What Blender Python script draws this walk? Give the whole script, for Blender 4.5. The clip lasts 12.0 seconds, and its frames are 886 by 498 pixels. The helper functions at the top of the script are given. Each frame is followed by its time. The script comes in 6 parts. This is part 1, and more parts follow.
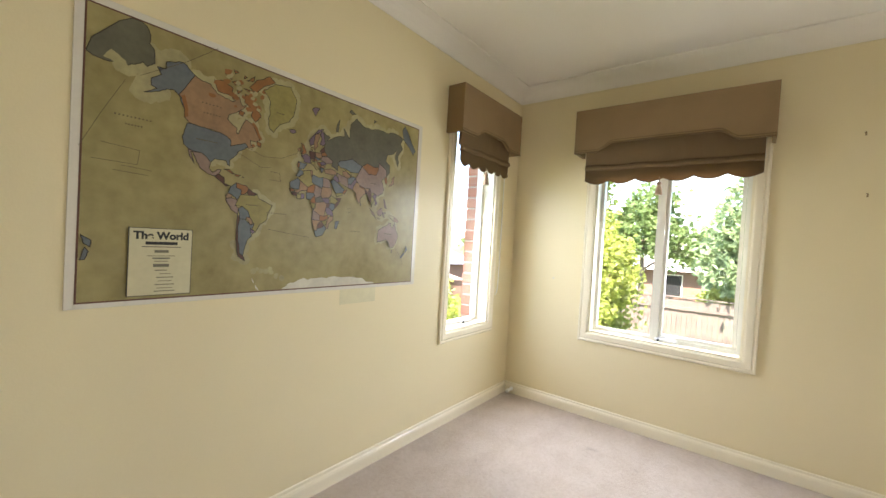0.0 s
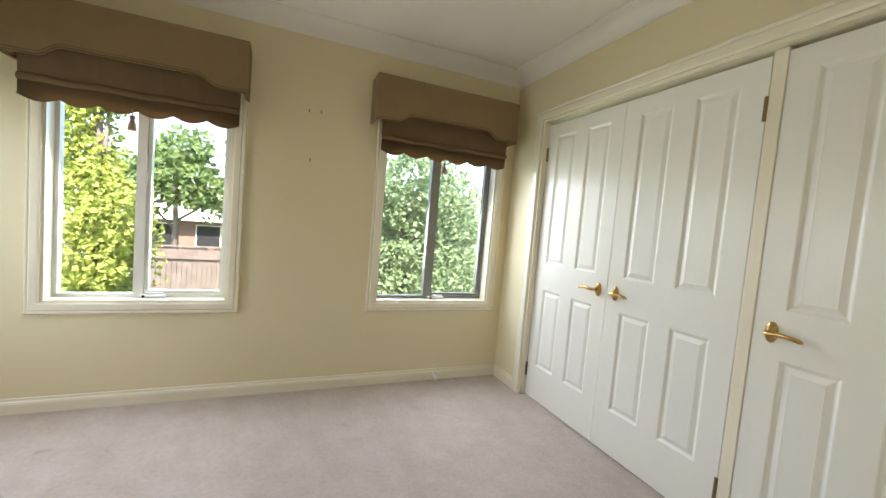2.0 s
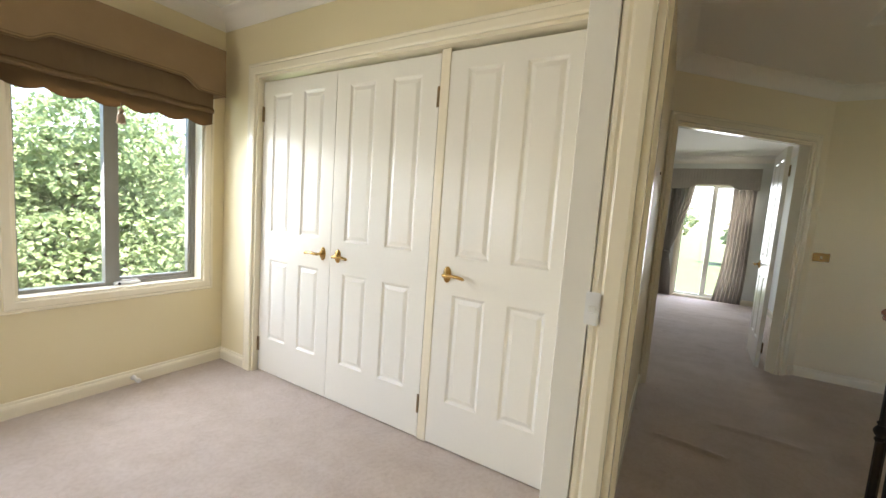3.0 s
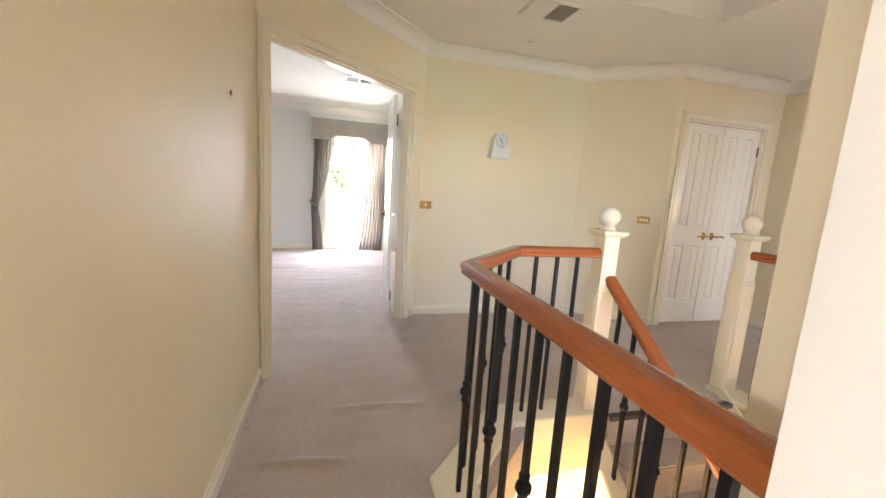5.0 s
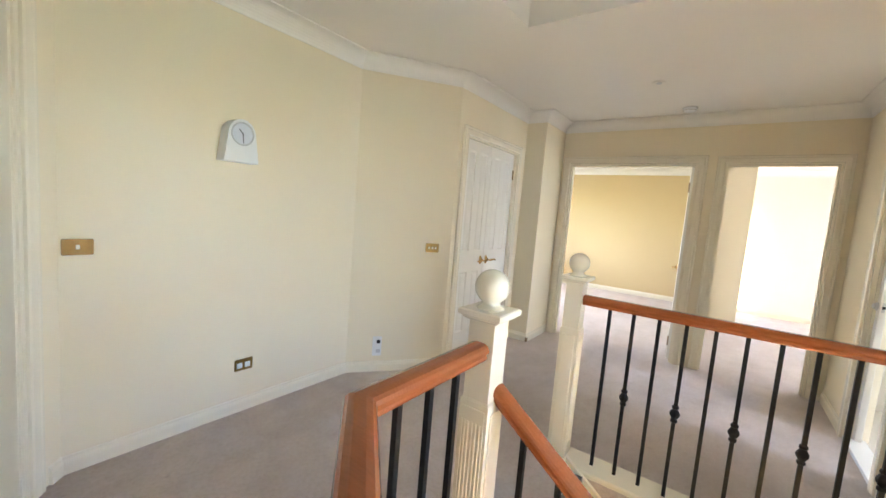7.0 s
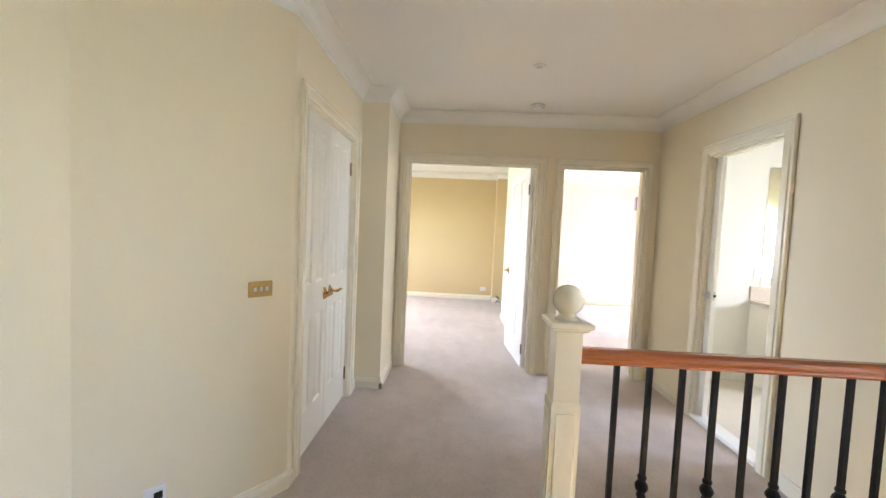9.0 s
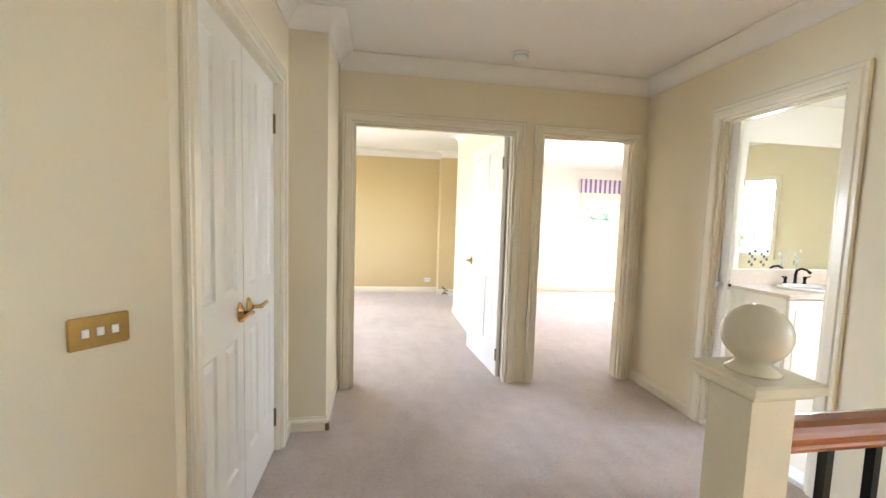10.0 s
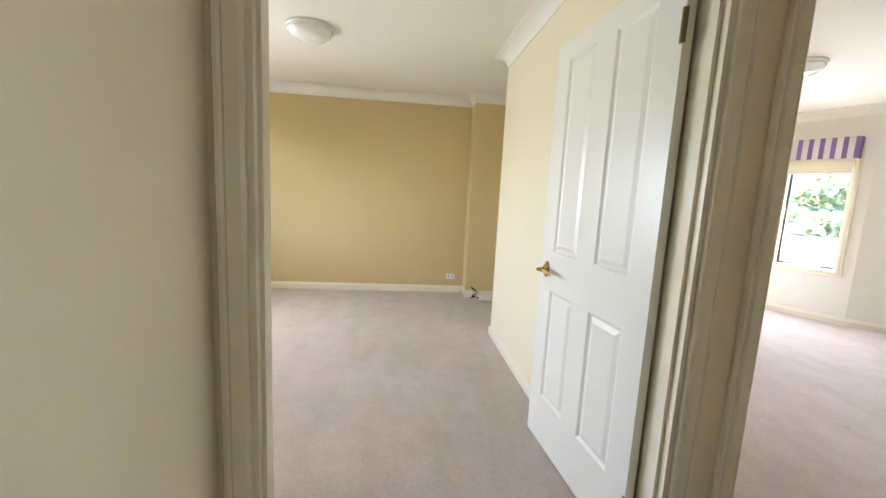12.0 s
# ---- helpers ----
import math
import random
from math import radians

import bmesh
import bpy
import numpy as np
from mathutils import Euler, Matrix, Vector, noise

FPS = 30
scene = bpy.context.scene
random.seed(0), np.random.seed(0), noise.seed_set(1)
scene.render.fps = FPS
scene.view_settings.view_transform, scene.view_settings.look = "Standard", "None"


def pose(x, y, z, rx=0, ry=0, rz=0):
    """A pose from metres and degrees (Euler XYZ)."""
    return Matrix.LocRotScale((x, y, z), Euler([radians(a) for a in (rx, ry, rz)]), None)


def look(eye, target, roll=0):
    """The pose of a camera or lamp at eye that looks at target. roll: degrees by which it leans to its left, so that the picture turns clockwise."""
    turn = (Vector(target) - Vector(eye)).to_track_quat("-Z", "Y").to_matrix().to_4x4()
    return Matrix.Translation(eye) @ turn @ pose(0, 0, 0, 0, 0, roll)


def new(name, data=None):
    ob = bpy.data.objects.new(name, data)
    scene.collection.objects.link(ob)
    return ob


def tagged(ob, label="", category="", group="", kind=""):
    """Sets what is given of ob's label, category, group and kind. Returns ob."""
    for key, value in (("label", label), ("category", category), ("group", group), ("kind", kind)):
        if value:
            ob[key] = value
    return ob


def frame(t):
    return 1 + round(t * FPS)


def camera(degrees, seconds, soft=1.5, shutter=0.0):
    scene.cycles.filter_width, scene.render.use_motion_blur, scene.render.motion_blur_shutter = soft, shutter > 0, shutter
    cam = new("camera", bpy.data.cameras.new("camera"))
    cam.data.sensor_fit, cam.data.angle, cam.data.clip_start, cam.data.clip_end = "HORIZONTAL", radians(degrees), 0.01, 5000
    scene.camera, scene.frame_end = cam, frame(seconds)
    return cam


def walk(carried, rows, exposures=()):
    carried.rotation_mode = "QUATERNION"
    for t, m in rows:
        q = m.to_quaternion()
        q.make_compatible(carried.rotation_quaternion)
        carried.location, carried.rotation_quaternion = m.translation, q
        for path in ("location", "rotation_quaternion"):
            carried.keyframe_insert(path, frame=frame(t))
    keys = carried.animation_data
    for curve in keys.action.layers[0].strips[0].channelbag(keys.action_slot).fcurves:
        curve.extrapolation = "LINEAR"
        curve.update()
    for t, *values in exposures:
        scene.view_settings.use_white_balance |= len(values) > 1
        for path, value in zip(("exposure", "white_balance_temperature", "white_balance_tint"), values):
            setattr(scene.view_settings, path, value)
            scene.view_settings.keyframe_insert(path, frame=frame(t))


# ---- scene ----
cam = camera(97.6, 12.0)
PATH = [
    (0, (0.495, 0.425, 1.237), (-0.739, 1.998, 1.194), 3.4),
    (0.5, (0.578, 0.454, 1.24), (-0.312, 2.243, 1.149), 3.4),
    (1, (0.664, 0.505, 1.236), (0.187, 2.443, 1.115), 3.9),
    (1.5, (0.77, 0.545, 1.259), (0.851, 2.538, 1.116), 4.6),
    (2, (0.803, 0.551, 1.242), (1.58, 2.389, 1.117), 4.8),
    (2.5, (0.862, 0.528, 1.272), (2.22, 1.987, 1.106), 4.4),
    (3, (0.893, 0.464, 1.253), (2.611, 1.47, 1.056), 4.1),
    (3.5, (0.958, 0.411, 1.25), (2.859, 0.982, 1.001), 3.7),
    (3.7, (1.013, 0.37, 1.241), (2.95, 0.787, 0.971), 3.1),
    (5.3, (2.056, 0.063, 1.253), (3.894, -0.664, 0.95), 4.2),
    (5.5, (2.18, 0.023, 1.273), (3.961, -0.837, 0.975), 4.4),
    (6, (2.456, -0.039, 1.276), (4.063, -1.198, 1.008), 4.7),
    (6.5, (2.764, -0.088, 1.33), (4.144, -1.516, 1.087), 4.7),
    (7, (3.095, -0.223, 1.377), (4.26, -1.837, 1.184), 4.6),
    (7.2, (3.222, -0.257, 1.416), (4.283, -1.942, 1.232), 4.5),
    (8.8, (4.097, -0.926, 1.41), (4.263, -2.917, 1.31), 2.5),
    (9, (4.155, -1.016, 1.386), (4.228, -3.012, 1.284), 2.6),
    (9.5, (4.311, -1.384, 1.352), (4.149, -3.373, 1.223), 2.2),
    (10, (4.44, -1.825, 1.346), (4.126, -3.794, 1.19), 1.8),
    (10.5, (4.481, -2.293, 1.349), (4.096, -4.247, 1.165), 1.8),
    (11, (4.422, -2.775, 1.328), (4.034, -4.726, 1.127), 2.1),
    (11.5, (4.377, -3.261, 1.289), (4.049, -5.221, 1.066), 2.7),
    (12, (4.282, -3.789, 1.278), (4.061, -5.758, 1.006), 2.9),
]
EXPOSURE = [
    (0, 3.04, 6600, 14),
    (1.0, 2.84, 6450, 12),
    (2.0, 2.61, 6350, 12),
    (2.6, 2.86, 6450, 13),
    (3.1, 3.04, 6600, 16),
    (3.7, 3.19, 6800, 19),
    (5.3, 4.73, 6200, 25),
    (6.0, 4.65, 6100, 23),
    (7.2, 4.74, 5620, 18),
    (8.8, 4.74, 5620, 19),
    (9.5, 4.74, 5750, 19),
    (10.5, 4.59, 5850, 18),
    (11.2, 4.28, 6000, 17),
    (11.5, 4.11, 5950, 16),
    (12, 3.86, 5900, 15),
]
walk(cam, [(t, look(eye, target, roll)) for t, eye, target, roll in PATH], EXPOSURE)

# ---- light ----
world = bpy.data.worlds.new("world")
scene.world = world
world.use_nodes = True
wn = world.node_tree.nodes
sky = wn.new("ShaderNodeTexSky")
sky.sky_type = 'NISHITA'
sky.sun_disc = False
sky.sun_elevation = radians(58)
sky.sun_rotation = radians(190)
world.node_tree.links.new(sky.outputs[0], wn["Background"].inputs[0])
wn["Background"].inputs[1].default_value = 0.15

sun = new("sun", bpy.data.lights.new("sun", 'SUN'))
sun.data.energy = 5.0
sun.data.angle = radians(0.6)
sun.data.color = (1.0, 0.95, 0.87)
sun.matrix_world = look((0.0, -20.0, 30.0), (2.0, -2.0, 0.0))


def window_light(loc, target, w, h, watts):
    """Sky light that enters through a window opening."""
    d = bpy.data.lights.new("window_skylight", 'AREA')
    d.shape, d.size, d.size_y, d.energy = 'RECTANGLE', w, h, watts
    d.color = (0.90, 0.96, 1.0)
    d.spread = radians(150)
    ob = new("window_skylight", d)
    ob.matrix_world = look(loc, target)
    return ob


LAMP = 0.085
for loc, target, w, h, watts in (
        ((0.05, 3.50, 1.3), (0.05, 0.9, 0.0), 0.85, 1.0, 34),
        ((1.94, 3.50, 1.3), (1.94, 0.9, 0.0), 0.85, 1.0, 30),
        ((-1.22, 2.735, 1.3), (1.2, 2.735, 0.0), 0.5, 1.0, 22),
        ((9.30, -0.2, 1.2), (5.5, 0.1, 0.0), 0.9, 1.9, 58),
        ((6.92, -7.4, 1.35), (4.2, -5.6, 0.0), 1.8, 1.2, 45),
        ((0.15, -9.08, 1.3), (1.0, -6.0, 0.45), 0.8, 1.2, 32),
        ((-0.80, -8.12, 1.3), (2.5, -6.4, 0.0), 0.6, 1.2, 25),
        ((-0.86, -3.30, 1.6), (1.5, -3.7, 0.3), 0.6, 0.9, 29),
        # skylight of the added, unseen stair window, to brighten the landing
        ((2.10, -1.43, 1.35), (5.4, -1.6, 0.7), 1.25, 1.5, 3.0)):
    window_light(loc, target, w, h, watts * LAMP)
lamp = bpy.data.lights.new("ground_floor_lamp", 'AREA')
lamp.size, lamp.energy, lamp.color = 0.5, 410 * LAMP, (1.0, 0.80, 0.45)
new("ground_floor_lamp", lamp).matrix_world = look((4.6, -0.2, -0.36), (4.5, -0.2, -3.0))


# ---- materials ----
def mat(name, color, rough=0.6, metal=0.0, vary=0.06, scale=3.0, bump=0.0, bscale=120.0, spec=0.5, coat=0.0, color2=None, fine=None):
    """A surface with colour variation at two scales and fine relief."""
    m = bpy.data.materials.new(name)
    m.use_nodes = True
    nt = m.node_tree
    p = nt.nodes["Principled BSDF"]
    p.inputs["Roughness"].default_value = rough
    p.inputs["Metallic"].default_value = metal
    p.inputs["Specular IOR Level"].default_value = spec
    p.inputs["Coat Weight"].default_value = coat
    co = nt.nodes.new("ShaderNodeTexCoord")
    n1 = nt.nodes.new("ShaderNodeTexNoise")
    n1.inputs["Scale"].default_value = scale
    n1.inputs["Detail"].default_value = 5.0
    n2 = nt.nodes.new("ShaderNodeTexNoise")
    n2.inputs["Scale"].default_value = fine or bscale
    n2.inputs["Detail"].default_value = 3.0
    geo = nt.nodes.new("ShaderNodeNewGeometry")
    nt.links.new(geo.outputs["Position"], n1.inputs["Vector"])
    nt.links.new(geo.outputs["Position"], n2.inputs["Vector"])
    add = nt.nodes.new("ShaderNodeMath")
    add.operation = 'ADD'
    mul = nt.nodes.new("ShaderNodeMath")
    mul.operation = 'MULTIPLY'
    mul.inputs[1].default_value = 0.6
    nt.links.new(n2.outputs["Fac"], mul.inputs[0])
    nt.links.new(n1.outputs["Fac"], add.inputs[0])
    nt.links.new(mul.outputs[0], add.inputs[1])
    ramp = nt.nodes.new("ShaderNodeMapRange")
    ramp.inputs["From Min"].default_value = 0.45
    ramp.inputs["From Max"].default_value = 1.15
    nt.links.new(add.outputs[0], ramp.inputs["Value"])
    mix = nt.nodes.new("ShaderNodeMix")
    mix.data_type = 'RGBA'
    c2 = color2 or tuple(c * (1 - 2 * vary) for c in color)
    mix.inputs["A"].default_value = (*[min(1, c * (1 + vary)) for c in color], 1)
    mix.inputs["B"].default_value = (*c2, 1)
    nt.links.new(ramp.outputs[0], mix.inputs["Factor"])
    nt.links.new(mix.outputs["Result"], p.inputs["Base Color"])
    if bump:
        b = nt.nodes.new("ShaderNodeBump")
        b.inputs["Strength"].default_value = min(1.0, bump)
        b.inputs["Distance"].default_value = 0.004
        n3 = nt.nodes.new("ShaderNodeTexNoise")
        n3.inputs["Scale"].default_value = bscale
        n3.inputs["Detail"].default_value = 4.0
        nt.links.new(geo.outputs["Position"], n3.inputs["Vector"])
        nt.links.new(n3.outputs["Fac"], b.inputs["Height"])
        nt.links.new(b.outputs["Normal"], p.inputs["Normal"])
    return m


def wood_mat(name, dark, light, rough=0.25, stretch=(1, 1, 1), coat=0.3):
    m = mat(name, light, rough, 0, 0.1, 6.0, 0.1, 200, coat=coat, color2=dark)
    nt = m.node_tree
    w = nt.nodes.new("ShaderNodeTexNoise")
    w.inputs["Scale"].default_value = 14.0
    w.inputs["Detail"].default_value = 8.0
    mp = nt.nodes.new("ShaderNodeMapping")
    mp.inputs["Scale"].default_value = stretch
    co = nt.nodes.new("ShaderNodeTexCoord")
    nt.links.new(co.outputs["Object"], mp.inputs["Vector"])
    nt.links.new(mp.outputs[0], w.inputs["Vector"])
    mr = nt.nodes.new("ShaderNodeMapRange")
    mr.inputs["From Min"].default_value = 0.3
    mr.inputs["From Max"].default_value = 0.7
    nt.links.new(w.outputs["Fac"], mr.inputs["Value"])
    mixes = [n for n in nt.nodes if n.bl_idname == "ShaderNodeMix"]
    nt.links.new(mr.outputs[0], mixes[0].inputs["Factor"])
    return m


def carpet_mat():
    """Cut-pile carpet: tufts, traffic shading and a few faint marks."""
    m = mat("carpet_pile", (0.635, 0.535, 0.468), 0.95, 0, 0.09, 1.3, 1.0, 420, spec=0.1, fine=260)
    nt = m.node_tree
    p = nt.nodes["Principled BSDF"]
    p.inputs["Sheen Weight"].default_value = 0.25
    pos = nt.nodes.new("ShaderNodeNewGeometry")
    col = [n for n in nt.nodes if n.bl_idname == "ShaderNodeMix"][0]
    for scale, stretch, lo, hi, c in ((7.0, (1.0, 1.0, 1.0), 0.42, 0.62, 0.94), (1.6, (3.5, 0.9, 1.0), 0.45, 0.65, 0.93), (2.3, (1.0, 1.0, 1.0), 0.66, 0.74, 0.88), (8.0, (1.0, 1.0, 1.0), 0.68, 0.74, 0.82), (48.0, (1.0, 1.0, 1.0), 0.44, 0.60, 0.93)):
        mp = nt.nodes.new("ShaderNodeMapping")
        mp.inputs["Scale"].default_value = stretch
        mp.inputs["Rotation"].default_value = (0, 0, 0.5)
        nz = nt.nodes.new("ShaderNodeTexNoise")
        nz.inputs["Scale"].default_value = scale
        nz.inputs["Detail"].default_value = 6.0
        nt.links.new(pos.outputs["Position"], mp.inputs["Vector"])
        nt.links.new(mp.outputs[0], nz.inputs["Vector"])
        mr = nt.nodes.new("ShaderNodeMapRange")
        mr.inputs["From Min"].default_value = lo
        mr.inputs["From Max"].default_value = hi
        nt.links.new(nz.outputs["Fac"], mr.inputs["Value"])
        mx = nt.nodes.new("ShaderNodeMix")
        mx.data_type = 'RGBA'
        mx.blend_type = 'MULTIPLY'
        mx.inputs["B"].default_value = (c, c * 0.985, c * 0.965, 1)
        nt.links.new(mr.outputs[0], mx.inputs["Factor"])
        nt.links.new(col.outputs["Result"], mx.inputs["A"])
        nt.links.new(mx.outputs["Result"], p.inputs["Base Color"])
        col = mx
    p.inputs["Sheen Roughness"].default_value = 0.5
    return m


M_WALL = mat("cream_wall_paint", (0.79, 0.69, 0.455), 0.42, 0, 0.015, 1.3, 0.08, 160, spec=0.35)
M_WALL_H = mat("pale_cream_wall_paint", (0.83, 0.732, 0.53), 0.55, 0, 0.015, 1.3, 0.08, 160, spec=0.35)
M_WALL_M = mat("cool_white_wall_paint", (0.74, 0.75, 0.70), 0.5, 0, 0.015, 1.3, 0.08, 160, spec=0.3)
M_WALL_C = mat("warm_white_wall_paint", (0.80, 0.77, 0.69), 0.5, 0, 0.015, 1.3, 0.08, 160, spec=0.3)
M_WALL_B = mat("ochre_feature_wall_paint", (0.66, 0.50, 0.255), 0.5, 0, 0.02, 1.3, 0.08, 160, spec=0.3)
M_CEIL = mat("white_ceiling_paint", (0.855, 0.815, 0.74), 0.8, 0, 0.012, 1.0, 0.05, 200, spec=0.2)
M_TRIM = mat("cream_gloss_trim_paint", (0.87, 0.795, 0.625), 0.22, 0, 0.015, 2.0, 0.02, 60)
M_DOOR = mat("white_gloss_door_paint", (0.86, 0.83, 0.745), 0.28, 0, 0.012, 2.0, 0.02, 60)
M_CARPET = carpet_mat()
M_BRASS = mat("polished_brass", (0.62, 0.41, 0.15), 0.24, 1.0, 0.05, 20)
M_PLATE = mat("dull_gold_plate", (0.34, 0.215, 0.065), 0.42, 1.0, 0.08, 30)
M_STEEL = mat("brushed_steel", (0.62, 0.62, 0.62), 0.3, 1.0, 0.05, 30)
M_HINGE = mat("aged_brass_hinge", (0.30, 0.22, 0.12), 0.4, 1.0, 0.1, 40)
M_IRON = mat("black_wrought_iron", (0.010, 0.0095, 0.0095), 0.5, 0.0, 0.1, 30, 0.15, 90, spec=0.25)
M_RAIL = wood_mat("red_brown_varnished_timber", (0.325, 0.086, 0.022), (0.355, 0.097, 0.026), 0.24, (1, 12, 12), 0.35)
M_FABRIC = mat("tan_woven_fabric", (0.30, 0.203, 0.110), 0.9, 0, 0.06, 6, 0.5, 900, spec=0.15, fine=600)
# Darker tan for the piping; also puts backlit shade into the blinds' colour.
M_PIPING_BACKLIT = mat("tan_piping_and_backlit_blind", (0.185, 0.122, 0.066), 0.9, 0, 0.06, 6, 0.3, 600, spec=0.15)
M_TASSEL = mat("tassel_thread", (0.36, 0.25, 0.17), 0.9, 0, 0.1, 40, 0.4, 700)
M_WHITEPLASTIC = mat("white_plastic", (0.82, 0.82, 0.80), 0.3, 0, 0.01, 4)
# Puts backlit shade into window_3's frame colour; also plain steel for the shed post.
M_FRAMESHADE_STEEL = mat("shaded_frame_and_grey_steel", (0.27, 0.265, 0.235), 0.4, 0, 0.03, 5)
# Bronze darkened so that a dark reflection sits in the colour.
M_PLATE_DARKREFLECT = mat("bronze_plate_dark_reflection", (0.15, 0.085, 0.03), 0.35, 1.0, 0.1, 30)
M_ALU = mat("cream_aluminium_frame", (0.80, 0.78, 0.70), 0.35, 0, 0.02, 5)
M_BRONZE = mat("bronze_aluminium_frame", (0.12, 0.105, 0.09), 0.4, 0.3, 0.04, 8)
M_DARK = mat("dark_gap", (0.01, 0.01, 0.01), 0.9, 0, 0.0)
M_BRICK = mat("red_brick", (0.36, 0.15, 0.10), 0.9, 0, 0.2, 9, 0.6, 120)
M_MORTAR = mat("grey_mortar", (0.42, 0.38, 0.33), 0.95, 0, 0.1, 20, 0.5, 150)
M_BLACK = mat("oil_rubbed_bronze", (0.02, 0.017, 0.015), 0.3, 0.8, 0.1, 30)
M_PORC = mat("white_porcelain", (0.86, 0.85, 0.82), 0.08, 0, 0.005, 3)
M_TILE = mat("cream_tile", (0.72, 0.66, 0.56), 0.2, 0, 0.03, 4)
M_STONE = mat("beige_laminate_top", (0.70, 0.60, 0.48), 0.25, 0, 0.05, 30)
M_SILVERCURTAIN = mat("grey_beige_curtain_fabric", (0.50, 0.45, 0.385), 0.85, 0, 0.08, 5, 0.4, 600, spec=0.2)


def glass_mat():
    m = bpy.data.materials.new("clear_glass")
    m.use_nodes = True
    nt = m.node_tree
    for n in list(nt.nodes):
        if n.bl_idname != "ShaderNodeOutputMaterial":
            nt.nodes.remove(n)
    tr = nt.nodes.new("ShaderNodeBsdfTransparent")
    gl = nt.nodes.new("ShaderNodeBsdfGlossy")
    gl.inputs["Roughness"].default_value = 0.01
    mx = nt.nodes.new("ShaderNodeMixShader")
    out = [n for n in nt.nodes if n.bl_idname == "ShaderNodeOutputMaterial"][0]
    mx.inputs[0].default_value = 0.05
    nt.links.new(tr.outputs[0], mx.inputs[1])
    nt.links.new(gl.outputs[0], mx.inputs[2])
    nt.links.new(mx.outputs[0], out.inputs[0])
    return m


M_GLASS = glass_mat()
M_MIRROR = mat("silvered_mirror", (0.86, 0.90, 0.86), 0.01, 1.0, 0.0)


def stripe_mat():
    """Mauve and white vertical stripes, along each pelmet's own length."""
    m = mat("striped_pelmet_fabric", (0.6, 0.55, 0.55), 0.9, 0, 0.03, 6, 0.3, 700)
    nt = m.node_tree
    co = nt.nodes.new("ShaderNodeTexCoord")
    sp = nt.nodes.new("ShaderNodeSeparateXYZ")
    nt.links.new(co.outputs["Object"], sp.inputs[0])
    a = nt.nodes.new("ShaderNodeMath")
    a.operation = 'MULTIPLY'
    a.inputs[1].default_value = 10.0
    f = nt.nodes.new("ShaderNodeMath")
    f.operation = 'FRACT'
    g = nt.nodes.new("ShaderNodeMath")
    g.operation = 'GREATER_THAN'
    g.inputs[1].default_value = 0.55
    nt.links.new(sp.outputs["X"], a.inputs[0])
    nt.links.new(a.outputs[0], f.inputs[0])
    nt.links.new(f.outputs[0], g.inputs[0])
    mx = nt.nodes.new("ShaderNodeMix")
    mx.data_type = 'RGBA'
    mx.inputs["A"].default_value = (0.66, 0.60, 0.60, 1)
    mx.inputs["B"].default_value = (0.20, 0.14, 0.30, 1)
    nt.links.new(g.outputs[0], mx.inputs["Factor"])
    nt.links.new(mx.outputs["Result"], nt.nodes["Principled BSDF"].inputs["Base Color"])
    return m


M_STRIPE = stripe_mat()


# ---- mesh helpers ----
def box(bm, x0, x1, y0, y1, z0, z1, m=None):
    """Adds an axis-aligned box, turned by m where given."""
    xs, ys, zs = sorted((x0, x1)), sorted((y0, y1)), sorted((z0, z1))
    vs = [bm.verts.new((x, y, z)) for z in zs for y in ys for x in xs]
    if m is not None:
        for v in vs:
            v.co = m @ v.co
    for f in ((0, 2, 3, 1), (4, 5, 7, 6), (0, 1, 5, 4), (2, 6, 7, 3), (0, 4, 6, 2), (1, 3, 7, 5)):
        bm.faces.new([vs[i] for i in f])
    return vs


def bevel(bm, w=0.003, seg=1):
    bmesh.ops.bevel(bm, geom=list(bm.edges), offset=w, segments=seg, affect='EDGES', clamp_overlap=True)


def mesh_from(name, bm, material, smooth=False):
    bmesh.ops.recalc_face_normals(bm, faces=list(bm.faces))
    d = bpy.data.meshes.new(name)
    bm.to_mesh(d)
    bm.free()
    d.materials.append(material)
    if smooth:
        for p in d.polygons:
            p.use_smooth = True
    return d


def thing(name, bm, material, label="", category="", group="", kind="", smooth=False, m=None):
    ob = new(name, mesh_from(name, bm, material, smooth))
    if m is not None:
        ob.matrix_world = m
    return tagged(ob, label, category, group, kind)


def empty_thing(name, m, label="", category="", group="", kind=""):
    ob = new(name)
    ob.empty_display_size = 0.1
    ob.matrix_world = m
    return tagged(ob, label, category, group, kind)


def part(name, bm, material, parent, label="", smooth=False, m=None):
    ob = new(name, mesh_from(name, bm, material, smooth))
    ob.parent = parent
    if m is not None:
        ob.matrix_local = m
    if label:
        ob["label"] = label
    return ob


def part_of(name, data, parent, m):
    ob = new(name, data)
    ob.parent = parent
    ob.matrix_local = m
    return ob


def lathe(bm, profile, seg=20, m=None):
    """Adds a body turned round z from (radius, height) pairs."""
    rings = []
    for r, z in profile:
        ring = []
        for i in range(seg):
            a = 2 * math.pi * i / seg
            co = Vector((r * math.cos(a), r * math.sin(a), z))
            ring.append(bm.verts.new(m @ co if m is not None else co))
        rings.append(ring)
    for a, b in zip(rings, rings[1:]):
        for i in range(seg):
            j = (i + 1) % seg
            bm.faces.new((a[i], a[j], b[j], b[i]))
    bm.faces.new(list(reversed(rings[0])))
    bm.faces.new(rings[-1])


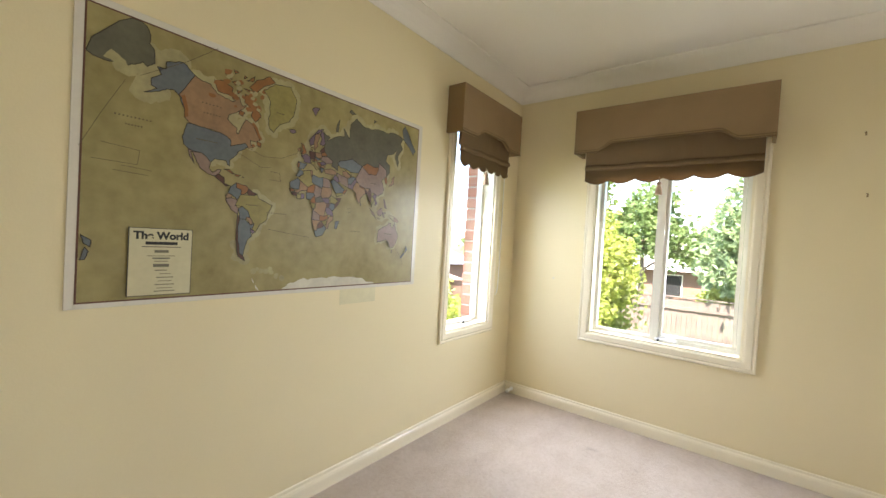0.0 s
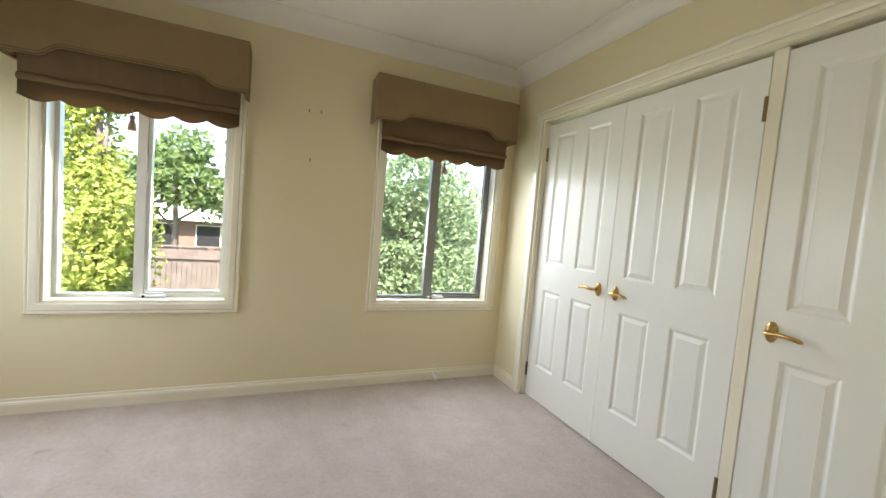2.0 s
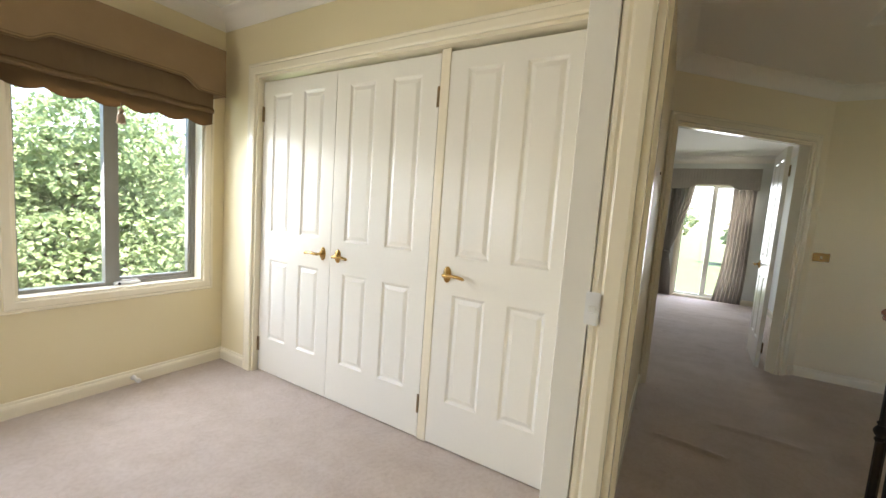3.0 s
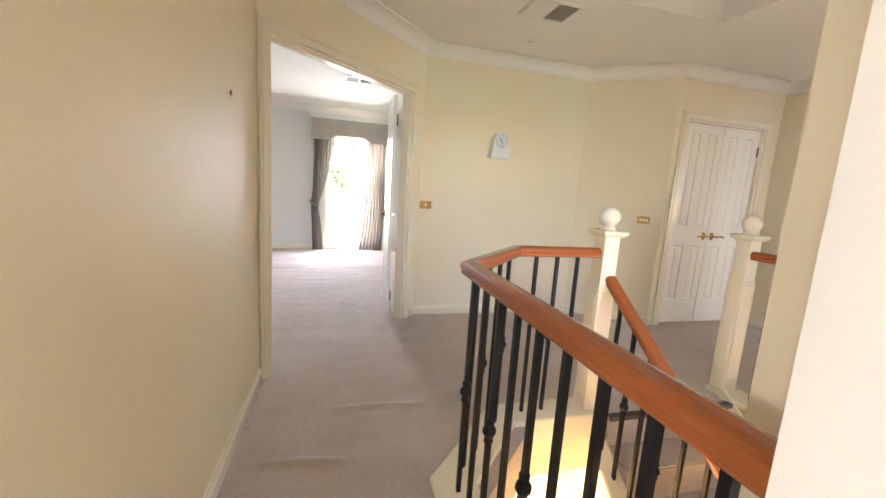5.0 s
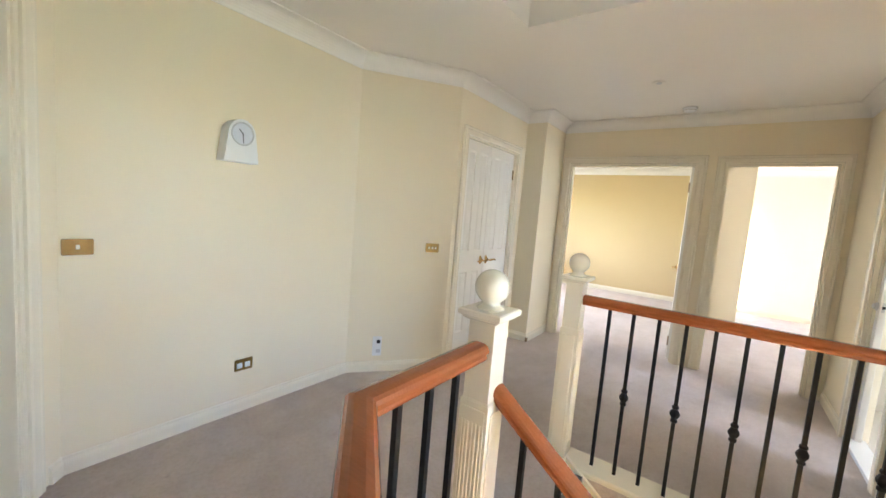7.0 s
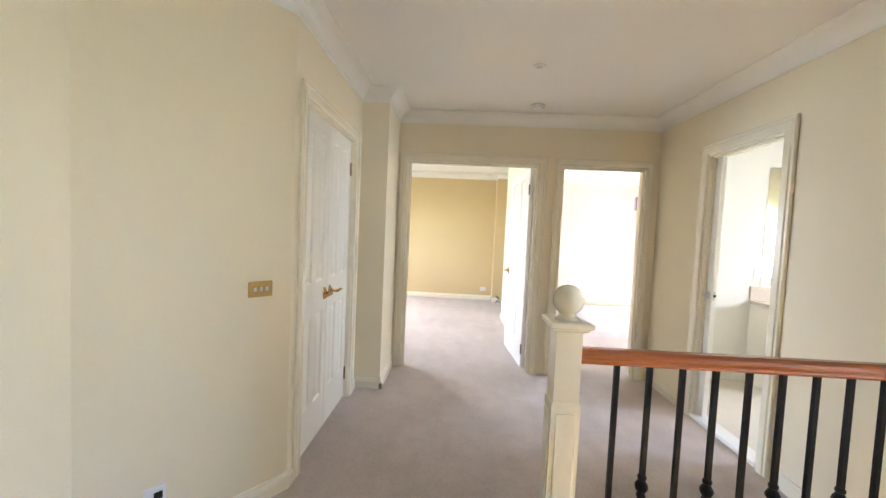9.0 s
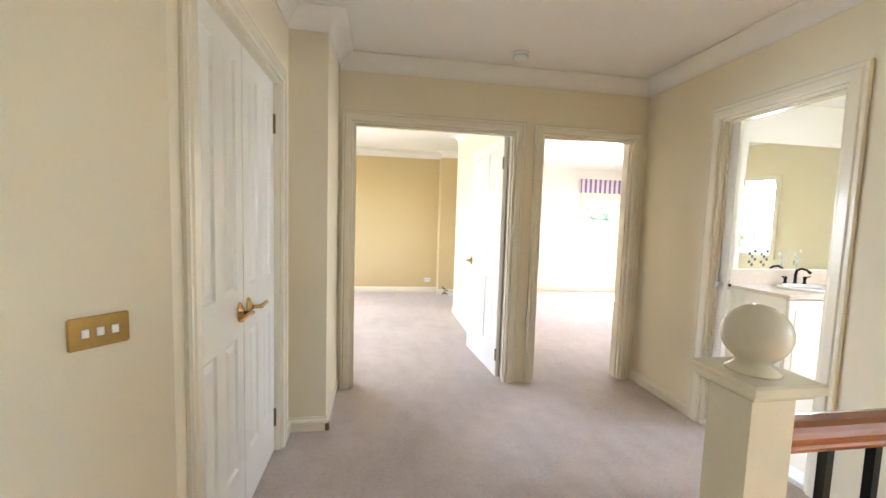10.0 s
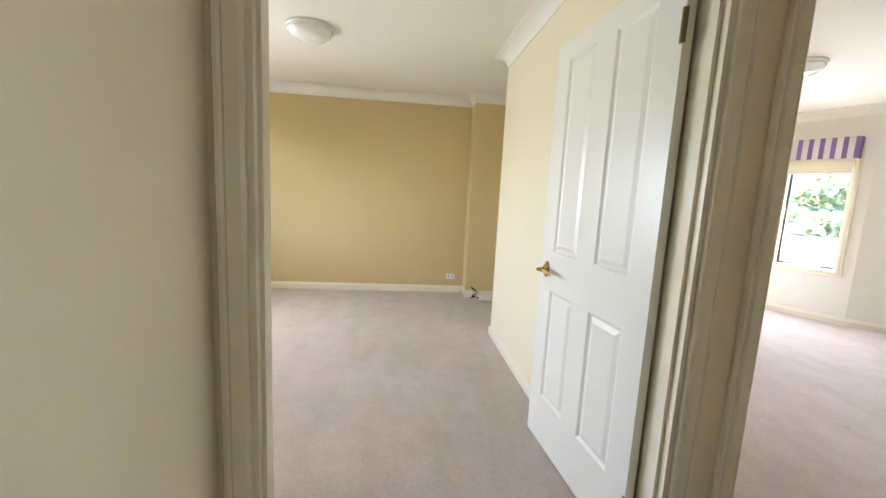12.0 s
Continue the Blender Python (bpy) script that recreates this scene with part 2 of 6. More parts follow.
def sweep(bm, profile, path, closed=False):
    """Sweeps a closed (offset, height) profile along a flat path of (x, y, z), mitred; offset is to the path's left."""
    n = len(path)
    rings = []
    for i, p in enumerate(path):
        p = Vector(p)
        a = Vector(path[i - 1]) if (i or closed) else None
        b = Vector(path[(i + 1) % n]) if (i < n - 1 or closed) else None
        d1 = (p - a).xy.normalized() if a is not None else None
        d2 = (b - p).xy.normalized() if b is not None else None
        d1, d2 = d1 or d2, d2 or d1
        n1, n2 = Vector((-d1.y, d1.x)), Vector((-d2.y, d2.x))
        mid = (n1 + n2) / max(0.2, 1 + n1.dot(n2))
        rings.append([bm.verts.new((p.x + mid.x * o, p.y + mid.y * o, p.z + h)) for o, h in profile])
    k = len(profile)
    pairs = list(zip(rings, rings[1:])) + ([(rings[-1], rings[0])] if closed else [])
    for r, s in pairs:
        for i in range(k):
            j = (i + 1) % k
            bm.faces.new((r[i], r[j], s[j], s[i]))
    if not closed:
        bm.faces.new(list(reversed(rings[0])))
        bm.faces.new(rings[-1])


def tube(bm, pts, radii, seg=8):
    """A round bar through points, with a radius at each."""
    rings = []
    for i, p in enumerate(pts):
        p = Vector(p)
        d = (Vector(pts[min(i + 1, len(pts) - 1)]) - Vector(pts[max(i - 1, 0)])).normalized()
        u = d.orthogonal().normalized()
        if i:
            u = (last - d * last.dot(d)).normalized()
        last = u
        v = d.cross(u)
        rings.append([bm.verts.new(p + radii[i] * (math.cos(2 * math.pi * k / seg) * u + math.sin(2 * math.pi * k / seg) * v)) for k in range(seg)])
    for r, s in zip(rings, rings[1:]):
        for k in range(seg):
            j = (k + 1) % seg
            bm.faces.new((r[k], r[j], s[j], s[k]))
    bm.faces.new(list(reversed(rings[0])))
    bm.faces.new(rings[-1])


def along(p0, p1):
    """The frame of a wall: x along the face from p0 to p1, y to its left, z up."""
    d = Vector((p1[0] - p0[0], p1[1] - p0[1]))
    return pose(p0[0], p0[1], 0, 0, 0, math.degrees(math.atan2(d.y, d.x))), d.length


# ---- structure ----
CEIL = 2.51
CORN = 0.105


def wall(name, p0, p1, thick, material, openings=(), z0=0.0, z1=CEIL + 0.06, label=""):
    """A wall whose face runs from p0 to p1 and whose body lies to the left (thick > 0), with openings (from, to, bottom, top)."""
    m, length = along(p0, p1)
    bm = bmesh.new()
    at = 0.0
    for a, b, lo, hi in sorted(openings):
        if a > at:
            box(bm, at, a, 0, thick, z0, z1)
        if lo > z0:
            box(bm, a, b, 0, thick, z0, lo)
        if hi < z1:
            box(bm, a, b, 0, thick, hi, z1)
        at = b
    if at < length:
        box(bm, at, length, 0, thick, z0, z1)
    return thing(name, bm, material, label or "painted plaster wall of the house", "wall", kind="structure", m=m)


SKIRT = [(0, 0), (-0.016, 0), (-0.016, 0.055), (-0.013, 0.066), (-0.008, 0.072), (-0.006, 0.085), (0, 0.088)]


def skirting(name, runs, side=1):
    """Moulded skirting boards along wall faces; the room lies to the right of each run."""
    bm = bmesh.new()
    for run in runs:
        sweep(bm, SKIRT, [(x, y, 0) for x, y in run])
    return thing(name, bm, M_TRIM, "cream painted moulded skirting board", "skirting board", kind="structure")


def cornice(name, runs, closed=True, z=CEIL):
    """A coved plaster cornice; the room lies to the right of the run."""
    prof = [(0.0, 0.0), (0.0, -CORN), (-0.006, -CORN)]
    for i in range(1, 8):
        a = math.pi / 2 * i / 8
        r = CORN - 0.012
        prof.append((-CORN + 0.006 + r * math.cos(a), -CORN + r * math.sin(a)))
    prof += [(-CORN, -0.008), (-CORN, 0.0)]
    bm = bmesh.new()
    for run in runs:
        sweep(bm, prof, [(x, y, z) for x, y in run], closed)
    return thing(name, bm, M_CEIL, "white coved plaster cornice", "cornice", kind="structure", smooth=False)


ARCH = [(0.0, 0.0), (0.0, 0.016), (0.010, 0.020), (0.045, 0.020), (0.052, 0.014), (0.060, 0.018), (0.070, 0.018), (0.075, 0.010), (0.075, 0.0)]


def architrave(bm, w, h, z0=0.0, width=0.075, four=False, m=None):
    """A moulded surround of an opening from 0 to w and z0 to h, on the face y = 0, standing out to -y."""
    k = width / 0.075
    if four:
        path = [(0, z0, -1, -1), (0, h, -1, 1), (w, h, 1, 1), (w, z0, 1, -1)]
    else:
        path = [(0, z0, -1, 0), (0, h, -1, 1), (w, h, 1, 1), (w, z0, 1, 0)]
    rings = []
    for x, z, sx, sz in path:
        ring = []
        for o, d in ARCH:
            co = Vector((x + sx * o * k, -d - 0.0005, z + sz * o * k))
            ring.append(bm.verts.new(m @ co if m is not None else co))
        rings.append(ring)
    n = len(ARCH)
    pairs = list(zip(rings, rings[1:])) + ([(rings[-1], rings[0])] if four else [])
    for r, s in pairs:
        for i in range(n):
            j = (i + 1) % n
            bm.faces.new((r[i], r[j], s[j], s[i]))
    if not four:
        bm.faces.new(list(reversed(rings[0])))
        bm.faces.new(rings[-1])


def door_frame(name, p0, p1, thick, s0, s1, head=2.05, back=True, width=0.075, stop=None):
    """Jamb linings, door stops and moulded architraves round a doorway from s0 to s1 along the wall p0-p1."""
    m, _ = along(p0, p1)
    fr = empty_thing(name, m @ pose(s0, 0, 0), "cream painted door frame with moulded architraves", "door frame", kind="structure")
    w = s1 - s0
    bm = bmesh.new()
    t = 0.018
    box(bm, 0.0005, t, -0.002, thick + 0.002, 0, head - t)
    box(bm, w - t, w - 0.0005, -0.002, thick + 0.002, 0, head - t)
    box(bm, 0.0005, w - 0.0005, -0.002, thick + 0.002, head - t, head - 0.0005)
    ys = stop if stop is not None else thick - 0.06
    box(bm, t, t + 0.012, ys - 0.03, ys, 0, head - t - 0.012)
    box(bm, w - t - 0.012, w - t, ys - 0.03, ys, 0, head - t - 0.012)
    box(bm, t, w - t, ys - 0.03, ys, head - t - 0.012, head - t)
    part("jamb_lining", bm, M_TRIM, fr)
    bm = bmesh.new()
    architrave(bm, w, head, width=width)
    part("architrave", bm, M_TRIM, fr)
    if back:
        bm = bmesh.new()
        architrave(bm, w, head, width=width, m=pose(w, thick, 0, 0, 0, 180))
        part("architrave", bm, M_TRIM, fr)
    return fr


# ---- door leaves ----
def lever_data(kind):
    """Meshes of a door lever on its oval rose, standing out to -y, lever towards +x."""
    bm = bmesh.new()
    seg = 24
    prof = ((0.0, 0.0), (1.0, 0.0), (1.0, 0.005), (0.88, 0.009), (0.55, 0.011), (0.5, 0.02), (0.0, 0.02))
    rings = []
    for r, d in prof[1:-1]:
        rings.append([bm.verts.new((0.0225 * r * math.cos(2 * math.pi * i / seg), -d, 0.042 * r * math.sin(2 * math.pi * i / seg))) for i in range(seg)])
    for a, b in zip(rings, rings[1:]):
        for i in range(seg):
            j = (i + 1) % seg
            bm.faces.new((a[i], a[j], b[j], b[i]))
    bm.faces.new(rings[-1])
    rose = mesh_from("rose", bm, kind, True)
    bm = bmesh.new()
    tube(bm, [(0, -0.015, 0), (0, -0.045, 0), (0.008, -0.054, 0), (0.03, -0.056, 0.002), (0.06, -0.056, 0.005), (0.09, -0.054, 0.002), (0.112, -0.049, -0.004), (0.12, -0.045, -0.007)],
         [0.009, 0.009, 0.010, 0.0095, 0.0085, 0.009, 0.008, 0.004], 10)
    return rose, mesh_from("lever", bm, kind, True)


LEVER_BRASS = lever_data(M_BRASS)


def raised_panel_data(w, h, key):
    """A moulded, raised and fielded panel w by h, in the frame opening, its centre on the origin; both faces."""
    bm = bmesh.new()
    rings = []
    for inset, d in ((0.0, 0.0), (0.004, 0.001), (0.010, 0.006), (0.016, 0.009), (0.020, 0.009), (0.042, 0.003), (0.044, 0.0035)):
        for sgn in (1,):
            x, z = w / 2 - inset, h / 2 - inset
            rings.append([bm.verts.new((a * x, d, b * z)) for a, b in ((-1, -1), (1, -1), (1, 1), (-1, 1))])
    for a, b in zip(rings, rings[1:]):
        for i in range(4):
            j = (i + 1) % 4
            bm.faces.new((a[i], a[j], b[j], b[i]))
    bm.faces.new(rings[-1])
    back = [bm.verts.new((v.co.x, 0.034 - v.co.y, v.co.z)) for r in rings for v in r]
    backs = [back[i:i + 4] for i in range(0, len(back), 4)]
    for a, b in zip(backs, backs[1:]):
        for i in range(4):
            j = (i + 1) % 4
            bm.faces.new((a[j], a[i], b[i], b[j]))
    bm.faces.new(list(reversed(backs[-1])))
    for i in range(4):
        j = (i + 1) % 4
        bm.faces.new((rings[0][j], rings[0][i], backs[0][i], backs[0][j]))
    return mesh_from("panel", bm, M_DOOR)


def panel_door(name, w, m, label, handle=None, hinge=None, lever=LEVER_BRASS, h=2.032, group="", both=True, flip=False, knobz=0.93, levers=1):
    """A four-panel door leaf, x from 0 to w, front face on y = 0 and body to +y. handle: where along x the lever sits."""
    leaf = empty_thing(name, m, label, "door", group)
    T = 0.034
    st = 0.145 * w
    mid = 0.16 * w
    pw = (w - 2 * st - mid) / 2
    rows = ((0.255, 0.83), (1.02, 1.945))
    bm = bmesh.new()
    box(bm, 0, st, 0, T, 0.008, h)
    box(bm, w - st, w, 0, T, 0.008, h)
    for lo, hi in ((0.008, rows[0][0]), (rows[0][1], rows[1][0]), (rows[1][1], h)):
        box(bm, st, w - st, 0, T, lo, hi)
    for lo, hi in rows:
        box(bm, st + pw, st + pw + mid, 0, T, lo, hi)
    bmesh.ops.remove_doubles(bm, verts=list(bm.verts), dist=0.0001)
    part("stile_and_rail_frame", bm, M_DOOR, leaf)
    for lo, hi in rows:
        d = raised_panel_data(pw, hi - lo, None)
        for x in (st + pw / 2, w - st - pw / 2):
            part_of("panel", d, leaf, pose(x, 0, (lo + hi) / 2))
    if handle is not None:
        s = 1 if handle < w / 2 else -1
        sides = [(pose(handle, 0, knobz) @ Matrix.Diagonal((s, 1, 1, 1)))]
        if both:
            sides.append(pose(handle, T, knobz) @ Matrix.Diagonal((s, -1, 1, 1)))
        for mm in sides:
            r = part_of("handle_rose", lever[0], leaf, mm)
            r["label"] = "brass oval rose"
            part_of("handle_lever", lever[1], leaf, mm)
    if hinge is not None:
        for z in (0.2, 1.82):
            bm = bmesh.new()
            lathe(bm, [(0.007, -0.05), (0.007, 0.05)], 8, pose(hinge, -0.004 if not flip else T + 0.004, z))
            box(bm, hinge - 0.011, hinge + 0.011, -0.0015 if not flip else T - 0.001, 0.001 if not flip else T + 0.0015, z - 0.05, z + 0.05)
            part("hinge", bm, M_HINGE, leaf, "dark brass butt hinge")
    return leaf

# floor with the stair opening
bm = bmesh.new()
box(bm, -1.4, 9.4, -0.48, 3.6, -0.30, 0.0)
box(bm, 3.60, 9.4, -2.34, -0.48, -0.30, 0.0)
box(bm, -1.8, 9.4, -9.2, -2.34, -0.30, 0.0)
box(bm, -1.4, 2.14, -2.34, -0.48, -0.30, 0.0)
tri = [(3.13, -0.48), (3.60, -0.48), (3.60, -0.93)]
lo = [bm.verts.new((x, y, -0.30)) for x, y in tri]
hi = [bm.verts.new((x, y, 0.0)) for x, y in tri]
bm.faces.new(lo)
bm.faces.new(hi)
for i in range(3):
    bm.faces.new((lo[i], lo[(i + 1) % 3], hi[(i + 1) % 3], hi[i]))
thing("floor", bm, M_CARPET, "pale beige pink cut-pile carpet with worn marks", "floor", kind="structure")

bm = bmesh.new()
box(bm, -0.75, 2.20, -4.97, -2.9, 0.001, 0.006)
thing("floor_bathroom", bm, M_TILE, "cream tiled bathroom floor", "floor", kind="structure")

# ceiling with the raised well over the stairs
bm = bmesh.new()
Z0, Z1 = CEIL, CEIL + 0.08
WX0, WX1, WY0, WY1 = 2.255, 4.20, -2.44, -0.38
box(bm, -1.5, 9.5, WY1, 3.6, Z0, Z1)
box(bm, WX1, 9.5, WY0, WY1, Z0, Z1)
box(bm, -1.8, 9.5, -9.2, WY0, Z0, Z1)
box(bm, -1.5, WX0, WY0, WY1, Z0, Z1)
box(bm, WX0 - 0.06, WX0 - 0.001, WY0 - 0.06, WY1 + 0.06, Z1, Z1 + 0.4)
box(bm, WX1 + 0.001, WX1 + 0.06, WY0 - 0.06, WY1 + 0.06, Z1, Z1 + 0.4)
box(bm, WX0 - 0.001, WX1 + 0.001, WY0 - 0.06, WY0 - 0.001, Z1, Z1 + 0.4)
box(bm, WX0 - 0.001, WX1 + 0.001, WY1 + 0.001, WY1 + 0.06, Z1, Z1 + 0.4)
box(bm, WX0 - 0.06, WX1 + 0.06, WY0 - 0.06, WY1 + 0.06, Z1 + 0.4, Z1 + 0.46)
thing("ceiling", bm, M_CEIL, "white plaster ceiling with a raised well over the stairs", "ceiling", kind="structure")

# bedroom with the map
NW, NE = (-1.06, 3.362), (2.56, 3.362)
W0 = (2.47, 3.00)
W1 = (-0.405, 0.508)
W2 = (1.475, 2.415)
WZ = (0.625, 2.08)
wall("wall_bedroom_west", (-1.06, -0.5), NW, 0.14, M_WALL, [(W0[0] + 0.5, W0[1] + 0.5, *WZ)])
wall("wall_bedroom_north", NW, (2.70, 3.362), 0.14, M_WALL, [(W1[0] + 1.06, W1[1] + 1.06, *WZ), (W2[0] + 1.06, W2[1] + 1.06, *WZ)])
CL0, CL1 = NE, (2.56, 0.70)
wall("wall_bedroom_closet", CL0, CL1, 0.10, M_WALL, [(0.377, 2.575, 0, 2.07)])
wall("wall_closet_back", (3.30, 3.36), (3.30, 0.70), 0.06, M_WALL)
BD0, BD1 = (1.945, 0.575), (1.945, -0.5)
wall("wall_bedroom_east", BD0, BD1, 0.115, M_WALL, [(0.025, 0.845, 0, 2.05)])
wall("wall_bedroom_south", (1.945, -0.5), (-1.06, -0.5), 0.10, M_WALL)

# landing
HL = [(1.945, 0.575), (4.30, 0.575), (5.48, -0.605), (5.48, -2.295), (4.99, -2.95), (4.99, -4.255), (4.765, -4.255), (4.765, -4.835), (2.255, -4.835), (2.255, -0.49), (2.06, -0.49)]
wall("wall_landing_north", HL[0], HL[1], 0.125, M_WALL_H)
wall("wall_landing_diagonal", HL[1], HL[2], 0.10, M_WALL_H, [(0.065, 1.50, 0, 2.05)])
wall("wall_landing_clock", HL[2], HL[3], 0.10, M_WALL_H)
wall("wall_landing_angled", HL[3], HL[4], 0.10, M_WALL_H)
wall("wall_landing_cupboard", HL[4], HL[5], 0.10, M_WALL_H, [(0.135, 1.125, 0, 2.05)])
wall("wall_landing_return", HL[5], HL[6], 0.10, M_WALL_H)
wall("wall_landing_nib", (4.765, -4.355), HL[7], 0.10, M_WALL_H)
D1 = (4.765 - 4.672, 4.765 - 3.397)
D2 = (4.765 - 3.18, 4.765 - 2.37)
wall("wall_landing_south", HL[7], HL[8], 0.115, M_WALL_H, [(*D1, 0, 2.05), (*D2, 0, 2.05)])
# The second opening is for an unseen window, added to light the landing.
wall("wall_landing_west", HL[8], HL[9], 0.115, M_WALL_H, [(0.735, 1.44, 0, 2.05), (2.75, 4.05, 0.5, 2.1)])
bm = bmesh.new()
box(bm, 5.06, 5.6, -4.36, -4.2, 0, CEIL)
box(bm, 5.6, 5.7, -4.36, -2.3, 0, CEIL)
thing("wall_cupboard_back", bm, M_WALL_H, "plain back wall of the linen cupboard", "wall", kind="structure")

# main bedroom behind the diagonal doorway
wall("wall_main_west", (4.371, 0.705), (4.371, 3.3), 0.08, M_WALL_M)
wall("wall_main_north", (4.371, 3.3), (9.2, 3.3), 0.10, M_WALL_M)
wall("wall_main_east", (9.2, 3.3), (9.2, -0.95), 0.16, M_WALL_M, [(2.95, 3.85, 0.03, 2.05)])
wall("wall_main_south", (9.2, -0.95), (5.58, -0.95), 0.10, M_WALL_M)

# ochre bedroom and striped-pelmet bedroom
wall("wall_ochre_north", (4.765, -4.95), (6.8, -4.95), 0.10, M_WALL_H)
wall("wall_ochre_east", (6.8, -4.95), (6.8, -8.85), 0.14, M_WALL_H, [(1.5, 3.4, 0.7, 2.0)])
wall("wall_ochre_south", (6.8, -8.85), (3.43, -8.85), 0.10, M_WALL_B)
wall("wall_ochre_nib", (3.43, -8.85), (3.43, -8.60), 0.10, M_WALL_B)
wall("wall_ochre_recess", (3.33, -8.60), (2.90, -8.60), 0.10, M_WALL_B)
wall("wall_recess_west", (2.90, -8.60), (2.90, -7.27), 0.05, M_WALL_H)
wall("wall_recess_north", (2.85, -7.27), (3.40, -7.27), 0.17, M_WALL_H)
wall("wall_between_bedrooms", (3.40, -7.10), (3.40, -4.95), 0.20, M_WALL_H)
wall("wall_striped_north", (-1.6, -5.07), (2.14, -5.07), 0.10, M_WALL_C)
CS0, CS1 = (2.85, -8.95), (-0.30, -8.95)
wall("wall_striped_south", CS0, CS1, 0.14, M_WALL_C, [(2.30, 3.04, 0.66, 1.98)])
CD0, CD1 = (-0.30, -8.95), (-0.93, -7.66)
wall("wall_striped_bay", CD0, CD1, 0.14, M_WALL_C, [(0.68, 1.27, 0.62, 1.98)])
wall("wall_striped_west", (-0.93, -7.66), (-1.6, -6.9), 0.10, M_WALL_C)
wall("wall_striped_far_west", (-1.6, -6.9), (-1.6, -5.07), 0.10, M_WALL_C)

# bathroom
wall("wall_bath_north", (-0.75, -2.9), (2.14, -2.9), 0.10, M_WALL_H)
wall("wall_bath_west", (-0.75, -4.97), (-0.75, -2.9), 0.14, M_WALL_H, [(1.34, 1.98, 1.0, 2.0)])

# skirtings, cornices
skirting("baseboard_bedroom", [[(-1.06, -0.5), NW, NE, (2.56, 3.062)], [(1.945, -0.345), (1.945, -0.5), (-1.06, -0.5)]])
skirting("baseboard_landing", [[(2.14, 0.575), (4.30, 0.575), (4.34, 0.535)], [(5.43, -0.555), HL[2], HL[3], HL[4], (4.99, -3.0)],
                               [(4.99, -4.155), HL[5], HL[6], HL[7], (4.755, -4.835)], [(2.255, -4.835), (2.255, -4.15)], [(2.255, -3.28), (2.255, -2.5)]])
skirting("baseboard_main", [[(4.371, 0.705), (4.371, 3.3), (9.2, 3.3), (9.2, 0.45)], [(9.2, -0.65), (9.2, -0.95), (5.58, -0.95)]])
skirting("baseboard_ochre", [[(6.8, -4.95), (6.8, -8.85), (3.43, -8.85), (3.43, -8.60), (2.90, -8.60), (2.90, -7.27), (3.40, -7.27), (3.40, -5.0)]])
skirting("baseboard_striped", [[(3.2, -5.0), (3.2, -7.10), (2.85, -7.10), CS0, CS1, CD1, (-1.6, -6.9), (-1.6, -5.07), (2.14, -5.07)]])
cornice("trim_cornice_bedroom", [[(-1.06, -0.5), NW, NE, (2.56, 0.70), (1.945, 0.70), (1.945, -0.5)]])
cornice("trim_cornice_landing", [[(2.06, 0.575), *HL[1:9], (2.255, -0.49), (2.06, -0.49)]])
cornice("trim_cornice_main", [[(4.371, 0.705), (4.371, 3.3), (9.2, 3.3), (9.2, -0.95), (5.58, -0.95), (5.58, -0.56)]])
cornice("trim_cornice_ochre", [[(3.40, -4.95), (6.8, -4.95), (6.8, -8.85), (3.43, -8.85), (3.43, -8.60), (2.90, -8.60), (2.90, -7.27), (3.40, -7.27)]])
cornice("trim_cornice_striped", [[(3.2, -5.07), (3.2, -7.10), (2.85, -7.10), CS0, CS1, CD1, (-1.6, -6.9), (-1.6, -5.07)]])

# door frames
door_frame("door_frame_bedroom", BD0, BD1, 0.115, 0.025, 0.845, stop=0.085)
door_frame("door_frame_main", HL[1], HL[2], 0.10, 0.065, 1.50, width=0.065)
door_frame("door_frame_ochre", HL[7], HL[8], 0.115, *D1)
door_frame("door_frame_striped", HL[7], HL[8], 0.115, *D2, width=0.065)
door_frame("door_frame_bath", HL[8], HL[9], 0.115, 0.735, 1.44, width=0.08)
door_frame("door_frame_linen", HL[4], HL[5], 0.10, 0.135, 1.125, back=False, stop=0.09)
door_frame("door_frame_closet", CL0, CL1, 0.10, 0.377, 2.575, head=2.07, back=False, stop=0.115)

bm = bmesh.new()
box(bm, 1.927, 1.9445, 0.627, 0.702, 0, 2.125)
bevel(bm, 0.002)
thing("trim_corner_board", bm, M_DOOR, "white painted corner board beside the bedroom doorway", "trim", kind="structure")

# closet doors and post
mc, _ = along(CL0, CL1)
GAP = 0.005
Y = 0.040
ya, yb, yc, yd, ye = 0.397, 1.094, 1.815, 1.868, 2.555
panel_door("closet_door", yb - ya - GAP, mc @ pose(ya + 0.002, Y, 0), "white gloss four-panel closet door with brass lever, closed", yb - ya - 0.065, 0.0, group="closet doors", both=False)
panel_door("closet_door", yc - yb - GAP, mc @ pose(yb + 0.001, Y, 0), "white gloss four-panel closet door with brass lever, closed", 0.065, yc - yb - GAP, group="closet doors", both=False)
panel_door("closet_door", ye - yd - GAP, mc @ pose(yd + 0.002, Y, 0), "white gloss four-panel closet door with brass lever, closed", 0.065, None, group="closet doors", both=False)
bm = bmesh.new()
box(bm, yc, yd, 0.036, 0.12, 0, 2.05)
bevel(bm, 0.003)
thing("closet_post", bm, M_TRIM, "cream painted post between the closet doors", "post", kind="structure", m=mc)

# linen cupboard doors
ml, _ = along(HL[4], HL[5])
panel_door("linen_cupboard_door", 0.470, ml @ pose(0.156, 0.03, 0), "white four-panel double cupboard door, closed", 0.470 - 0.05, 0.0, group="linen cupboard doors", both=False)
panel_door("linen_cupboard_door", 0.470, ml @ pose(0.633, 0.03, 0), "white four-panel double cupboard door, closed", 0.05, 0.470, group="linen cupboard doors", both=False)

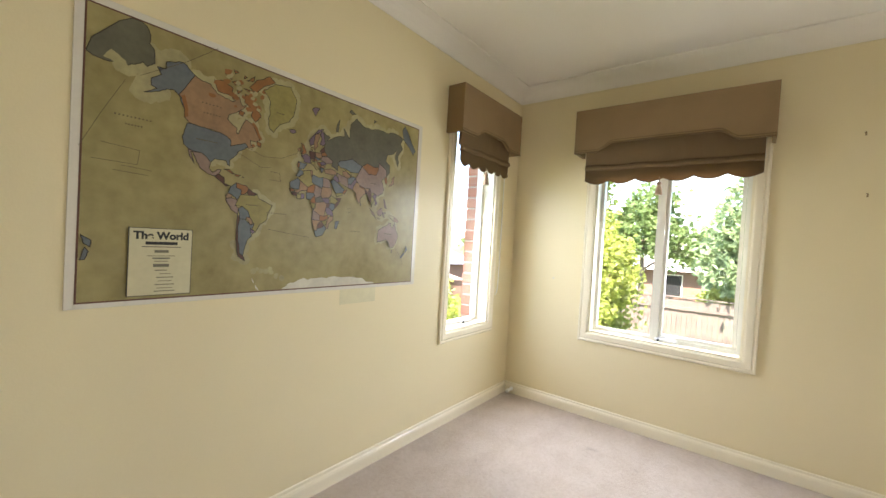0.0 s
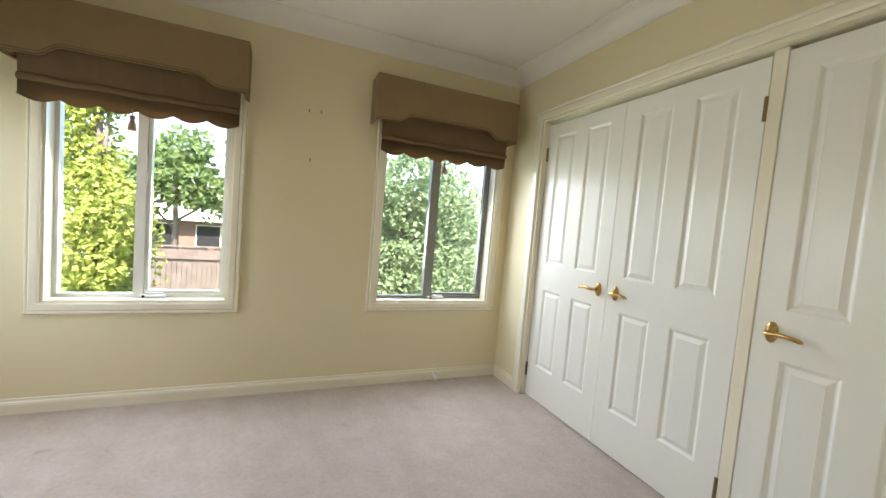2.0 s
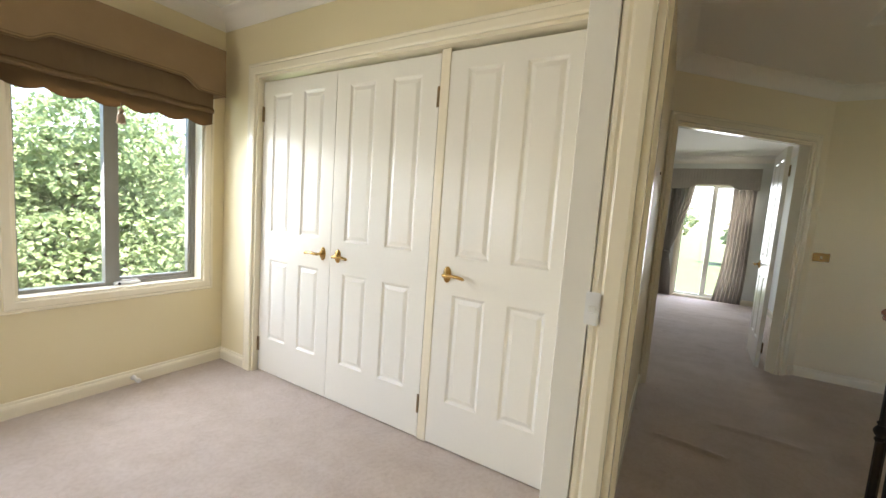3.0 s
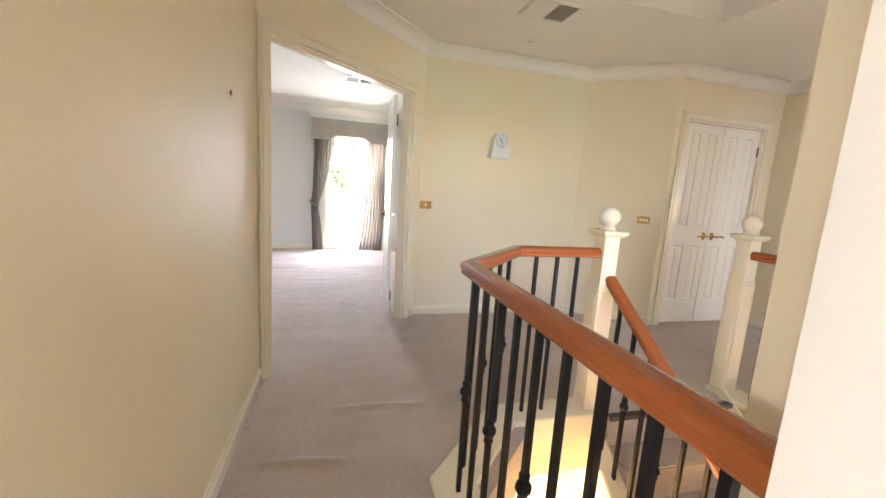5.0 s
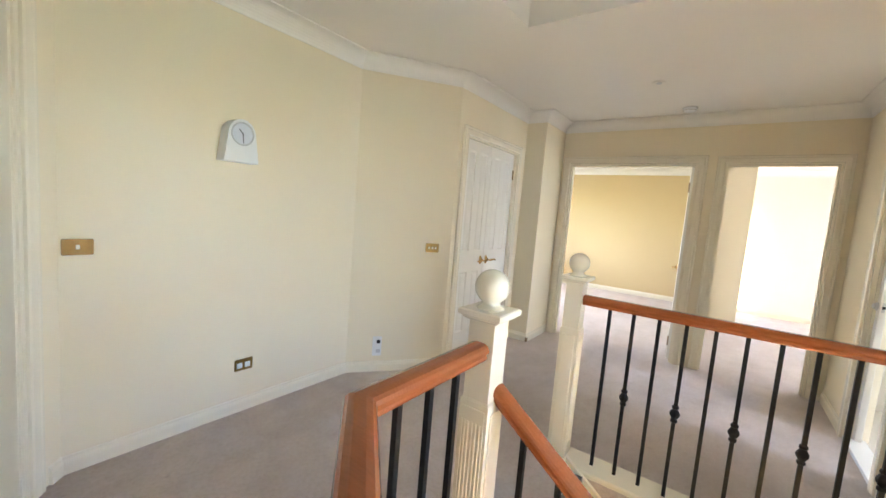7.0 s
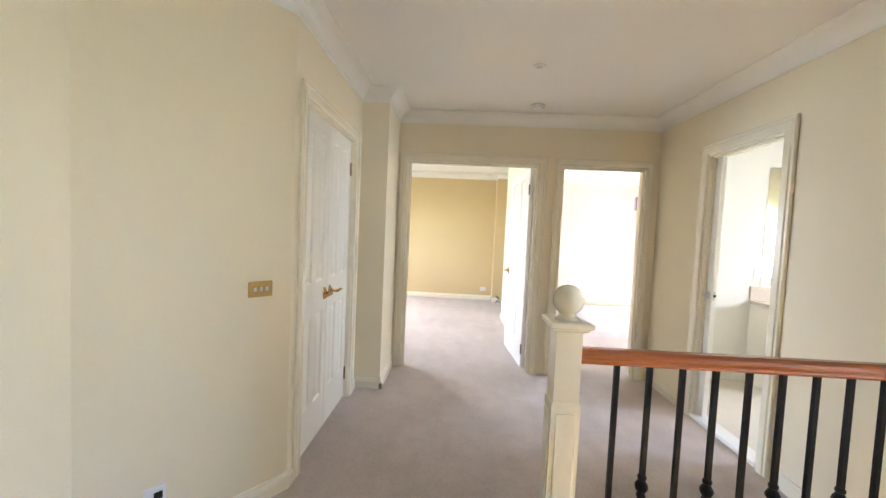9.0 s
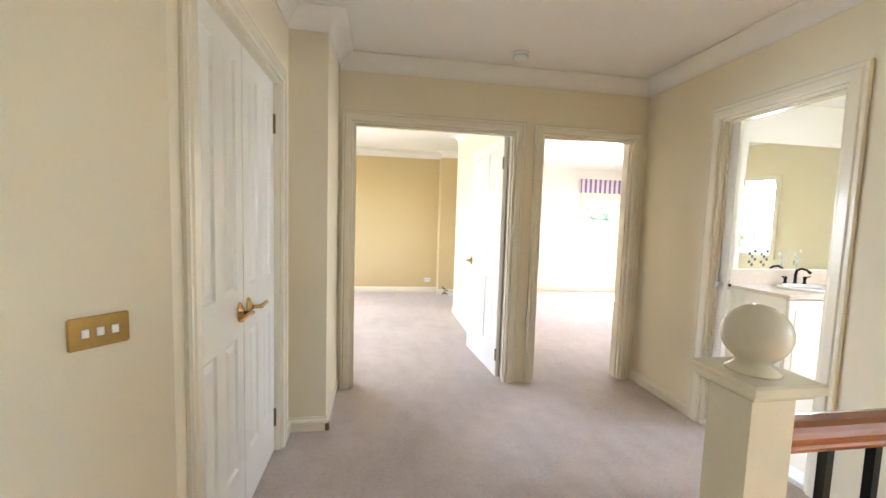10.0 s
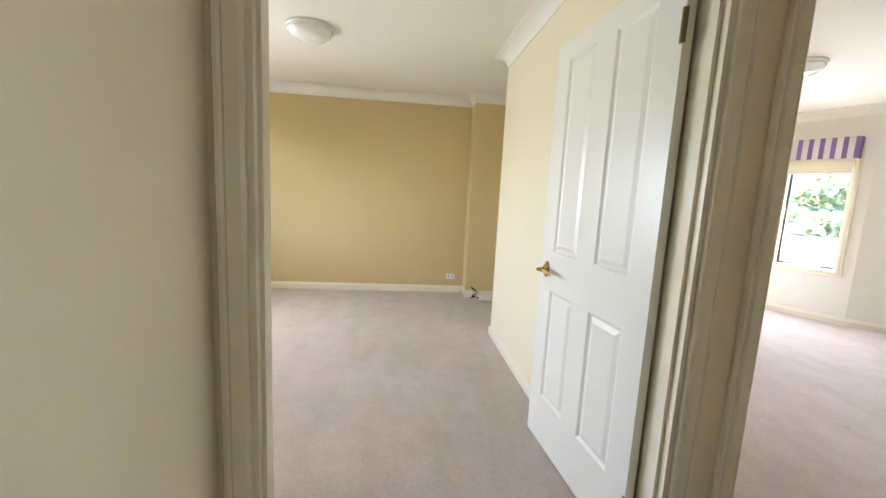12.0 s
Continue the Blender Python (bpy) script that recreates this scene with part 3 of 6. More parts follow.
# open doors
panel_door("bedroom_door", 0.72, pose(2.045, -0.216, 0, 0, 0, 181.5), "white four-panel bedroom door standing open", 0.66, 0.0, flip=True)
panel_door("main_bedroom_door", 0.70, pose(5.44, -0.36, 0, 0, 0, -3), "white four-panel door standing open into the main bedroom", 0.64, 0.0)
panel_door("ochre_bedroom_door", 0.82, pose(3.424, -4.955, 0, 0, 0, -85.2), "white four-panel bedroom door standing open", 0.745, 0.0, flip=True)

# flush sliding door leaf, mostly inside its wall pocket
leaf = empty_thing("bathroom_door", pose(2.197, -4.72, 0), "white flush sliding bathroom door, nearly all in its wall pocket", "door")
bm = bmesh.new()
box(bm, -0.018, 0.018, 0.0, 0.712, 0.034, 2.02)
bevel(bm, 0.002)
slab = part("slab", bm, M_DOOR, leaf)
bm = bmesh.new()
box(bm, -0.008, 0.008, 0.7115, 0.7135, 0.940, 1.005)
part("latch_plate", bm, M_STEEL, slab, "steel latch plate")
bm = bmesh.new()
box(bm, -0.007, 0.007, 0.7134, 0.722, 0.964, 0.982)
part("latch_bolt", bm, M_DARK, slab)
for sx in (-1, 1):
    bm = bmesh.new()
    lathe(bm, [(0.028, 0.0), (0.029, 0.003), (0.026, 0.008), (0.020, 0.010), (0.019, 0.022), (0.014, 0.025)], 24, pose(0.018 * sx, 0.664, 0.973, 0, 90 * sx, 0))
    part("round_pull", bm, M_STEEL, leaf, "round brushed steel pull")
bm = bmesh.new()
box(bm, 2.145, 2.262, -4.081, -3.414, 0.0, 0.030)
bevel(bm, 0.004)
thing("bathroom_sill", bm, M_PORC, "white raised sill across the bathroom doorway", "door sill", kind="structure")


# ---- windows ----
def window(name, p0, p1, s0, s1, z0, z1, thick, label, mull=0.5, frame_mat=M_ALU, arch=True, winder=True, depth=0.085, blindw=False):
    m, _ = along(p0, p1)
    win = empty_thing(name, m @ pose(s0, 0, 0), label, "window", kind="structure")
    w = s1 - s0
    if arch:
        bm = bmesh.new()
        architrave(bm, w, z1, z0, 0.066, True)
        part("architrave", bm, M_TRIM, win)
    bm = bmesh.new()
    t = 0.014
    box(bm, 0.0005, t, -0.002, depth, z0, z1)
    box(bm, w - t, w - 0.0005, -0.002, depth, z0, z1)
    box(bm, t, w - t, -0.002, depth, z1 - t, z1 - 0.0005)
    box(bm, t, w - t, -0.004, depth, z0 + 0.0005, z0 + t)
    part("window_sill", bm, M_TRIM, win)
    bm = bmesh.new()
    f = 0.036
    y0, y1 = depth, depth + 0.05
    box(bm, 0.001, f, y0, y1, z0 + 0.001, z1 - 0.001)
    box(bm, w - f, w - 0.001, y0, y1, z0 + 0.001, z1 - 0.001)
    box(bm, f, w - f, y0, y1, z0 + 0.001, z0 + f)
    box(bm, f, w - f, y0, y1, z1 - f, z1 - 0.001)
    if mull:
        box(bm, w * mull - 0.026, w * mull + 0.026, y0 - 0.002, y1, z0 + f, z1 - f)
    part("window_frame", bm, frame_mat, win)
    cells = [(f, w * mull - 0.026), (w * mull + 0.026, w - f)] if mull else [(f, w - f)]
    if mull:
        a, b = cells[1]
        bm = bmesh.new()
        g = 0.022
        box(bm, a + 0.002, a + g, y0 + 0.006, y1 - 0.004, z0 + f + 0.002, z1 - f - 0.002)
        box(bm, b - g, b - 0.002, y0 + 0.006, y1 - 0.004, z0 + f + 0.002, z1 - f - 0.002)
        box(bm, a + g, b - g, y0 + 0.006, y1 - 0.004, z0 + f + 0.002, z0 + f + g)
        box(bm, a + g, b - g, y0 + 0.006, y1 - 0.004, z1 - f - g, z1 - f - 0.002)
        part("sash", bm, frame_mat, win)
    for a, b in cells:
        bm = bmesh.new()
        box(bm, a - 0.003, b + 0.003, y0 + 0.022, y0 + 0.026, z0 + f - 0.003, z1 - f + 0.003)
        pn = part("pane", bm, M_GLASS, win)
        pn.visible_shadow = False
    if winder:
        x = w * (mull or 0.5) + 0.08
        bm = bmesh.new()
        box(bm, x - 0.07, x + 0.07, y0 - 0.028, y0, z0 + t + 0.001, z0 + 0.036)
        bevel(bm, 0.006)
        wd = part("window_winder", bm, M_WHITEPLASTIC, win, "white plastic chain winder")
        bm = bmesh.new()
        tube(bm, [(x - 0.03, y0 - 0.015, z0 + 0.034), (x - 0.03, y0 - 0.02, z0 + 0.045), (x + 0.03, y0 - 0.03, z0 + 0.045), (x + 0.05, y0 - 0.03, z0 + 0.045)], [0.006, 0.006, 0.005, 0.007], 8)
        part("winder_handle", bm, M_WHITEPLASTIC, wd)
        bm = bmesh.new()
        lathe(bm, [(0.008, 0), (0.008, 0.006)], 10, pose(x - 0.045, y0 - 0.027, z0 + 0.025, 90))
        part("winder_button", bm, M_DARK, wd)
    return win


window("window_1", (-1.06, -0.5), NW, W0[0] + 0.5, W0[1] + 0.5, *WZ, 0.14, "cream framed casement window with white sill, blind half raised", 0.0)
window("window_2", NW, NE, W1[0] + 1.06, W1[1] + 1.06, *WZ, 0.14, "cream two-pane window with white architrave", 0.46)
# Same frame as window_2, with its backlit shade coloured in as grey.
window("window_3", NW, NE, W2[0] + 1.06, W2[1] + 1.06, *WZ, 0.14, "grey framed two-pane window with white architrave", 0.46, M_FRAMESHADE_STEEL)
window("window_4", (9.2, 3.3), (9.2, -0.95), 2.95, 3.85, 0.03, 2.05, 0.16, "full-height glazed door behind curtains", 0.5, winder=False)
window("window_5", CS0, CS1, 2.30, 3.04, 0.66, 1.98, 0.14, "cream framed window under a striped pelmet", 0.0)
window("window_6", CD0, CD1, 0.68, 1.27, 0.62, 1.98, 0.14, "bronze framed window under a striped pelmet", 0.0, M_BRONZE)
window("window_7", (6.8, -4.95), (6.8, -8.85), 1.5, 3.4, 0.7, 2.0, 0.14, "plain window of the ochre bedroom", 0.5)
# Unseen window over the stairs, added as a light source for the landing.
window("window_added_9", HL[8], HL[9], 2.75, 4.05, 0.5, 2.1, 0.115, "unseen window added over the stairs to light the landing", 0.5, winder=False, depth=0.04)
window("window_8", (-0.75, -4.97), (-0.75, -2.9), 1.34, 1.98, 1.0, 2.0, 0.14, "plain bathroom window", 0.5)


# ---- pelmets and blinds ----
def outline_slab(bm, pts, y0, y1, m=None):
    """A slab from y0 to y1 with the outline pts (x, z), anticlockwise seen from -y."""
    a = [bm.verts.new((x, y0, z)) for x, z in pts]
    b = [bm.verts.new((x, y1, z)) for x, z in pts]
    fa = bm.faces.new(a)
    fb = bm.faces.new(list(reversed(b)))
    n = len(pts)
    for i in range(n):
        j = (i + 1) % n
        bm.faces.new((a[j], a[i], b[i], b[j]))
    bmesh.ops.triangulate(bm, faces=[fa, fb])


def pelmet_bottom(w, low, high, edge=0.215):
    """The shaped lower edge of a pelmet: low ends, an ogee step and a raised middle."""
    pts = [(0.0, low), (edge * 0.72, low)]
    for i in range(1, 9):
        k = i / 8
        pts.append((edge * 0.72 + edge * 0.5 * k, low + (high - low) * (3 * k * k - 2 * k ** 3)))
    return pts + [(w - x, z) for x, z in reversed(pts)]


def shaped_slab(bm, bot, top, y0, y1):
    """An upright board from y0 to y1 with a straight top and the lower edge bot."""
    cols = [[bm.verts.new((x, y, zz)) for y, zz in ((y0, z), (y0, top), (y1, top), (y1, z))] for x, z in bot]
    for a, b in zip(cols, cols[1:]):
        for i in range(4):
            j = (i + 1) % 4
            bm.faces.new((a[i], b[i], b[j], a[j]))
    bm.faces.new(cols[0])
    bm.faces.new(list(reversed(cols[-1])))
    bmesh.ops.recalc_face_normals(bm, faces=list(bm.faces))


def pelmet(name, m, w, top, low, high, depth, label, group):
    pel = empty_thing(name, m, label, "pelmet", group)
    bm = bmesh.new()
    bot = pelmet_bottom(w, low, high)
    shaped_slab(bm, bot, top, -depth, -depth + 0.018)
    part("pelmet_front", bm, M_FABRIC, pel)
    bm = bmesh.new()
    box(bm, 0.0, 0.018, -depth + 0.018, -0.001, low, top)
    part("pelmet_return", bm, M_FABRIC, pel)
    bm = bmesh.new()
    box(bm, w - 0.018, w, -depth + 0.018, -0.001, low, top)
    part("pelmet_return", bm, M_FABRIC, pel)
    bm = bmesh.new()
    box(bm, 0.018, w - 0.018, -depth + 0.018, -0.001, top - 0.018, top - 0.001)
    part("pelmet_top", bm, M_FABRIC, pel)
    bm = bmesh.new()
    tube(bm, [(x, -depth - 0.001, z + 0.001) for x, z in bot], [0.004] * len(bot), 6)
    part("piping", bm, M_PIPING_BACKLIT, pel, "corded piping along the shaped edge")
    bm = bmesh.new()
    tube(bm, [(x, -depth - 0.0005, z + 0.016) for x, z in bot], [0.002] * len(bot), 6)
    part("piping", bm, M_PIPING_BACKLIT, pel)
    return pel


def roman_blind(name, m, w, top, bottom, label):
    """A raised roman blind: stacked soft folds, a batten pocket and a scalloped valance with a tassel."""
    bl = empty_thing(name, m, label, "blind", "roman blinds")
    bm = bmesh.new()
    prof = [(-0.158, top), (-0.162, top - 0.05), (-0.15, bottom + 0.13), (-0.164, bottom + 0.118), (-0.168, bottom + 0.105), (-0.162, bottom + 0.095), (-0.146, bottom + 0.09)]
    nx = 24
    back = [(y + 0.02, z) for y, z in reversed(prof)]
    rows = []
    for y, z in prof + back:
        rows.append([bm.verts.new((w * i / nx, y + 0.0016 * math.sin(i * 1.7 + z * 9), z + 0.003 * math.sin(i * 0.9))) for i in range(nx + 1)])
    for a, b in zip(rows, rows[1:] + rows[:1]):
        for i in range(nx):
            bm.faces.new((a[i], a[i + 1], b[i + 1], b[i]))
    bm.faces.new([r[0] for r in rows])
    bm.faces.new([r[-1] for r in reversed(rows)])
    # Folds take the darker tan: the blind's backlit shade is in its colour.
    part("folded_fabric", bm, M_PIPING_BACKLIT, bl)
    bm = bmesh.new()
    n = 6
    pts = []
    for i in range(n * 8 + 1):
        u = i / (n * 8)
        pts.append((w * u, bottom + 0.022 - 0.026 * abs(math.sin(math.pi * n * u)) - 0.004 * math.sin(5 * u)))
    up = [(x, bottom + 0.10) for x, _ in pts]
    va = [bm.verts.new((x, -0.15 + 0.006 * math.sin(x * 14), z)) for x, z in pts]
    vb = [bm.verts.new((x, -0.15 + 0.003 * math.sin(x * 14), z)) for x, z in up]
    for i in range(len(pts) - 1):
        bm.faces.new((va[i], va[i + 1], vb[i + 1], vb[i]))
    bmesh.ops.solidify(bm, geom=list(bm.faces), thickness=0.004)
    # Valance carries the same backlit darkening in its colour.
    val = part("scalloped_valance", bm, M_PIPING_BACKLIT, bl)
    bm = bmesh.new()
    tube(bm, [(x, -0.156 + 0.006 * math.sin(x * 14), z + 0.001) for x, z in pts], [0.003] * len(pts), 5)
    part("edge_piping", bm, M_PIPING_BACKLIT, val)
    bm = bmesh.new()
    tx = w * 0.48
    lathe(bm, [(0.003, 0.03), (0.004, 0.0), (0.013, -0.004), (0.016, -0.014), (0.012, -0.024), (0.010, -0.028), (0.016, -0.036), (0.022, -0.075), (0.023, -0.085)][::-1], 14, pose(tx, -0.162, bottom - 0.005))
    part("tassel", bm, M_TASSEL, bl, "tan cord tassel", smooth=True)
    return bl


mn, _ = along(NW, NE)
mw, _ = along((-1.06, -0.5), NW)
LBL_P = "tan fabric pelmet box with a shaped lower edge"
pelmet("pelmet", mn @ pose(-0.522 + 1.06, 0, 0), 1.105, 2.212, 1.912, 1.968, 0.188, LBL_P, "bedroom pelmets")
pelmet("pelmet", mn @ pose(1.351 + 1.06, 0, 0), 1.105, 2.212, 1.912, 1.968, 0.188, LBL_P, "bedroom pelmets")
pelmet("pelmet", mw @ pose(2.37 + 0.5, 0, 0), 0.765, 2.222, 1.925, 1.975, 0.13, LBL_P, "bedroom pelmets")
LBL_R = "tan fabric roman blind, raised, with scalloped valance and tassel"
roman_blind("roman_blind", mn @ pose(-0.46 + 1.06, 0.04, 0), 1.0, 2.15, 1.705, LBL_R)
roman_blind("roman_blind", mn @ pose(1.415 + 1.06, 0.04, 0), 1.0, 2.15, 1.705, LBL_R)
roman_blind("roman_blind", mw @ pose(2.43 + 0.5, 0.075, 0), 0.63, 2.15, 1.735, LBL_R)
# blind cord
bm = bmesh.new()
pts = [(-1.035, 3.10, 1.75), (-1.035, 3.102, 1.3), (-1.035, 3.10, 0.92), (-1.035, 3.09, 0.86), (-1.035, 3.065, 0.84)]
tube(bm, pts, [0.004] * 5, 6)
thing("blind_cord", bm, M_WHITEPLASTIC, "white hanging cord of a roman blind", "cord", smooth=True)


# ---- stair railing ----
RAILP = [(-0.0355, 0.024), (-0.0365, 0.032), (-0.033, 0.042), (-0.026, 0.049), (-0.012, 0.053), (0.012, 0.053), (0.026, 0.049), (0.033, 0.042), (0.0365, 0.032), (0.0355, 0.024),
         (0.030, 0.020), (0.029, 0.014), (0.031, 0.008), (0.028, 0.0), (-0.028, 0.0), (-0.031, 0.008), (-0.029, 0.014), (-0.030, 0.020)]
RZ = 0.924
C0, C1, C2, C3 = (2.07, -0.374), (3.245, -0.374), (3.680, -0.777), (3.680, -1.272)
CURB = [(-0.095, -0.31), (-0.078, -0.31), (-0.078, -0.001), (0.095, -0.001), (0.095, 0.020), (0.088, 0.028), (-0.09, 0.028), (-0.097, 0.020), (-0.097, -0.10), (-0.095, -0.12)]


def baluster_data(knot, h):
    """A slim twisted-iron bar with a shoe, and a collared knuckle where knot gives its height."""
    bm = bmesh.new()
    r = 0.0085
    box(bm, -r, r, -r, r, 0, h)
    if knot:
        prof = [(0.011, -0.045), (0.016, -0.040), (0.016, -0.030), (0.011, -0.026), (0.015, -0.020), (0.022, -0.008), (0.0235, 0.0), (0.022, 0.008), (0.015, 0.020), (0.011, 0.026), (0.016, 0.030), (0.016, 0.040), (0.011, 0.045)]
        lathe(bm, [(a, knot + b) for a, b in prof], 10)
    return mesh_from("baluster", bm, M_IRON)


BAL_PLAIN = baluster_data(0, RZ - 0.028 + 0.004)
BAL_KNOT = baluster_data(0.44, RZ - 0.028 + 0.004)


def newel(parent, x, y, base, fluted):
    """A square fluted newel with a moulded cap and a ball; part of its railing."""
    m = pose(x, y, 0.012)
    bm = bmesh.new()
    box(bm, -0.046, 0.046, -0.046, 0.046, 0.77, 1.03)
    box(bm, -0.052, 0.052, -0.052, 0.052, base, 0.765)
    box(bm, -0.049, 0.049, -0.049, 0.049, 0.765, 0.77)
    post = part("newel_post", bm, M_TRIM, parent, "cream painted square newel post", m=m)
    for k in range(4):
        r = pose(0, 0, 0, 0, 0, 90 * k)
        if k != fluted:
            bm = bmesh.new()
            box(bm, -0.036, 0.036, -0.0575, -0.0515, 0.05, 0.735, r)
            bevel(bm, 0.003)
            part("raised_panel", bm, M_TRIM, post)
            continue
        for i in range(5):
            o = -0.028 + 0.014 * i
            bm = bmesh.new()
            tube(bm, [r @ Vector((o, -0.0525, 0.10)), r @ Vector((o, -0.0525, 0.70))], [0.0045, 0.0045], 6)
            part("flute", bm, M_TRIM, post)
        bm = bmesh.new()
        box(bm, -0.042, 0.042, -0.0555, -0.0515, 0.70, 0.745, r)
        box(bm, -0.042, -0.0365, -0.0555, -0.0515, 0.06, 0.6995, r)
        box(bm, 0.0365, 0.042, -0.0555, -0.0515, 0.06, 0.6995, r)
        part("flute_border", bm, M_TRIM, post)
    bm = bmesh.new()
    rings = []
    for h, z in ((0.052, 1.03), (0.062, 1.036), (0.066, 1.044), (0.075, 1.047), (0.075, 1.062), (0.070, 1.066)):
        rings.append([bm.verts.new((a * h, b * h, z)) for a, b in ((-1, -1), (1, -1), (1, 1), (-1, 1))])
    for a, b in zip(rings, rings[1:]):
        for i in range(4):
            j = (i + 1) % 4
            bm.faces.new((a[i], a[j], b[j], b[i]))
    bm.faces.new(rings[-1])
    bm.faces.new(list(reversed(rings[0])))
    cap = part("newel_cap", bm, M_TRIM, post)
    bm = bmesh.new()
    prof = [(0.045, 1.066), (0.044, 1.070), (0.034, 1.076), (0.029, 1.082), (0.030, 1.088)]
    R, zc = 0.056, 1.137
    for i in range(1, 16):
        a = -math.pi / 2 + 0.5 + (math.pi - 0.5) * i / 15
        prof.append((max(0.001, R * math.cos(a)), zc + R * math.sin(a)))
    lathe(bm, prof, 28)
    part("newel_ball", bm, M_TRIM, post, "cream painted ball finial", smooth=True)


rail1 = empty_thing("landing_railing", pose(0, 0, 0), "red-brown timber handrail on black iron balusters round the stairwell", "railing")
bm = bmesh.new()
sweep(bm, RAILP, [(x, y, RZ) for x, y in (C0, C1, C2, C3)])
part("handrail", bm, M_RAIL, rail1, "varnished red-brown timber handrail")
bm = bmesh.new()
sweep(bm, CURB, [(x, y, 0) for x, y in (C0, C1, C2, (3.68, -1.40))])
part("base_rail", bm, M_TRIM, rail1, "cream painted base rail and fascia")
n = 0
for i in range(9):
    part_of("baluster", BAL_KNOT if i % 2 == 0 else BAL_PLAIN, rail1, pose(3.18 - 0.125 * i, C0[1], 0.026))
dv = Vector((C2[0] - C1[0], C2[1] - C1[1]))
for i in range(4):
    p = Vector(C1) + dv * (0.16 + 0.225 * i)
    part_of("baluster", BAL_KNOT if i % 2 else BAL_PLAIN, rail1, pose(p.x, p.y, 0.026, 0, 0, 45))
for i in range(3):
    part_of("baluster", BAL_KNOT if i % 2 else BAL_PLAIN, rail1, pose(3.68, -0.90 - 0.125 * i, 0.026))
newel(rail1, 3.680, -1.322, -0.33, 2)

rail2 = empty_thing("landing_railing", pose(0, 0, 0), "red-brown timber handrail on black iron balusters beside the stairs", "railing")
bm = bmesh.new()
sweep(bm, RAILP, [(3.69, -2.44, RZ), (2.256, -2.44, RZ)])
part("handrail", bm, M_RAIL, rail2, "varnished red-brown timber handrail")
bm = bmesh.new()
sweep(bm, [(-o, h) for o, h in CURB], [(3.78, -2.44, 0), (2.256, -2.44, 0)])
part("base_rail", bm, M_TRIM, rail2, "cream painted base rail and fascia")
for i in range(11):
    part_of("baluster", BAL_KNOT if i % 2 else BAL_PLAIN, rail2, pose(3.549 - 0.1185 * i, -2.44, 0.026))
newel(rail2, 3.740, -2.44, 0.0, 3)

# sloping rail down the stairs
SL = 0.183 / 0.245
rail3 = empty_thing("stair_railing", pose(0, 0, 0), "sloping red-brown timber handrail on black iron balusters down the stairs", "railing")
bm = bmesh.new()
sweep(bm, RAILP, [(3.645, -1.345, 0.783), (2.20, -1.345, 0.783 - SL * 1.445)])
part("handrail", bm, M_RAIL, rail3, "varnished red-brown timber handrail")
bm = bmesh.new()
sweep(bm, [(-0.06, -0.30), (0.06, -0.30), (0.06, 0.02), (0.05, 0.03), (-0.05, 0.03), (-0.06, 0.02)], [(3.64, -1.345, -0.10), (2.20, -1.345, -0.10 - SL * 1.44)])
part("stair_string", bm, M_TRIM, rail3, "cream painted closed stair string")
for i in range(11):
    x = 3.53 - 0.122 * i
    z = -0.08 - SL * (3.64 - x)
    part_of("baluster", BAL_KNOT if i % 2 else BAL_PLAIN, rail3, pose(x, -1.345, z) @ Matrix.Diagonal((1, 1, 0.975, 1)))

# stairs
st = empty_thing("staircase", pose(0, 0, 0), "carpeted stairs going down between cream strings", "stairs", kind="structure")
for i in range(8):
    bm = bmesh.new()
    x1 = 3.63 - 0.245 * i
    z = -0.183 * (i + 1)
    box(bm, x1 - 0.27, x1, -2.335, -1.405, z - 0.19, z)
    bevel(bm, 0.008, 2)
    part("step", bm, M_CARPET, st)
bm = bmesh.new()
box(bm, 3.575, 3.64, -2.335, -1.405, -0.19, 0.006)
bevel(bm, 0.01, 2)
part("step", bm, M_CARPET, st)
bm = bmesh.new()
box(bm, 3.562, 3.600, -2.325, -1.412, 0.0065, 0.0125)
box(bm, 3.560, 3.572, -2.325, -1.412, -0.016, 0.0125)
part("nosing_strip", bm, M_BRONZE, st, "dark metal nosing along the top step")
bm = bmesh.new()
sweep(bm, [(-0.012, -0.25), (0.006, -0.25), (0.006, 0.085), (-0.004, 0.095), (-0.012, 0.085)], [(3.66, -2.333, 0.0), (1.70, -2.333, -SL * 1.96)])
part("wall_string", bm, M_TRIM, st)
bm = bmesh.new()
box(bm, 0.6, 1.69, -2.335, -1.405, -1.75, -1.647)
part("landing", bm, M_CARPET, st)

# ground floor seen through the stairwell
GZ = -2.75
bm = bmesh.new()
box(bm, 0.4, 6.4, -3.6, 1.4, GZ - 0.1, GZ)
thing("floor_ground", bm, M_TILE, "cream tiled hall floor downstairs", "floor", kind="structure")
wall("wall_ground_north", (0.4, 1.3), (6.3, 1.3), 0.1, M_WALL, z0=GZ, z1=-0.30)
wall("wall_ground_east", (6.3, 1.3), (6.3, -3.5), 0.1, M_WALL, z0=GZ, z1=-0.30)
wall("wall_ground_south", (6.3, -3.5), (0.4, -3.5), 0.1, M_WALL, z0=GZ, z1=-0.30)
wall("wall_ground_west", (0.4, -3.5), (0.4, 1.3), 0.1, M_WALL, z0=GZ, z1=-0.30)
wall("wall_stair_side", (3.7, -2.345), (0.4, -2.345), 0.09, M_WALL_H, z0=GZ, z1=-0.30)

from mathutils import geometry


# ---- world map ----
def flat_mat(name, c, vary=0.05, rough=0.35):
    return mat(name, c, rough, 0, vary, 14, 0.0, 60)


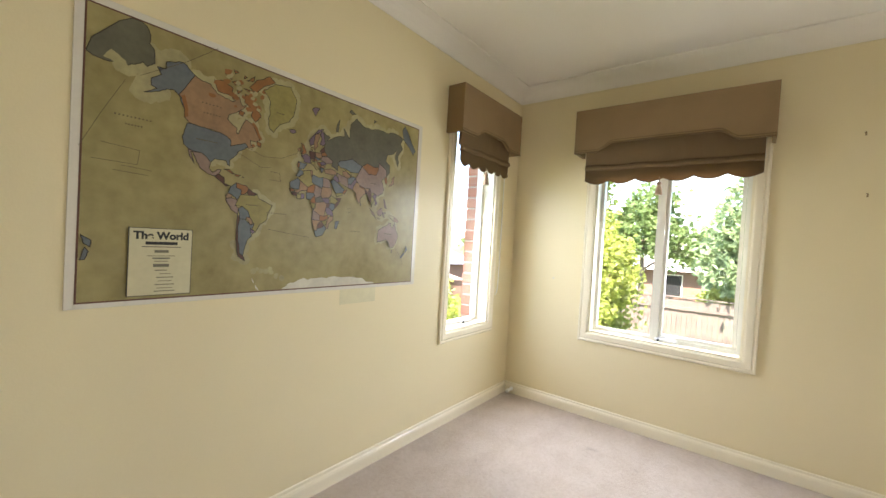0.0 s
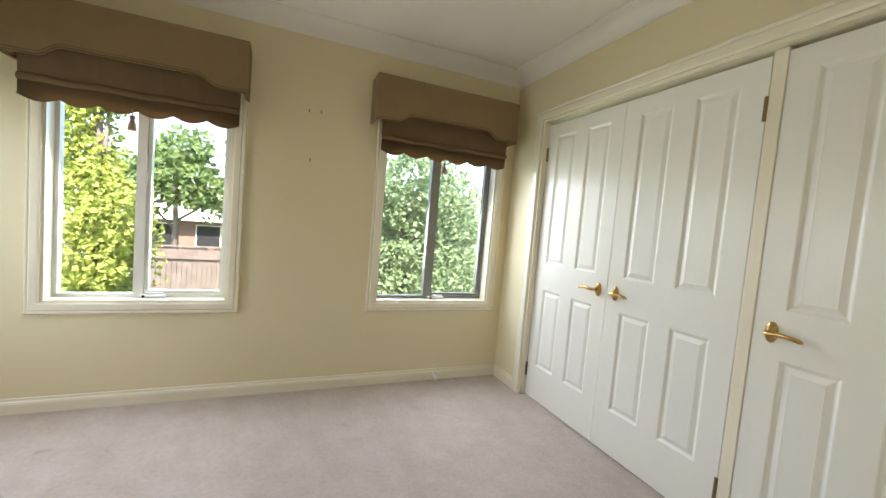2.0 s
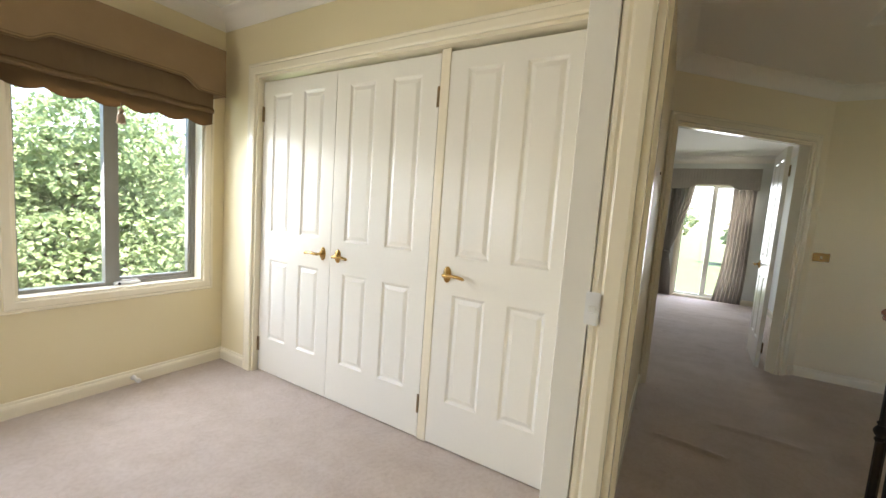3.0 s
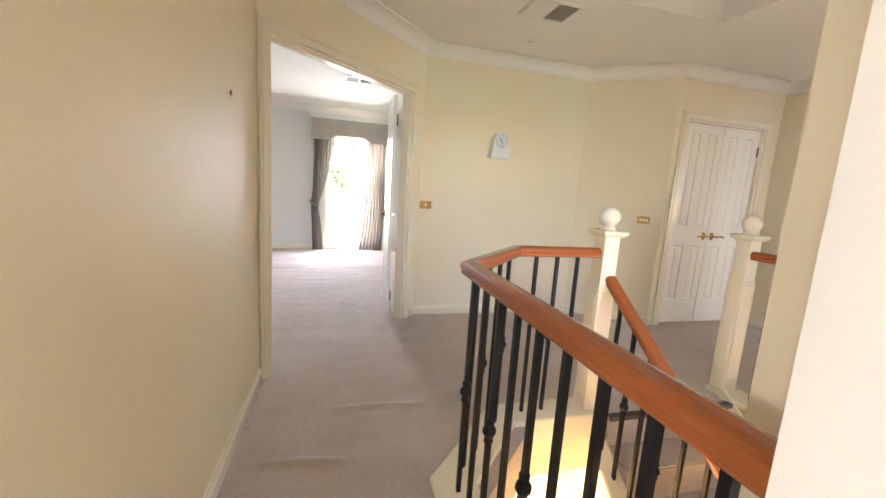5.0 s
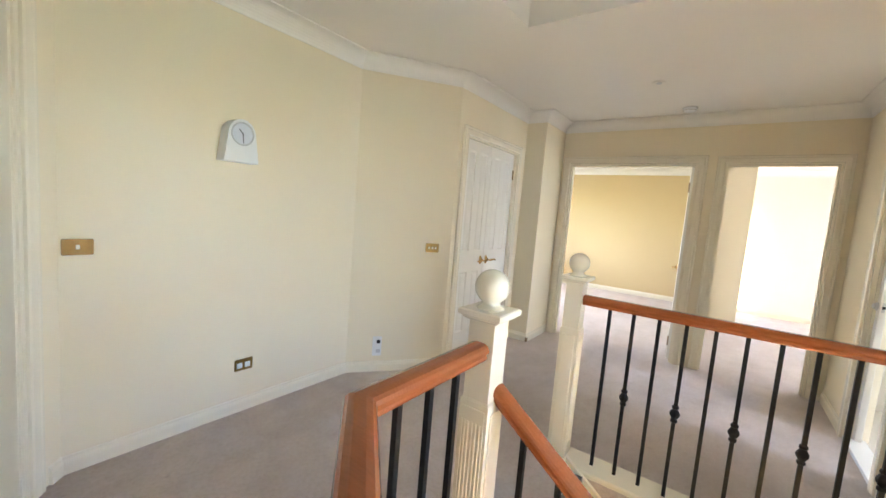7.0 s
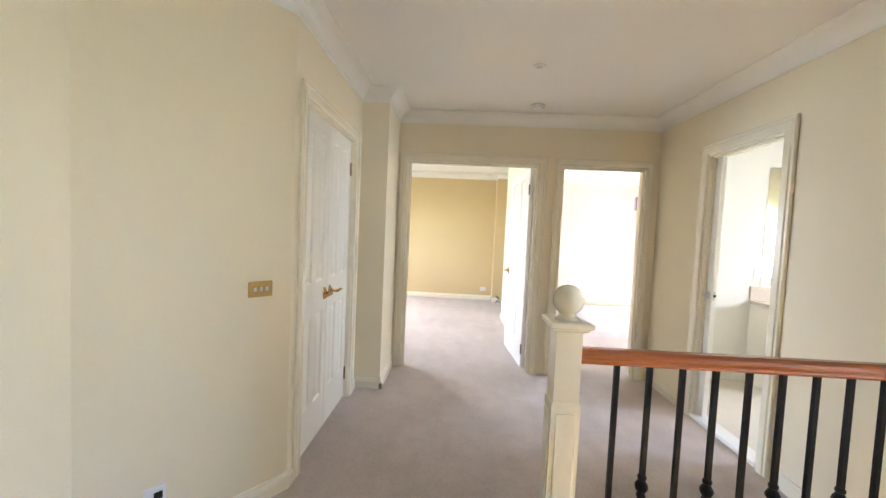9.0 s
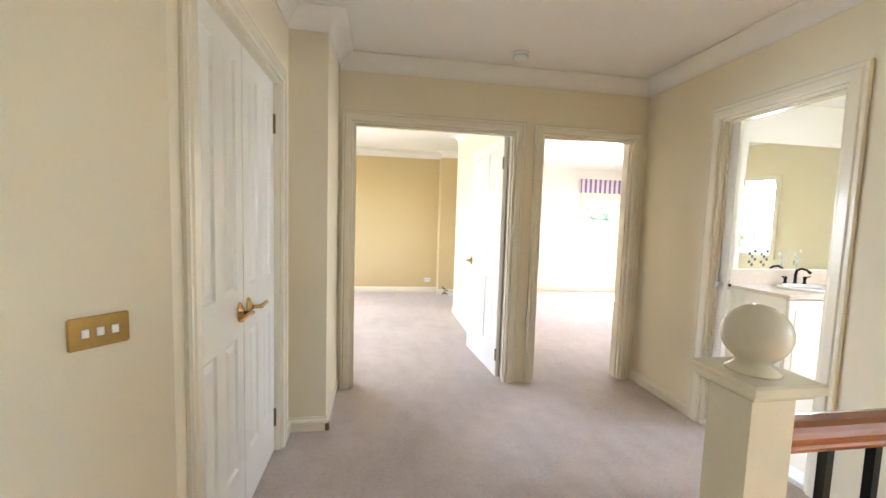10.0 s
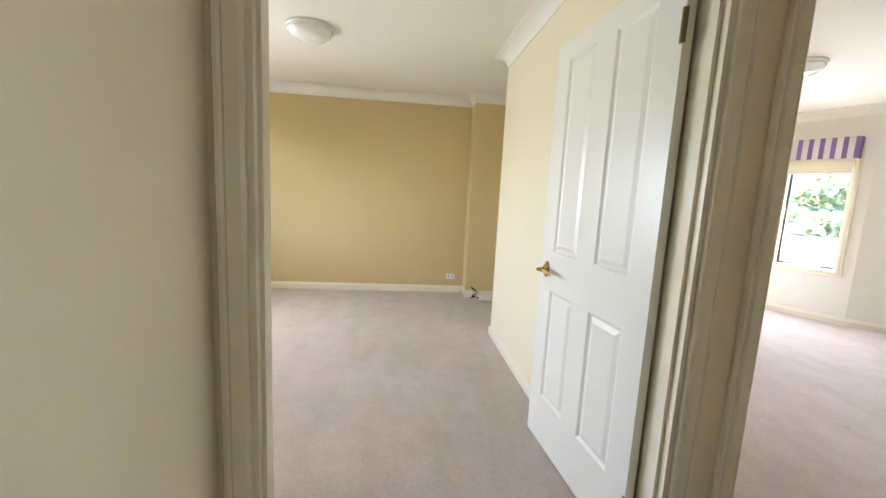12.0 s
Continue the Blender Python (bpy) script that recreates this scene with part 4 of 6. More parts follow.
mp = empty_thing("world_map", pose(-1.06, 0, 0, 0, 0, 90), "laminated world map poster with white margin stuck on the wall", "wall map")
bm = bmesh.new()
box(bm, 0.632, 2.140, -0.004, -0.0005, 0.968, 1.900)
bevel(bm, 0.0015)
part("laminated_sheet", bm, mat("white_laminate", (0.72, 0.68, 0.60), 0.15, 0, 0.03, 8), mp)
bm = bmesh.new()
box(bm, 0.655, 2.110, -0.0048, -0.004, 0.984, 1.878)
part("map_border", bm, flat_mat("brown_map_border", (0.12, 0.045, 0.03)), mp)
bm = bmesh.new()
box(bm, 0.660, 2.105, -0.0054, -0.0048, 0.989, 1.873)
sea = mat("olive_sea_print", (0.33, 0.278, 0.12), 0.32, 0, 0.1, 5.5, 0, 30, color2=(0.21, 0.168, 0.058), fine=22)
part("sea_print", bm, sea, mp)
rng = random.Random(7)


def geo(lon, lat):
    """Longitude and latitude to the poster's own x and z, by a Van der Grinten projection."""
    lam, phi = math.radians(lon + 4.0), math.radians(lat if abs(lat) > 0.01 else 0.01)
    lam = lam if abs(lam) > 0.001 else 0.001
    th = math.asin(abs(2 * phi / math.pi))
    a = 0.5 * (math.pi / abs(lam) - abs(lam) / math.pi)
    g = math.cos(th) / (math.sin(th) + math.cos(th) - 1)
    p = g * (2 / math.sin(th) - 1)
    q, d = a * a + g, p * p + a * a
    x = math.pi * (a * (g - p * p) + math.sqrt(max(0.0, a * a * (g - p * p) ** 2 - d * (g * g - p * p)))) / d
    y = math.pi * (p * q - a * math.sqrt(max(0.0, (a * a + 1) * d - q * q))) / d
    return 1.3657 + 0.2267 * math.copysign(x, lam), 1.3629 + 0.2236 * math.copysign(y, phi)


LAYER = [0]


def land(material, pts, rough=0.007, border=0.0011, steps=4):
    """A printed country: a thin outline with an uneven coast."""
    LAYER[0] += 1
    level = 0.0059 + 0.00003 * LAYER[0]
    pts = [geo(*p) for p in pts]
    out = []
    for (x0, z0), (x1, z1) in zip(pts, pts[1:] + pts[:1]):
        for i in range(steps):
            k = i / steps
            a = rough * (0.6 if i else 0.15) * min(1.0, math.hypot(x1 - x0, z1 - z0) / 0.06)
            out.append((min(2.104, max(0.661, x0 + (x1 - x0) * k + rng.uniform(-a, a))), min(1.872, max(0.990, z0 + (z1 - z0) * k + rng.uniform(-a, a)))))
    n = len(out)
    vs, _, fs, _, _, _ = geometry.delaunay_2d_cdt([Vector(p) for p in out], [(i, (i + 1) % n) for i in range(n)], [], 1, 1e-5)
    bm = bmesh.new()
    bv = [bm.verts.new((v.x, -level, v.y)) for v in vs]
    for f in fs:
        bm.faces.new([bv[i] for i in f])
    ob = part("land_print", bm, material, mp)
    if border is None:
        return
    bm = bmesh.new()
    for i in range(n):
        p, q = Vector(out[i]), Vector(out[(i + 1) % n])
        d = q - p
        if d.length < 1e-4:
            continue
        o = Vector((-d.y, d.x)).normalized() * border
        d = d.normalized() * border
        box_pts = [p + o - d, p - o - d, q - o + d, q + o + d]
        lift = level + 0.00002 + 0.000002 * (i % 3)
        bm.faces.new([bm.verts.new((c.x, -lift, c.y)) for c in box_pts])
    part("border_line", bm, G_LINE, ob)


G_LINE = flat_mat("dark_border_print", (0.022, 0.016, 0.010))
G_FAINT = flat_mat("faded_brown_ink", (0.10, 0.075, 0.035))
G_GREY = flat_mat("grey_land_print", (0.115, 0.108, 0.072), 0.16)
G_BLUE = flat_mat("blue_land_print", (0.135, 0.155, 0.165), 0.16)
G_ORANGE = flat_mat("salmon_land_print", (0.31, 0.185, 0.095), 0.16)
G_DEEP = flat_mat("deep_orange_land_print", (0.28, 0.115, 0.035), 0.16)
G_PINK = flat_mat("pink_land_print", (0.27, 0.185, 0.145), 0.16)
G_OLIVE = flat_mat("yellow_olive_land_print", (0.29, 0.245, 0.075), 0.16)
G_BROWN = flat_mat("brown_land_print", (0.11, 0.045, 0.03), 0.16)
G_PALE = flat_mat("pale_shelf_print", (0.375, 0.33, 0.17), 0.15)
G_WHITE = flat_mat("ice_print", (0.62, 0.58, 0.47), 0.1)
G_PURPLE = flat_mat("purple_land_print", (0.17, 0.115, 0.15), 0.16)
def shelf(pts, width):
    """The pale shallow sea along a coast."""
    LAYER[0] += 1
    bm = bmesh.new()
    pts = [geo(*p) for p in pts]
    k = 0
    for (x0, z0), (x1, z1) in zip(pts, pts[1:]):
        n = max(2, int(math.hypot(x1 - x0, z1 - z0) / 0.012))
        for i in range(n):
            cx, cz = x0 + (x1 - x0) * i / n + rng.uniform(-0.006, 0.006), z0 + (z1 - z0) * i / n + rng.uniform(-0.006, 0.006)
            r = width * rng.uniform(0.7, 1.2)
            ring = []
            for q in range(9):
                a = 2 * math.pi * q / 9
                s = r * rng.uniform(0.8, 1.15)
                ring.append(bm.verts.new((min(2.104, max(0.661, cx + s * math.cos(a))), -(0.0056 + 0.000003 * (k % 60)), min(1.872, max(0.990, cz + s * math.sin(a))))))
            bm.faces.new(ring)
            k += 1
    part("shelf_print", bm, G_PALE, mp)


CANADA = [(-141, 69.7), (-134, 69.5), (-125, 70), (-115, 68), (-108, 68), (-97, 68), (-94, 71), (-86, 68), (-82, 69), (-85, 66), (-94, 61), (-94, 58.5), (-88, 56.5), (-82, 55), (-81, 52), (-79, 52), (-78, 58), (-77, 62), (-70, 61), (-65, 59), (-60, 55), (-56, 52), (-60, 50), (-66, 50), (-64, 47), (-61, 45.5), (-66, 44), (-70, 46), (-75, 45), (-79, 43.5), (-83, 42), (-84, 46), (-89, 48), (-95, 49), (-110, 49), (-123, 49), (-128, 51), (-131, 55), (-137, 59), (-141, 60)]
USA = [(-124, 48.5), (-110, 49), (-95, 49), (-89, 48), (-84, 46), (-83, 42), (-79, 43.5), (-75, 45), (-70, 47), (-67, 45), (-70, 42), (-74, 40), (-76, 36), (-81, 31), (-80, 26), (-82, 27), (-84, 30), (-90, 29.5), (-94, 29.5), (-97, 26), (-101, 29.5), (-106, 32), (-114, 32), (-117, 33), (-121, 35), (-124, 40)]
ALASKA = [(-141, 69.7), (-156, 71.3), (-166, 68.5), (-162, 66.5), (-168, 65.6), (-161, 64), (-165, 61), (-162, 58.7), (-157, 58.5), (-163, 55), (-155, 57.5), (-151, 60), (-146, 61), (-140, 59.7), (-135, 57), (-131, 55), (-137, 59), (-141, 60.3)]
RUSSIA = [(28, 69.5), (40, 67), (34, 64.5), (44, 66.5), (54, 68.5), (67, 69), (69, 73), (75, 68), (80, 72.5), (88, 75.5), (104, 77.5), (113, 74), (128, 72.5), (140, 72.5), (160, 70), (172, 70), (181, 68.5), (189, 66.5), (178, 64.5), (179, 62), (170, 60), (163, 58), (161, 54), (157, 51), (156, 57), (163, 61.5), (155, 59.5), (142, 59), (135, 54.5), (141, 52), (138, 46), (131, 43), (131, 48), (122, 53), (117, 49.5), (108, 49.5), (98, 51), (88, 49.5), (80, 51), (72, 54), (61, 52), (52, 51), (48, 46), (47, 42), (38, 45), (40, 49), (32, 52), (28, 57), (30, 62)]
GREENLAND = [(-73, 78.3), (-62, 82), (-35, 83.5), (-18, 80), (-20, 74), (-25, 70), (-38, 66), (-43, 60), (-49, 62), (-53, 67), (-53, 70), (-58, 75.5)]
SOUTH = [(-77, 8), (-72, 12), (-62, 10.5), (-52, 5), (-50, 0), (-35, -6), (-39, -14), (-41, -22), (-48, -26), (-54, -34), (-58, -38), (-62, -40), (-65, -45), (-69, -52), (-68, -55), (-74, -52), (-73, -40), (-71, -30), (-70, -18), (-76, -14), (-81, -5), (-78, 2)]
EUROPE = [(-10, 37), (-9, 43.5), (-2, 44), (-5, 48.5), (8, 54), (5, 60), (14, 67), (28, 71), (40, 68)]
ASIA_EAST = [(122, 53), (130, 43), (121, 38), (121, 28), (109, 20), (106, 10), (104, 1), (118, -8), (130, 0), (142, -8)]
AUSTRALIA = [(114, -22), (122, -17.5), (129, -15), (132, -11.5), (136.5, -12), (135.5, -15), (140, -17.5), (142.5, -11), (146, -19), (153, -26), (151, -34), (147, -38.5), (140, -38), (137, -34), (131, -31.5), (124, -33.5), (116, -35), (115, -31)]
for run, width in ((CANADA[:12], 0.028), (CANADA[12:26], 0.022), (ALASKA[1:12], 0.034), ([(-191, 66), (-185, 68), (-176, 68), (-172, 66), (-178, 62), (-190, 60)], 0.03), (GREENLAND + GREENLAND[:1], 0.022),
                   (USA[11:21], 0.016), (SOUTH[3:17], 0.018), (EUROPE, 0.022), (RUSSIA[2:17], 0.022), (RUSSIA[17:28], 0.02), (ASIA_EAST, 0.022), (AUSTRALIA + AUSTRALIA[:1], 0.015), ([(-60, -62), (-40, -63), (-20, -70)], 0.012)):
    shelf(run, width)
land(G_WHITE, [(-64, -66), (-60, -74), (-40, -78), (-20, -73), (0, -70), (30, -69), (60, -67), (100, -66), (140, -66.5), (150, -75), (100, -79), (0, -80), (-60, -80)], 0.012, None)
land(G_GREY, RUSSIA, 0.005)
land(G_GREY, [(-215, 73), (-200, 73), (-192, 72), (-186, 70), (-180, 69.5), (-171, 66), (-173, 64.0), (-178, 64.5), (-180, 62.5), (-187, 60.5), (-200, 59), (-215, 59)], 0.006)
land(G_PALE, [(-199, 63), (-187, 62.2), (-183, 61), (-189, 60), (-199, 60)], 0.006, None)
for k, p in enumerate(([(52, 71), (56, 74), (66, 77), (60, 74), (57, 71)], [(97, 79), (105, 79), (100, 80.5), (93, 80)], [(138, 75), (146, 75.5), (142, 76)])):
    land(G_GREY, p, 0.004)
land(G_ORANGE, CANADA, 0.005)
land(G_BLUE, USA, 0.004)
land(G_BLUE, ALASKA, 0.005)
land(G_BLUE, [(189, 66), (196, 70), (206, 71), (206, 60), (198, 58), (195, 62)], 0.006)
# the islands of the far north
for p in ([(-125, 72), (-118, 73.5), (-105, 73), (-102, 70), (-115, 69)], [(-90, 73.5), (-80, 73.5), (-70, 70), (-62, 66.5), (-66, 62.5), (-73, 65), (-74, 68), (-86, 70)], [(-90, 76.5), (-88, 80), (-76, 83), (-63, 82.4), (-76, 79), (-79, 76)],
          [(-100, 73), (-95, 74), (-97, 72)], [(-110, 75), (-105, 76.5), (-100, 75.5), (-105, 74.5)], [(-122, 76), (-115, 77), (-112, 75.5)], [(-98, 78), (-93, 80.5), (-90, 79)], [(-95, 75), (-82, 76), (-84, 74.8)],
          [(-86, 65.5), (-81, 65.5), (-81, 63), (-86, 63.5)], [(-59, 51), (-54, 50), (-54, 47), (-58, 47.5)], [(-118, 78.5), (-112, 78.8), (-114, 77.8)], [(-104, 79), (-100, 79), (-102, 78)], [(-100, 69.5), (-96, 69.8), (-97, 68.8)]):
    land(G_DEEP, p, 0.005)
for k in range(26):
    a, b, r = rng.uniform(-122, -66), rng.uniform(66, 79), rng.uniform(0.8, 2.2)
    land(G_DEEP if k % 3 else G_PALE, [(a + 1.8 * r * math.cos(q) * rng.uniform(0.7, 1.6), b + r * 0.6 * math.sin(q) * rng.uniform(0.7, 1.4)) for q in (0, 1, 2, 3, 4, 5.2)], 0.003, None)
for run in ([(-128, 51), (-131, 55), (-137, 59), (-139, 60)], [(-56, 52), (-60, 55), (-65, 59), (-70, 61)], [(-64, 47), (-61, 45.5), (-66, 44)]):
    land(G_DEEP, run + [(a + 2.2, b + 1.0) for a, b in reversed(run)], 0.003, None)
land(G_OLIVE, GREENLAND, 0.005)
land(G_PURPLE, [(-24, 65.5), (-16, 66.3), (-14, 64.8), (-19, 63.4), (-22, 64)], 0.003)
land(G_PURPLE, [(11, 79), (16, 80), (27, 80.2), (21, 78.5), (17, 76.7)], 0.004)
land(G_PINK, [(-117, 32.5), (-111, 31.3), (-106, 31.8), (-101, 29.5), (-97, 26), (-97.5, 21), (-94, 18), (-90, 21.3), (-87, 21.3), (-88.5, 17.8), (-92, 15), (-97, 16), (-105, 20), (-109, 26), (-113, 31), (-114.5, 31), (-110, 23), (-115, 28)], 0.003)
land(G_BROWN, [(-92, 15), (-89, 17.5), (-83.5, 15), (-83, 10), (-78, 8.5), (-81, 7.5), (-86, 11)], 0.003)
for p in ([(-84.5, 22.5), (-80, 23), (-75, 20), (-77, 19.8), (-82, 22)], [(-74, 19.8), (-69, 19.5), (-71, 18), (-74, 18.3)], [(-67, 18.4), (-65.6, 18.3), (-66.5, 17.9)]):
    land(G_DEEP, p, 0.002)
# South America
for c, p in ((G_BLUE, [(-77, 8), (-72, 12), (-71.5, 7.5), (-67, 6), (-67, 1.5), (-70, -4), (-75, 0), (-79, 1.5)]), (G_DEEP, [(-72, 12), (-62, 10.5), (-60, 8), (-61, 4.5), (-65, 1), (-67, 2), (-67, 6), (-71.5, 7.5)]),
             (G_BROWN, [(-60, 8), (-57, 6), (-52, 4), (-54, 2), (-60, 1.5), (-61, 4.5)]), (G_ORANGE, [(-79, 1.5), (-75, 0), (-76, -3), (-80, -4), (-81, -2)]),
             (G_OLIVE, [(-67, 1.5), (-60, 1.5), (-54, 2), (-51, 4), (-50, 0), (-44, -2.5), (-35, -6), (-39, -14), (-41, -22), (-48, -26), (-53, -33.5), (-57, -30), (-54, -26), (-58, -20), (-60, -14), (-65, -10), (-72, -10), (-70, -4)]),
             (G_PINK, [(-80, -4), (-76, -3), (-70, -4), (-72, -10), (-69, -12), (-70, -18), (-76, -14), (-81, -5)]), (G_BLUE, [(-69, -12), (-65, -10), (-60, -14), (-58, -19), (-63, -22), (-68, -22)]),
             (G_ORANGE, [(-62, -20), (-58, -20), (-55, -25), (-58, -27)]), (G_BLUE, [(-68, -22), (-63, -22), (-58, -27), (-54, -26), (-58, -33), (-57, -37), (-62, -40), (-65, -45), (-69, -52), (-72, -50), (-71, -38), (-70, -28)]),
             (G_PURPLE, [(-58, -30), (-53.5, -33), (-56, -35), (-58, -33)]), (G_BROWN, [(-70, -18), (-68, -22), (-70, -28), (-71, -38), (-72, -50), (-68, -53), (-68, -55.5), (-74, -52), (-73.5, -40), (-71.5, -30)])):
    land(c, p, 0.003)
# Africa
for c, p in ((G_BLUE, [(-10, 29), (-6, 36), (-2, 35), (-1, 32), (-8, 28)]), (G_OLIVE, [(-8, 27), (-1, 32), (-2, 35), (8, 37), (10, 30), (12, 23), (5, 19), (-5, 25)]), (G_ORANGE, [(8, 37), (10.5, 37), (11, 33), (9, 31)]),
             (G_BLUE, [(10, 31), (12, 33), (20, 31), (25, 32), (25, 20), (15, 23), (10, 25)]), (G_PINK, [(25, 32), (34, 31), (36, 22), (25, 22)]), (G_BLUE, [(-17, 21), (-8, 27), (-5, 25), (-5.5, 15.5), (-12, 15), (-16, 16)]),
             (G_ORANGE, [(-5, 25), (5, 19), (4, 15), (-3, 14), (-8, 10.5), (-12, 13), (-5.5, 15.5)]), (G_DEEP, [(5, 19), (12, 23), (15, 22), (13, 13.5), (4, 13)]), (G_PINK, [(15, 23), (24, 19.5), (22, 11), (15, 8), (13, 13)]),
             (G_ORANGE, [(24, 22), (36, 22), (38, 17), (34, 11), (24, 9), (22, 13)]), (G_PURPLE, [(24, 9), (34, 10), (34, 4), (28, 4)]), (G_OLIVE, [(36, 14), (42, 11), (47, 8), (42, 4), (35, 5)]), (G_BROWN, [(43, 11.5), (51, 12), (47, 4), (41.5, -1.5), (42, 4), (47, 8)]),
             (G_DEEP, [(-17, 14.5), (-12, 15), (-11, 12), (-16, 12)]), (G_BROWN, [(-15, 11), (-8, 11), (-8, 7.5), (-13, 8.5)]), (G_OLIVE, [(-8, 10), (-3, 10), (-3, 5), (-8, 5)]), (G_PURPLE, [(-3, 11), (1, 11), (1, 6), (-3, 5)]),
             (G_BLUE, [(3, 13), (13, 13.5), (14, 11), (9, 5), (4, 6)]), (G_DEEP, [(9, 5), (14, 11), (15, 8), (16, 2), (10, 2)]), (G_GREY, [(15, 8), (22, 11), (27, 5), (16, 3)]), (G_OLIVE, [(9.5, 2), (16, 2), (14, -4), (11, -4)]),
             (G_ORANGE, [(16, 3), (27, 5), (31, 3), (29, -5), (28, -12), (22, -11), (17, -8), (12.5, -6), (16, -3)]), (G_PINK, [(12.5, -6), (17, -8), (22, -11), (24, -17), (12, -17)]), (G_BROWN, [(31, 4), (35, 4), (34, -1), (30, -1)]),
             (G_BLUE, [(35, 4), (42, 4), (41.5, -1.5), (39, -4.5), (34, -1)]), (G_PURPLE, [(30, -1.5), (34, -1), (39, -5), (40.5, -10.5), (33, -9.5), (29.5, -6)]), (G_DEEP, [(22, -11), (28, -12), (33, -9.5), (33, -14), (27, -17.5), (22, -17)]),
             (G_ORANGE, [(35, -11.5), (40.5, -10.5), (40.5, -15), (35, -20), (35, -25), (32, -26), (31.5, -20), (33, -15)]), (G_OLIVE, [(25, -18), (31, -16), (32.5, -20), (29, -22)]), (G_ORANGE, [(12, -17), (24, -17.5), (20, -22), (19.5, -28.5), (16.5, -28.5)]),
             (G_BROWN, [(20, -22), (25, -18), (29, -22), (25, -25.5), (20, -26)]), (G_BLUE, [(16.5, -28.5), (19.5, -28.5), (20, -26), (25, -25.5), (29, -22), (32, -26), (28, -33), (20, -35), (18, -34)]), (G_BLUE, [(44, -16.5), (50, -15.5), (47, -25), (44, -24.5)])):
    land(c, p, 0.002)
